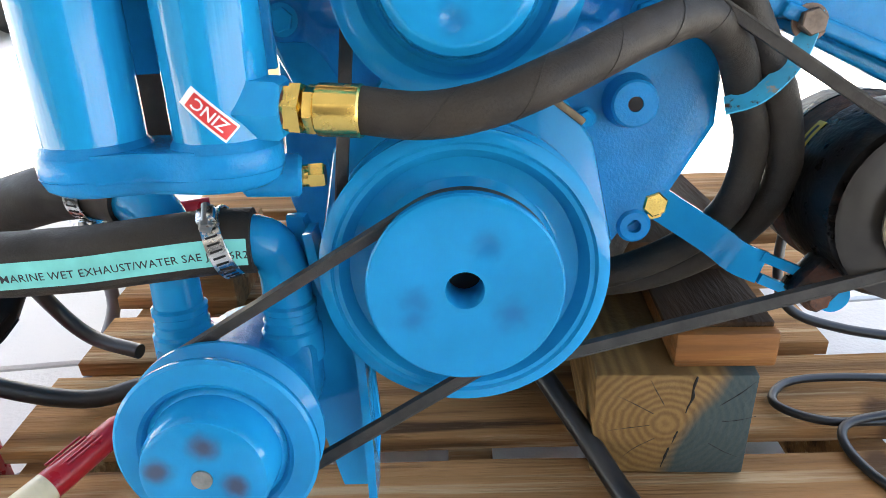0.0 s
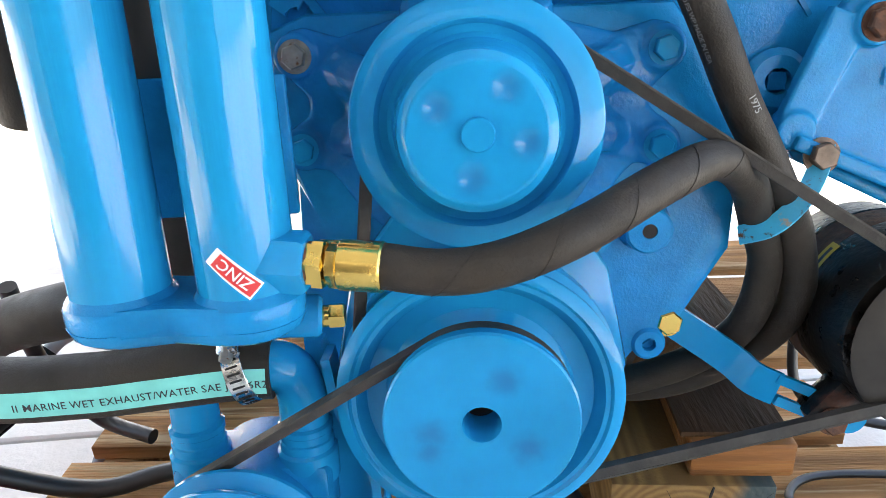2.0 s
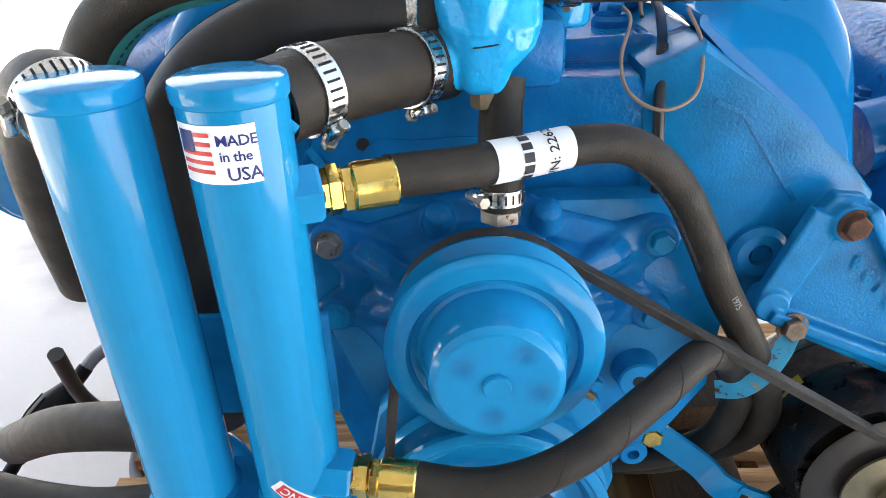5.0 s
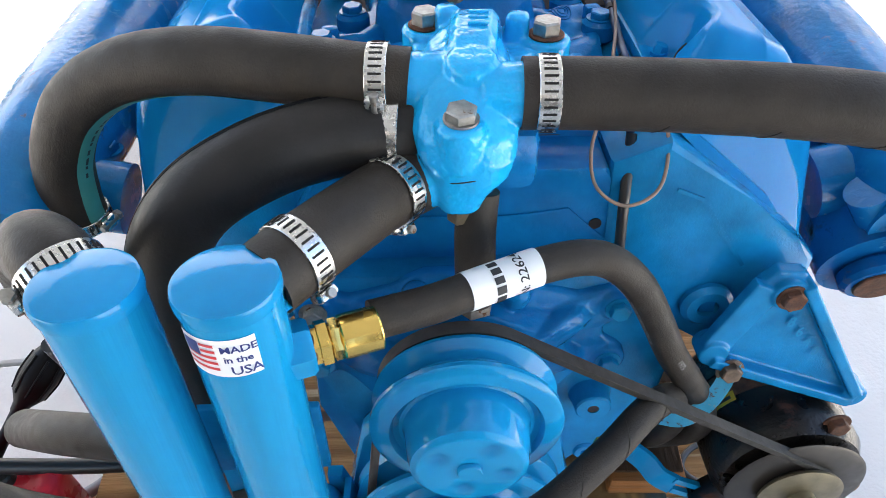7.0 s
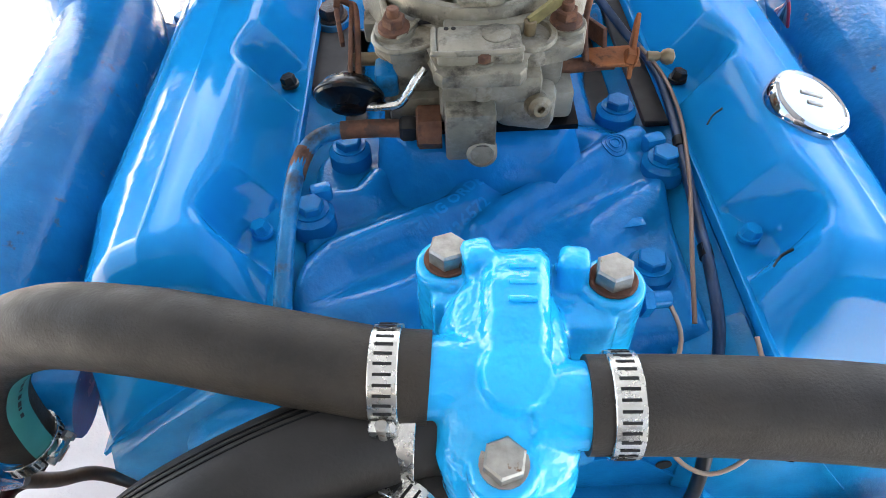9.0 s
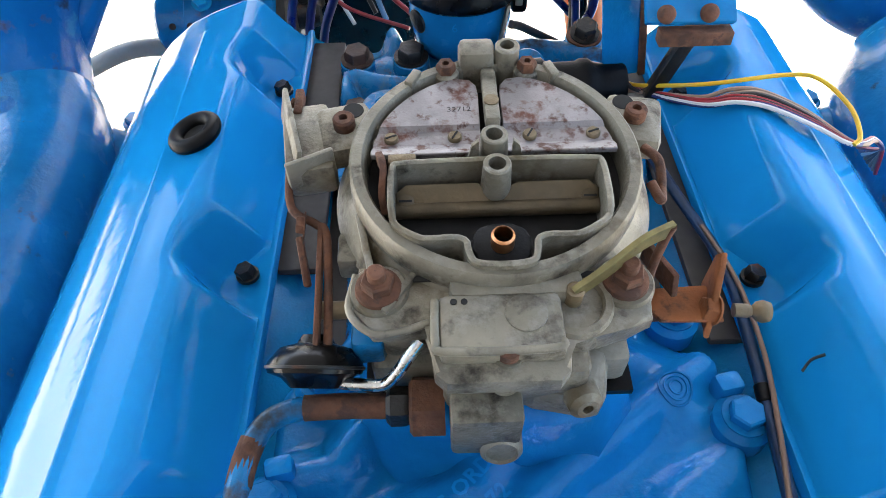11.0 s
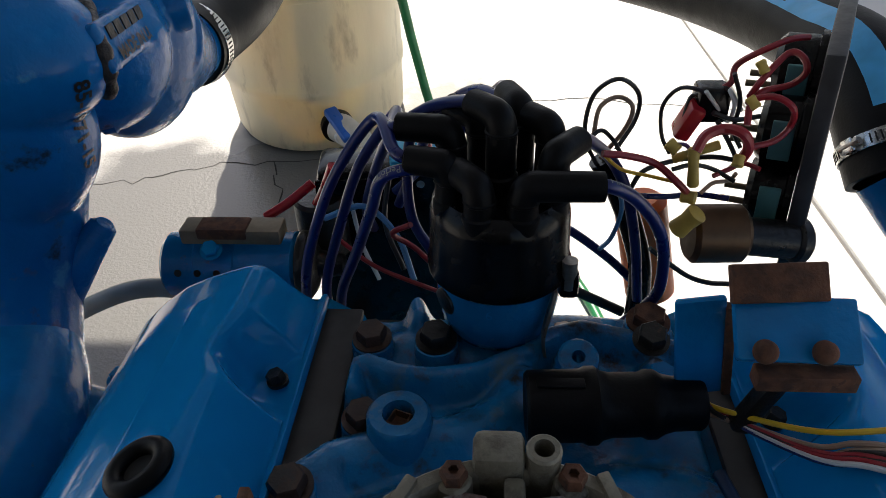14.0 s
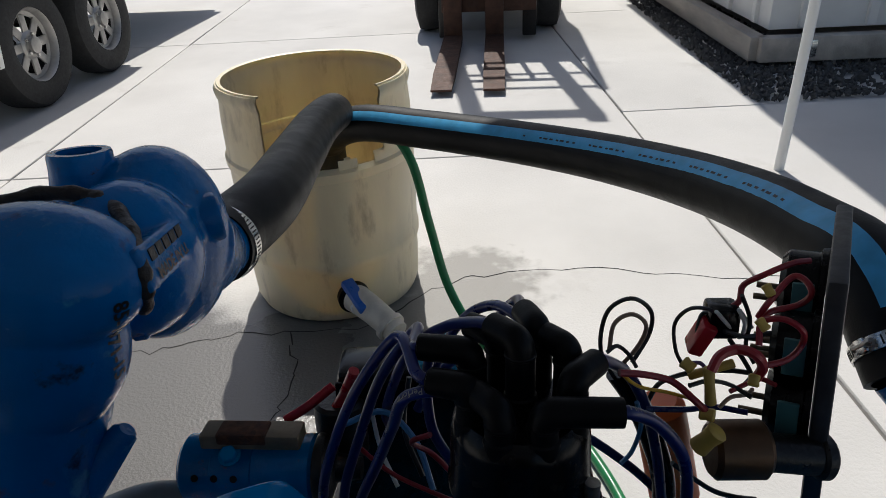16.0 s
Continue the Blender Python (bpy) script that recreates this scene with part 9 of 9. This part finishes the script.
crimp((0.1446, 1.0600, 0.9185), (0.1491, 1.0560, 0.9132), 0.0032)
crimp((0.1516, 1.0750, 0.9344), (0.1550, 1.0710, 0.9284), 0.0032)
crimp((0.1137, 1.0500, 0.8581), (0.1220, 1.0460, 0.8581), 0.0044)
crimp((0.1116, 1.0400, 0.8386), (0.1216, 1.0360, 0.8546), 0.0066)
crimp((0.1436, 1.0500, 0.8860), (0.1417, 1.0460, 0.8802), 0.0036)

# ---- rusty bracket beside the valve cover ----
rb = thing("lifting_bracket", "faded blue and rusty bolted steel bracket", "bracket", (0.11, 0.92, 0.82))
part("upright", box(B(), (0.1050, 0.945, 0.829), (0.025, 0.005, 0.066), pose(0, 0, 0, 0, -8.5, 0), bev=0.002), BLUE_DEEP, rb)
part("edge", box(B(), (0.1195, 0.944, 0.828), (0.0050, 0.006, 0.062), pose(0, 0, 0, 0, -8.5, 0), bev=0.001), RUSTY, rb, "rusty bare edge of the upright")
part("mounting_bolt", hexagon(B(), (0.0835, 0.957, 0.822), (0, -0.3, 1), 0.0080, 0.009, 0.010), BLACK_PAINT, rb)
part("mounting_bolt", hexagon(rod(B(), (0.0935, 0.957, 0.760), (0.0935, 0.957, 0.786), 0.0042), (0.0935, 0.957, 0.785), (0, -0.3, 1), 0.0070, 0.009), BLUE_FADED, rb)
part("plate", box(B(), (0.133, 0.914, 0.8695), (0.054, 0.006, 0.030), pose(0, 0, 0, -52, 0, -2), bev=0.0015), BLUE_WORN, rb)
part("backing", box(B(), (0.126, 0.927, 0.886), (0.044, 0.005, 0.018), pose(0, 0, 0, -40, 0, 4), bev=0.001), RUSTY, rb, "rusty flat steel strip")
part("backing", box(B(), (0.136, 0.900, 0.8535), (0.044, 0.010, 0.009), bev=0.001), RUSTY, rb, "rusty flat steel strip")
for x in (0.1165, 0.1420):
    part("bolt", lathe(B(), (x, 0.9020, 0.8670), (0, -0.75, 0.66), [(0.0056, 0), (0.0052, 0.0025), (0.0034, 0.0042), (0, 0.0046)], 20), RUSTY, rb)
part("stay", box(B(), (0.137, 0.925, 0.820), (0.010, 0.010, 0.062), pose(0, 0, 0, 0, 20, 0), bev=0.002), BLACK_PAINT, rb)

# ---- black plug of the harness, and its wires over the cover ----
plug = thing("harness_plug", "black round rubber harness plug lying on the manifold", "electrical plug", (0.06, 0.93, 0.775))
bm = lathe(B(), (0.016, 0.936, 0.7905), (1, 0.04, 0.02), [(0, 0), (0.0185, 0), (0.0200, 0.0015), (0.0200, 0.030), (0.0215, 0.033), (0.0215, 0.038), (0.0190, 0.041), (0.0178, 0.046), (0.0176, 0.062), (0.0190, 0.065), (0.0190, 0.070), (0.0165, 0.074), (0.0150, 0.080), (0.0148, 0.094), (0.0135, 0.096), (0, 0.096)], 40)
part("shell", bm, RUBBER_DARK, plug)
part("key", box(B(), (0.034, 0.9345, 0.8106), (0.026, 0.007, 0.0025), bev=0.001), RUBBER_DARK, plug)
for k, (m_, colour) in enumerate(((WIRE_YELLOW, "yellow"), (WIRE_RED, "red"), (WIRE_TAN, "brown"), (WIRE_TAN, "tan"), (WIRE_BLACK, "black"), (WIRE_BLACK, "grey"), (WIRE_WHITE, "white"), (WIRE_BLUE, "blue"), (WIRE_RED, "pink"))):
    o = Vector((0.112, 0.938 + 0.0035 * math.cos(k * 2.1), 0.7925 + 0.004 * math.sin(k * 2.1)))
    if k == 0:
        pts = [o, Vector((0.122, 0.930, 0.797)), Vector((0.152, 0.899, 0.819)), Vector((0.200, 0.8976, 0.825)), Vector((0.2196, 0.8922, 0.825)), Vector((0.2318, 0.8696, 0.820)), Vector((0.2312, 0.8490, 0.815)), Vector((0.2262, 0.8435, 0.8125))]
    else:
        f = (0.0, 0.0, 0.0105, 0.0135, 0.0085, 0.0020, -0.0035, -0.0015, 0.0035)[k]
        g = 0.0012 * math.sin(k * 2.6)
        pts = [o, Vector((0.122, 0.929 + g, 0.793)), Vector((0.150, 0.8935 + f * 0.3 + g, 0.808 + g)), Vector((0.1660, 0.8830 + f * 0.7, 0.8180 + g)), Vector((0.1830, 0.8745 + f, 0.8205)), Vector((0.2065, 0.8610 + f * 0.9, 0.8160)), Vector((0.2235 + g, 0.8465 + f * 0.2, 0.8120)),
               Vector((0.2360, 0.8490 + g, 0.8085)), Vector((0.2520, 0.862 + g, 0.800)), Vector((0.272, 0.875, 0.780)), Vector((0.285, 0.880 + 0.004 * k, 0.750))]
    wire("harness_wire", pts, 0.0015, m_, "thin %s wire running from the harness plug over the valve cover" % colour, "wire", 8, 6)
wire("grey_pipe", [(-0.430, 1.13, 0.630), (-0.4045, 1.13, 0.6591), (-0.3851, 1.13, 0.6767), (-0.3559, 1.13, 0.6940), (-0.3204, 1.13, 0.7095), (-0.2911, 1.13, 0.7144), (-0.255, 1.135, 0.708)], 0.0085, mat("dull_grey_pipe", (0.26, 0.25, 0.23), 0.5, var=0.2, scale=20), "dull grey pipe behind the valve cover", "pipe", 14)
for pts, m_, r, colour in (([(-0.030, 1.075, 0.765), (-0.060, 1.10, 0.78), (-0.075, 1.09, 0.80), (-0.060, 1.08, 0.815)], WIRE_RED, 0.0022, "red"), ([(-0.12, 1.10, 0.79), (-0.09, 1.09, 0.77), (-0.04, 1.07, 0.762)], WIRE_RED, 0.0018, "red"),
                           ([(-0.13, 1.11, 0.80), (-0.10, 1.12, 0.805), (-0.075, 1.11, 0.785), (-0.06, 1.08, 0.765)], WIRE_CYAN, 0.0024, "light blue"), ([(-0.11, 1.12, 0.81), (-0.105, 1.12, 0.77), (-0.09, 1.10, 0.75)], WIRE_WHITE, 0.0018, "pale"),
                           ([(-0.08, 1.13, 0.83), (-0.085, 1.12, 0.79), (-0.07, 1.10, 0.76)], WIRE_BLACK, 0.0022, "black")):
    wire("wire", pts, r, m_, "thin %s wire behind the distributor" % colour, "wire", 8, 6)

# ---- loose things round the pallet ----
can = thing("fuel_can", "red plastic fuel can on the concrete beside the pallet", "fuel can", (-0.60, 0.55, 0), LEVEL)
bm = box(B(), (-0.612, 0.5215, 0.100), (0.280, 0.072, 0.200), bev=0.022, seg=3)
part("body", bm, RED_PLASTIC, can)
part("rim", tube(B(), [(-0.72, 0.522, 0.195), (-0.70, 0.522, 0.215), (-0.64, 0.522, 0.220), (-0.60, 0.522, 0.215), (-0.585, 0.522, 0.195)], 0.009, 12), RED_PLASTIC, can)
part("cap", rod(B(), (-0.53, 0.522, 0.195), (-0.53, 0.522, 0.215), 0.014, bev=0.003), BLACK_PAINT, can, "black screw cap")

pen = thing("grease_gun_handle", "red and white plastic tool handle lying on the pallet", "tool", (-0.36, 0.45, 0.14), LEVEL)
a, b = Vector((-0.315, 0.520, 0.162)), Vector((-0.372, 0.415, 0.150))
part("grip", lathe(B(), a, b - a, [(0, 0), (0.007, 0), (0.008, 0.004), (0.0125, 0.02), (0.0135, 0.085), (0.0135, 0.092), (0, 0.092)], 28), RED_PLASTIC, pen, "ribbed red plastic grip")
part("sleeve", lathe(B(), a + (b - a).normalized() * 0.092, b - a, [(0.0135, 0), (0.014, 0.02), (0.015, 0.06), (0, 0.06)], 28), POLY, pen, "off-white plastic sleeve")
for k in range(5):
    q = a + (b - a).normalized() * 0.045 + Vector((0.005 * (k - 2), 0.0, 0.0125))
    part("grip_rib", rod(B(), q, q + (b - a).normalized() * 0.035, 0.0011, n=8), RED_PLASTIC, pen)
bulb = thing("primer_bulb", "black ribbed primer bulb in a fuel hose", "primer bulb", (-0.57, 0.72, 0.10), LEVEL)
p, q = Vector((-0.600, 0.660, 0.125)), Vector((-0.535, 0.745, 0.190))
part("bulb_body", lathe(B(), p, q - p, [(0, 0), (0.010, 0.0), (0.012, 0.012), (0.022, 0.028), (0.026, 0.055), (0.024, 0.085), (0.014, 0.11), (0.010, 0.12), (0.010, 0.14), (0, 0.14)], 32), RUBBER_DARK, bulb)
for k in range(8):
    an = 2 * math.pi * k / 8
    ax = (q - p).normalized()
    s = ax.cross(Vector((0, 0, 1))).normalized()
    o = s * math.cos(an) + ax.cross(s) * math.sin(an)
    part("bulb_rib", tube(B(), [p + ax * 0.028 + o * 0.022, p + ax * 0.055 + o * 0.0262, p + ax * 0.085 + o * 0.0242], 0.002, 8), RUBBER_DARK, bulb)
part("fuel_hose", tube(B(), [q, q + Vector((0.02, 0.03, 0.015)), q + Vector((0.05, 0.06, 0.01)), q + Vector((0.06, 0.07, -0.08)), q + Vector((0.03, 0.0, -0.17)), q + Vector((0.06, -0.08, -0.181)), q + Vector((0.0, -0.16, -0.181)), q + Vector((-0.15, -0.20, -0.181))], 0.009, 12), mat("grey_fuel_hose", (0.16, 0.16, 0.17), 0.5), bulb)
part("fuel_hose", tube(B(), [p, p + Vector((-0.03, -0.05, -0.04)), p + Vector((-0.08, -0.10, -0.116)), p + Vector((-0.20, -0.12, -0.116))], 0.009, 12), RUBBER_DARK, bulb)


def cable(pts, r, label, m_=WIRE_BLACK):
    return solo("cable", tube(B(), pts, r, 12, 8), m_, label, "cable", pts[0], LEVEL)


cable([(-0.62, 0.50, 0.29), (-0.42, 0.56, 0.155), (-0.33, 0.585, 0.148), (-0.24, 0.60, 0.165), (-0.19, 0.61, 0.20)], 0.0095, "thick black cable lying on the pallet")
cable([(-0.44, 0.60, 0.36), (-0.455, 0.63, 0.27), (-0.452, 0.66, 0.20), (-0.42, 0.66, 0.16), (-0.36, 0.64, 0.152)], 0.0085, "black cable hanging beside the pallet")
cable([(0.02, 0.62, 0.25), (0.06, 0.53, 0.205), (0.10, 0.465, 0.165), (0.125, 0.42, 0.142), (0.15, 0.36, 0.14)], 0.0095, "thick black cable coming from under the engine")
cable([(0.48, 0.50, 0.136), (0.40, 0.508, 0.137), (0.33, 0.512, 0.137), (0.295, 0.540, 0.137), (0.325, 0.572, 0.137), (0.40, 0.575, 0.137), (0.50, 0.56, 0.137)], 0.0042, "thin black cable looped on the pallet")
cable([(0.40, 0.512, 0.145), (0.345, 0.503, 0.139), (0.335, 0.47, 0.134), (0.355, 0.42, 0.134), (0.42, 0.39, 0.134)], 0.0042, "thin black cable curling over the pallet edge")
cable([(0.36, 0.70, 0.30), (0.345, 0.68, 0.22), (0.355, 0.66, 0.17), (0.41, 0.645, 0.15), (0.50, 0.63, 0.14)], 0.0055, "black cable hanging behind the alternator")
wire("red_hose", [(-0.275, 0.60, 0.51), (-0.285, 0.60, 0.47), (-0.275, 0.60, 0.440), (-0.25, 0.60, 0.430), (-0.22, 0.61, 0.43)], 0.0055, RED_PLASTIC, "red hose behind the heat exchanger", "hose", 14)
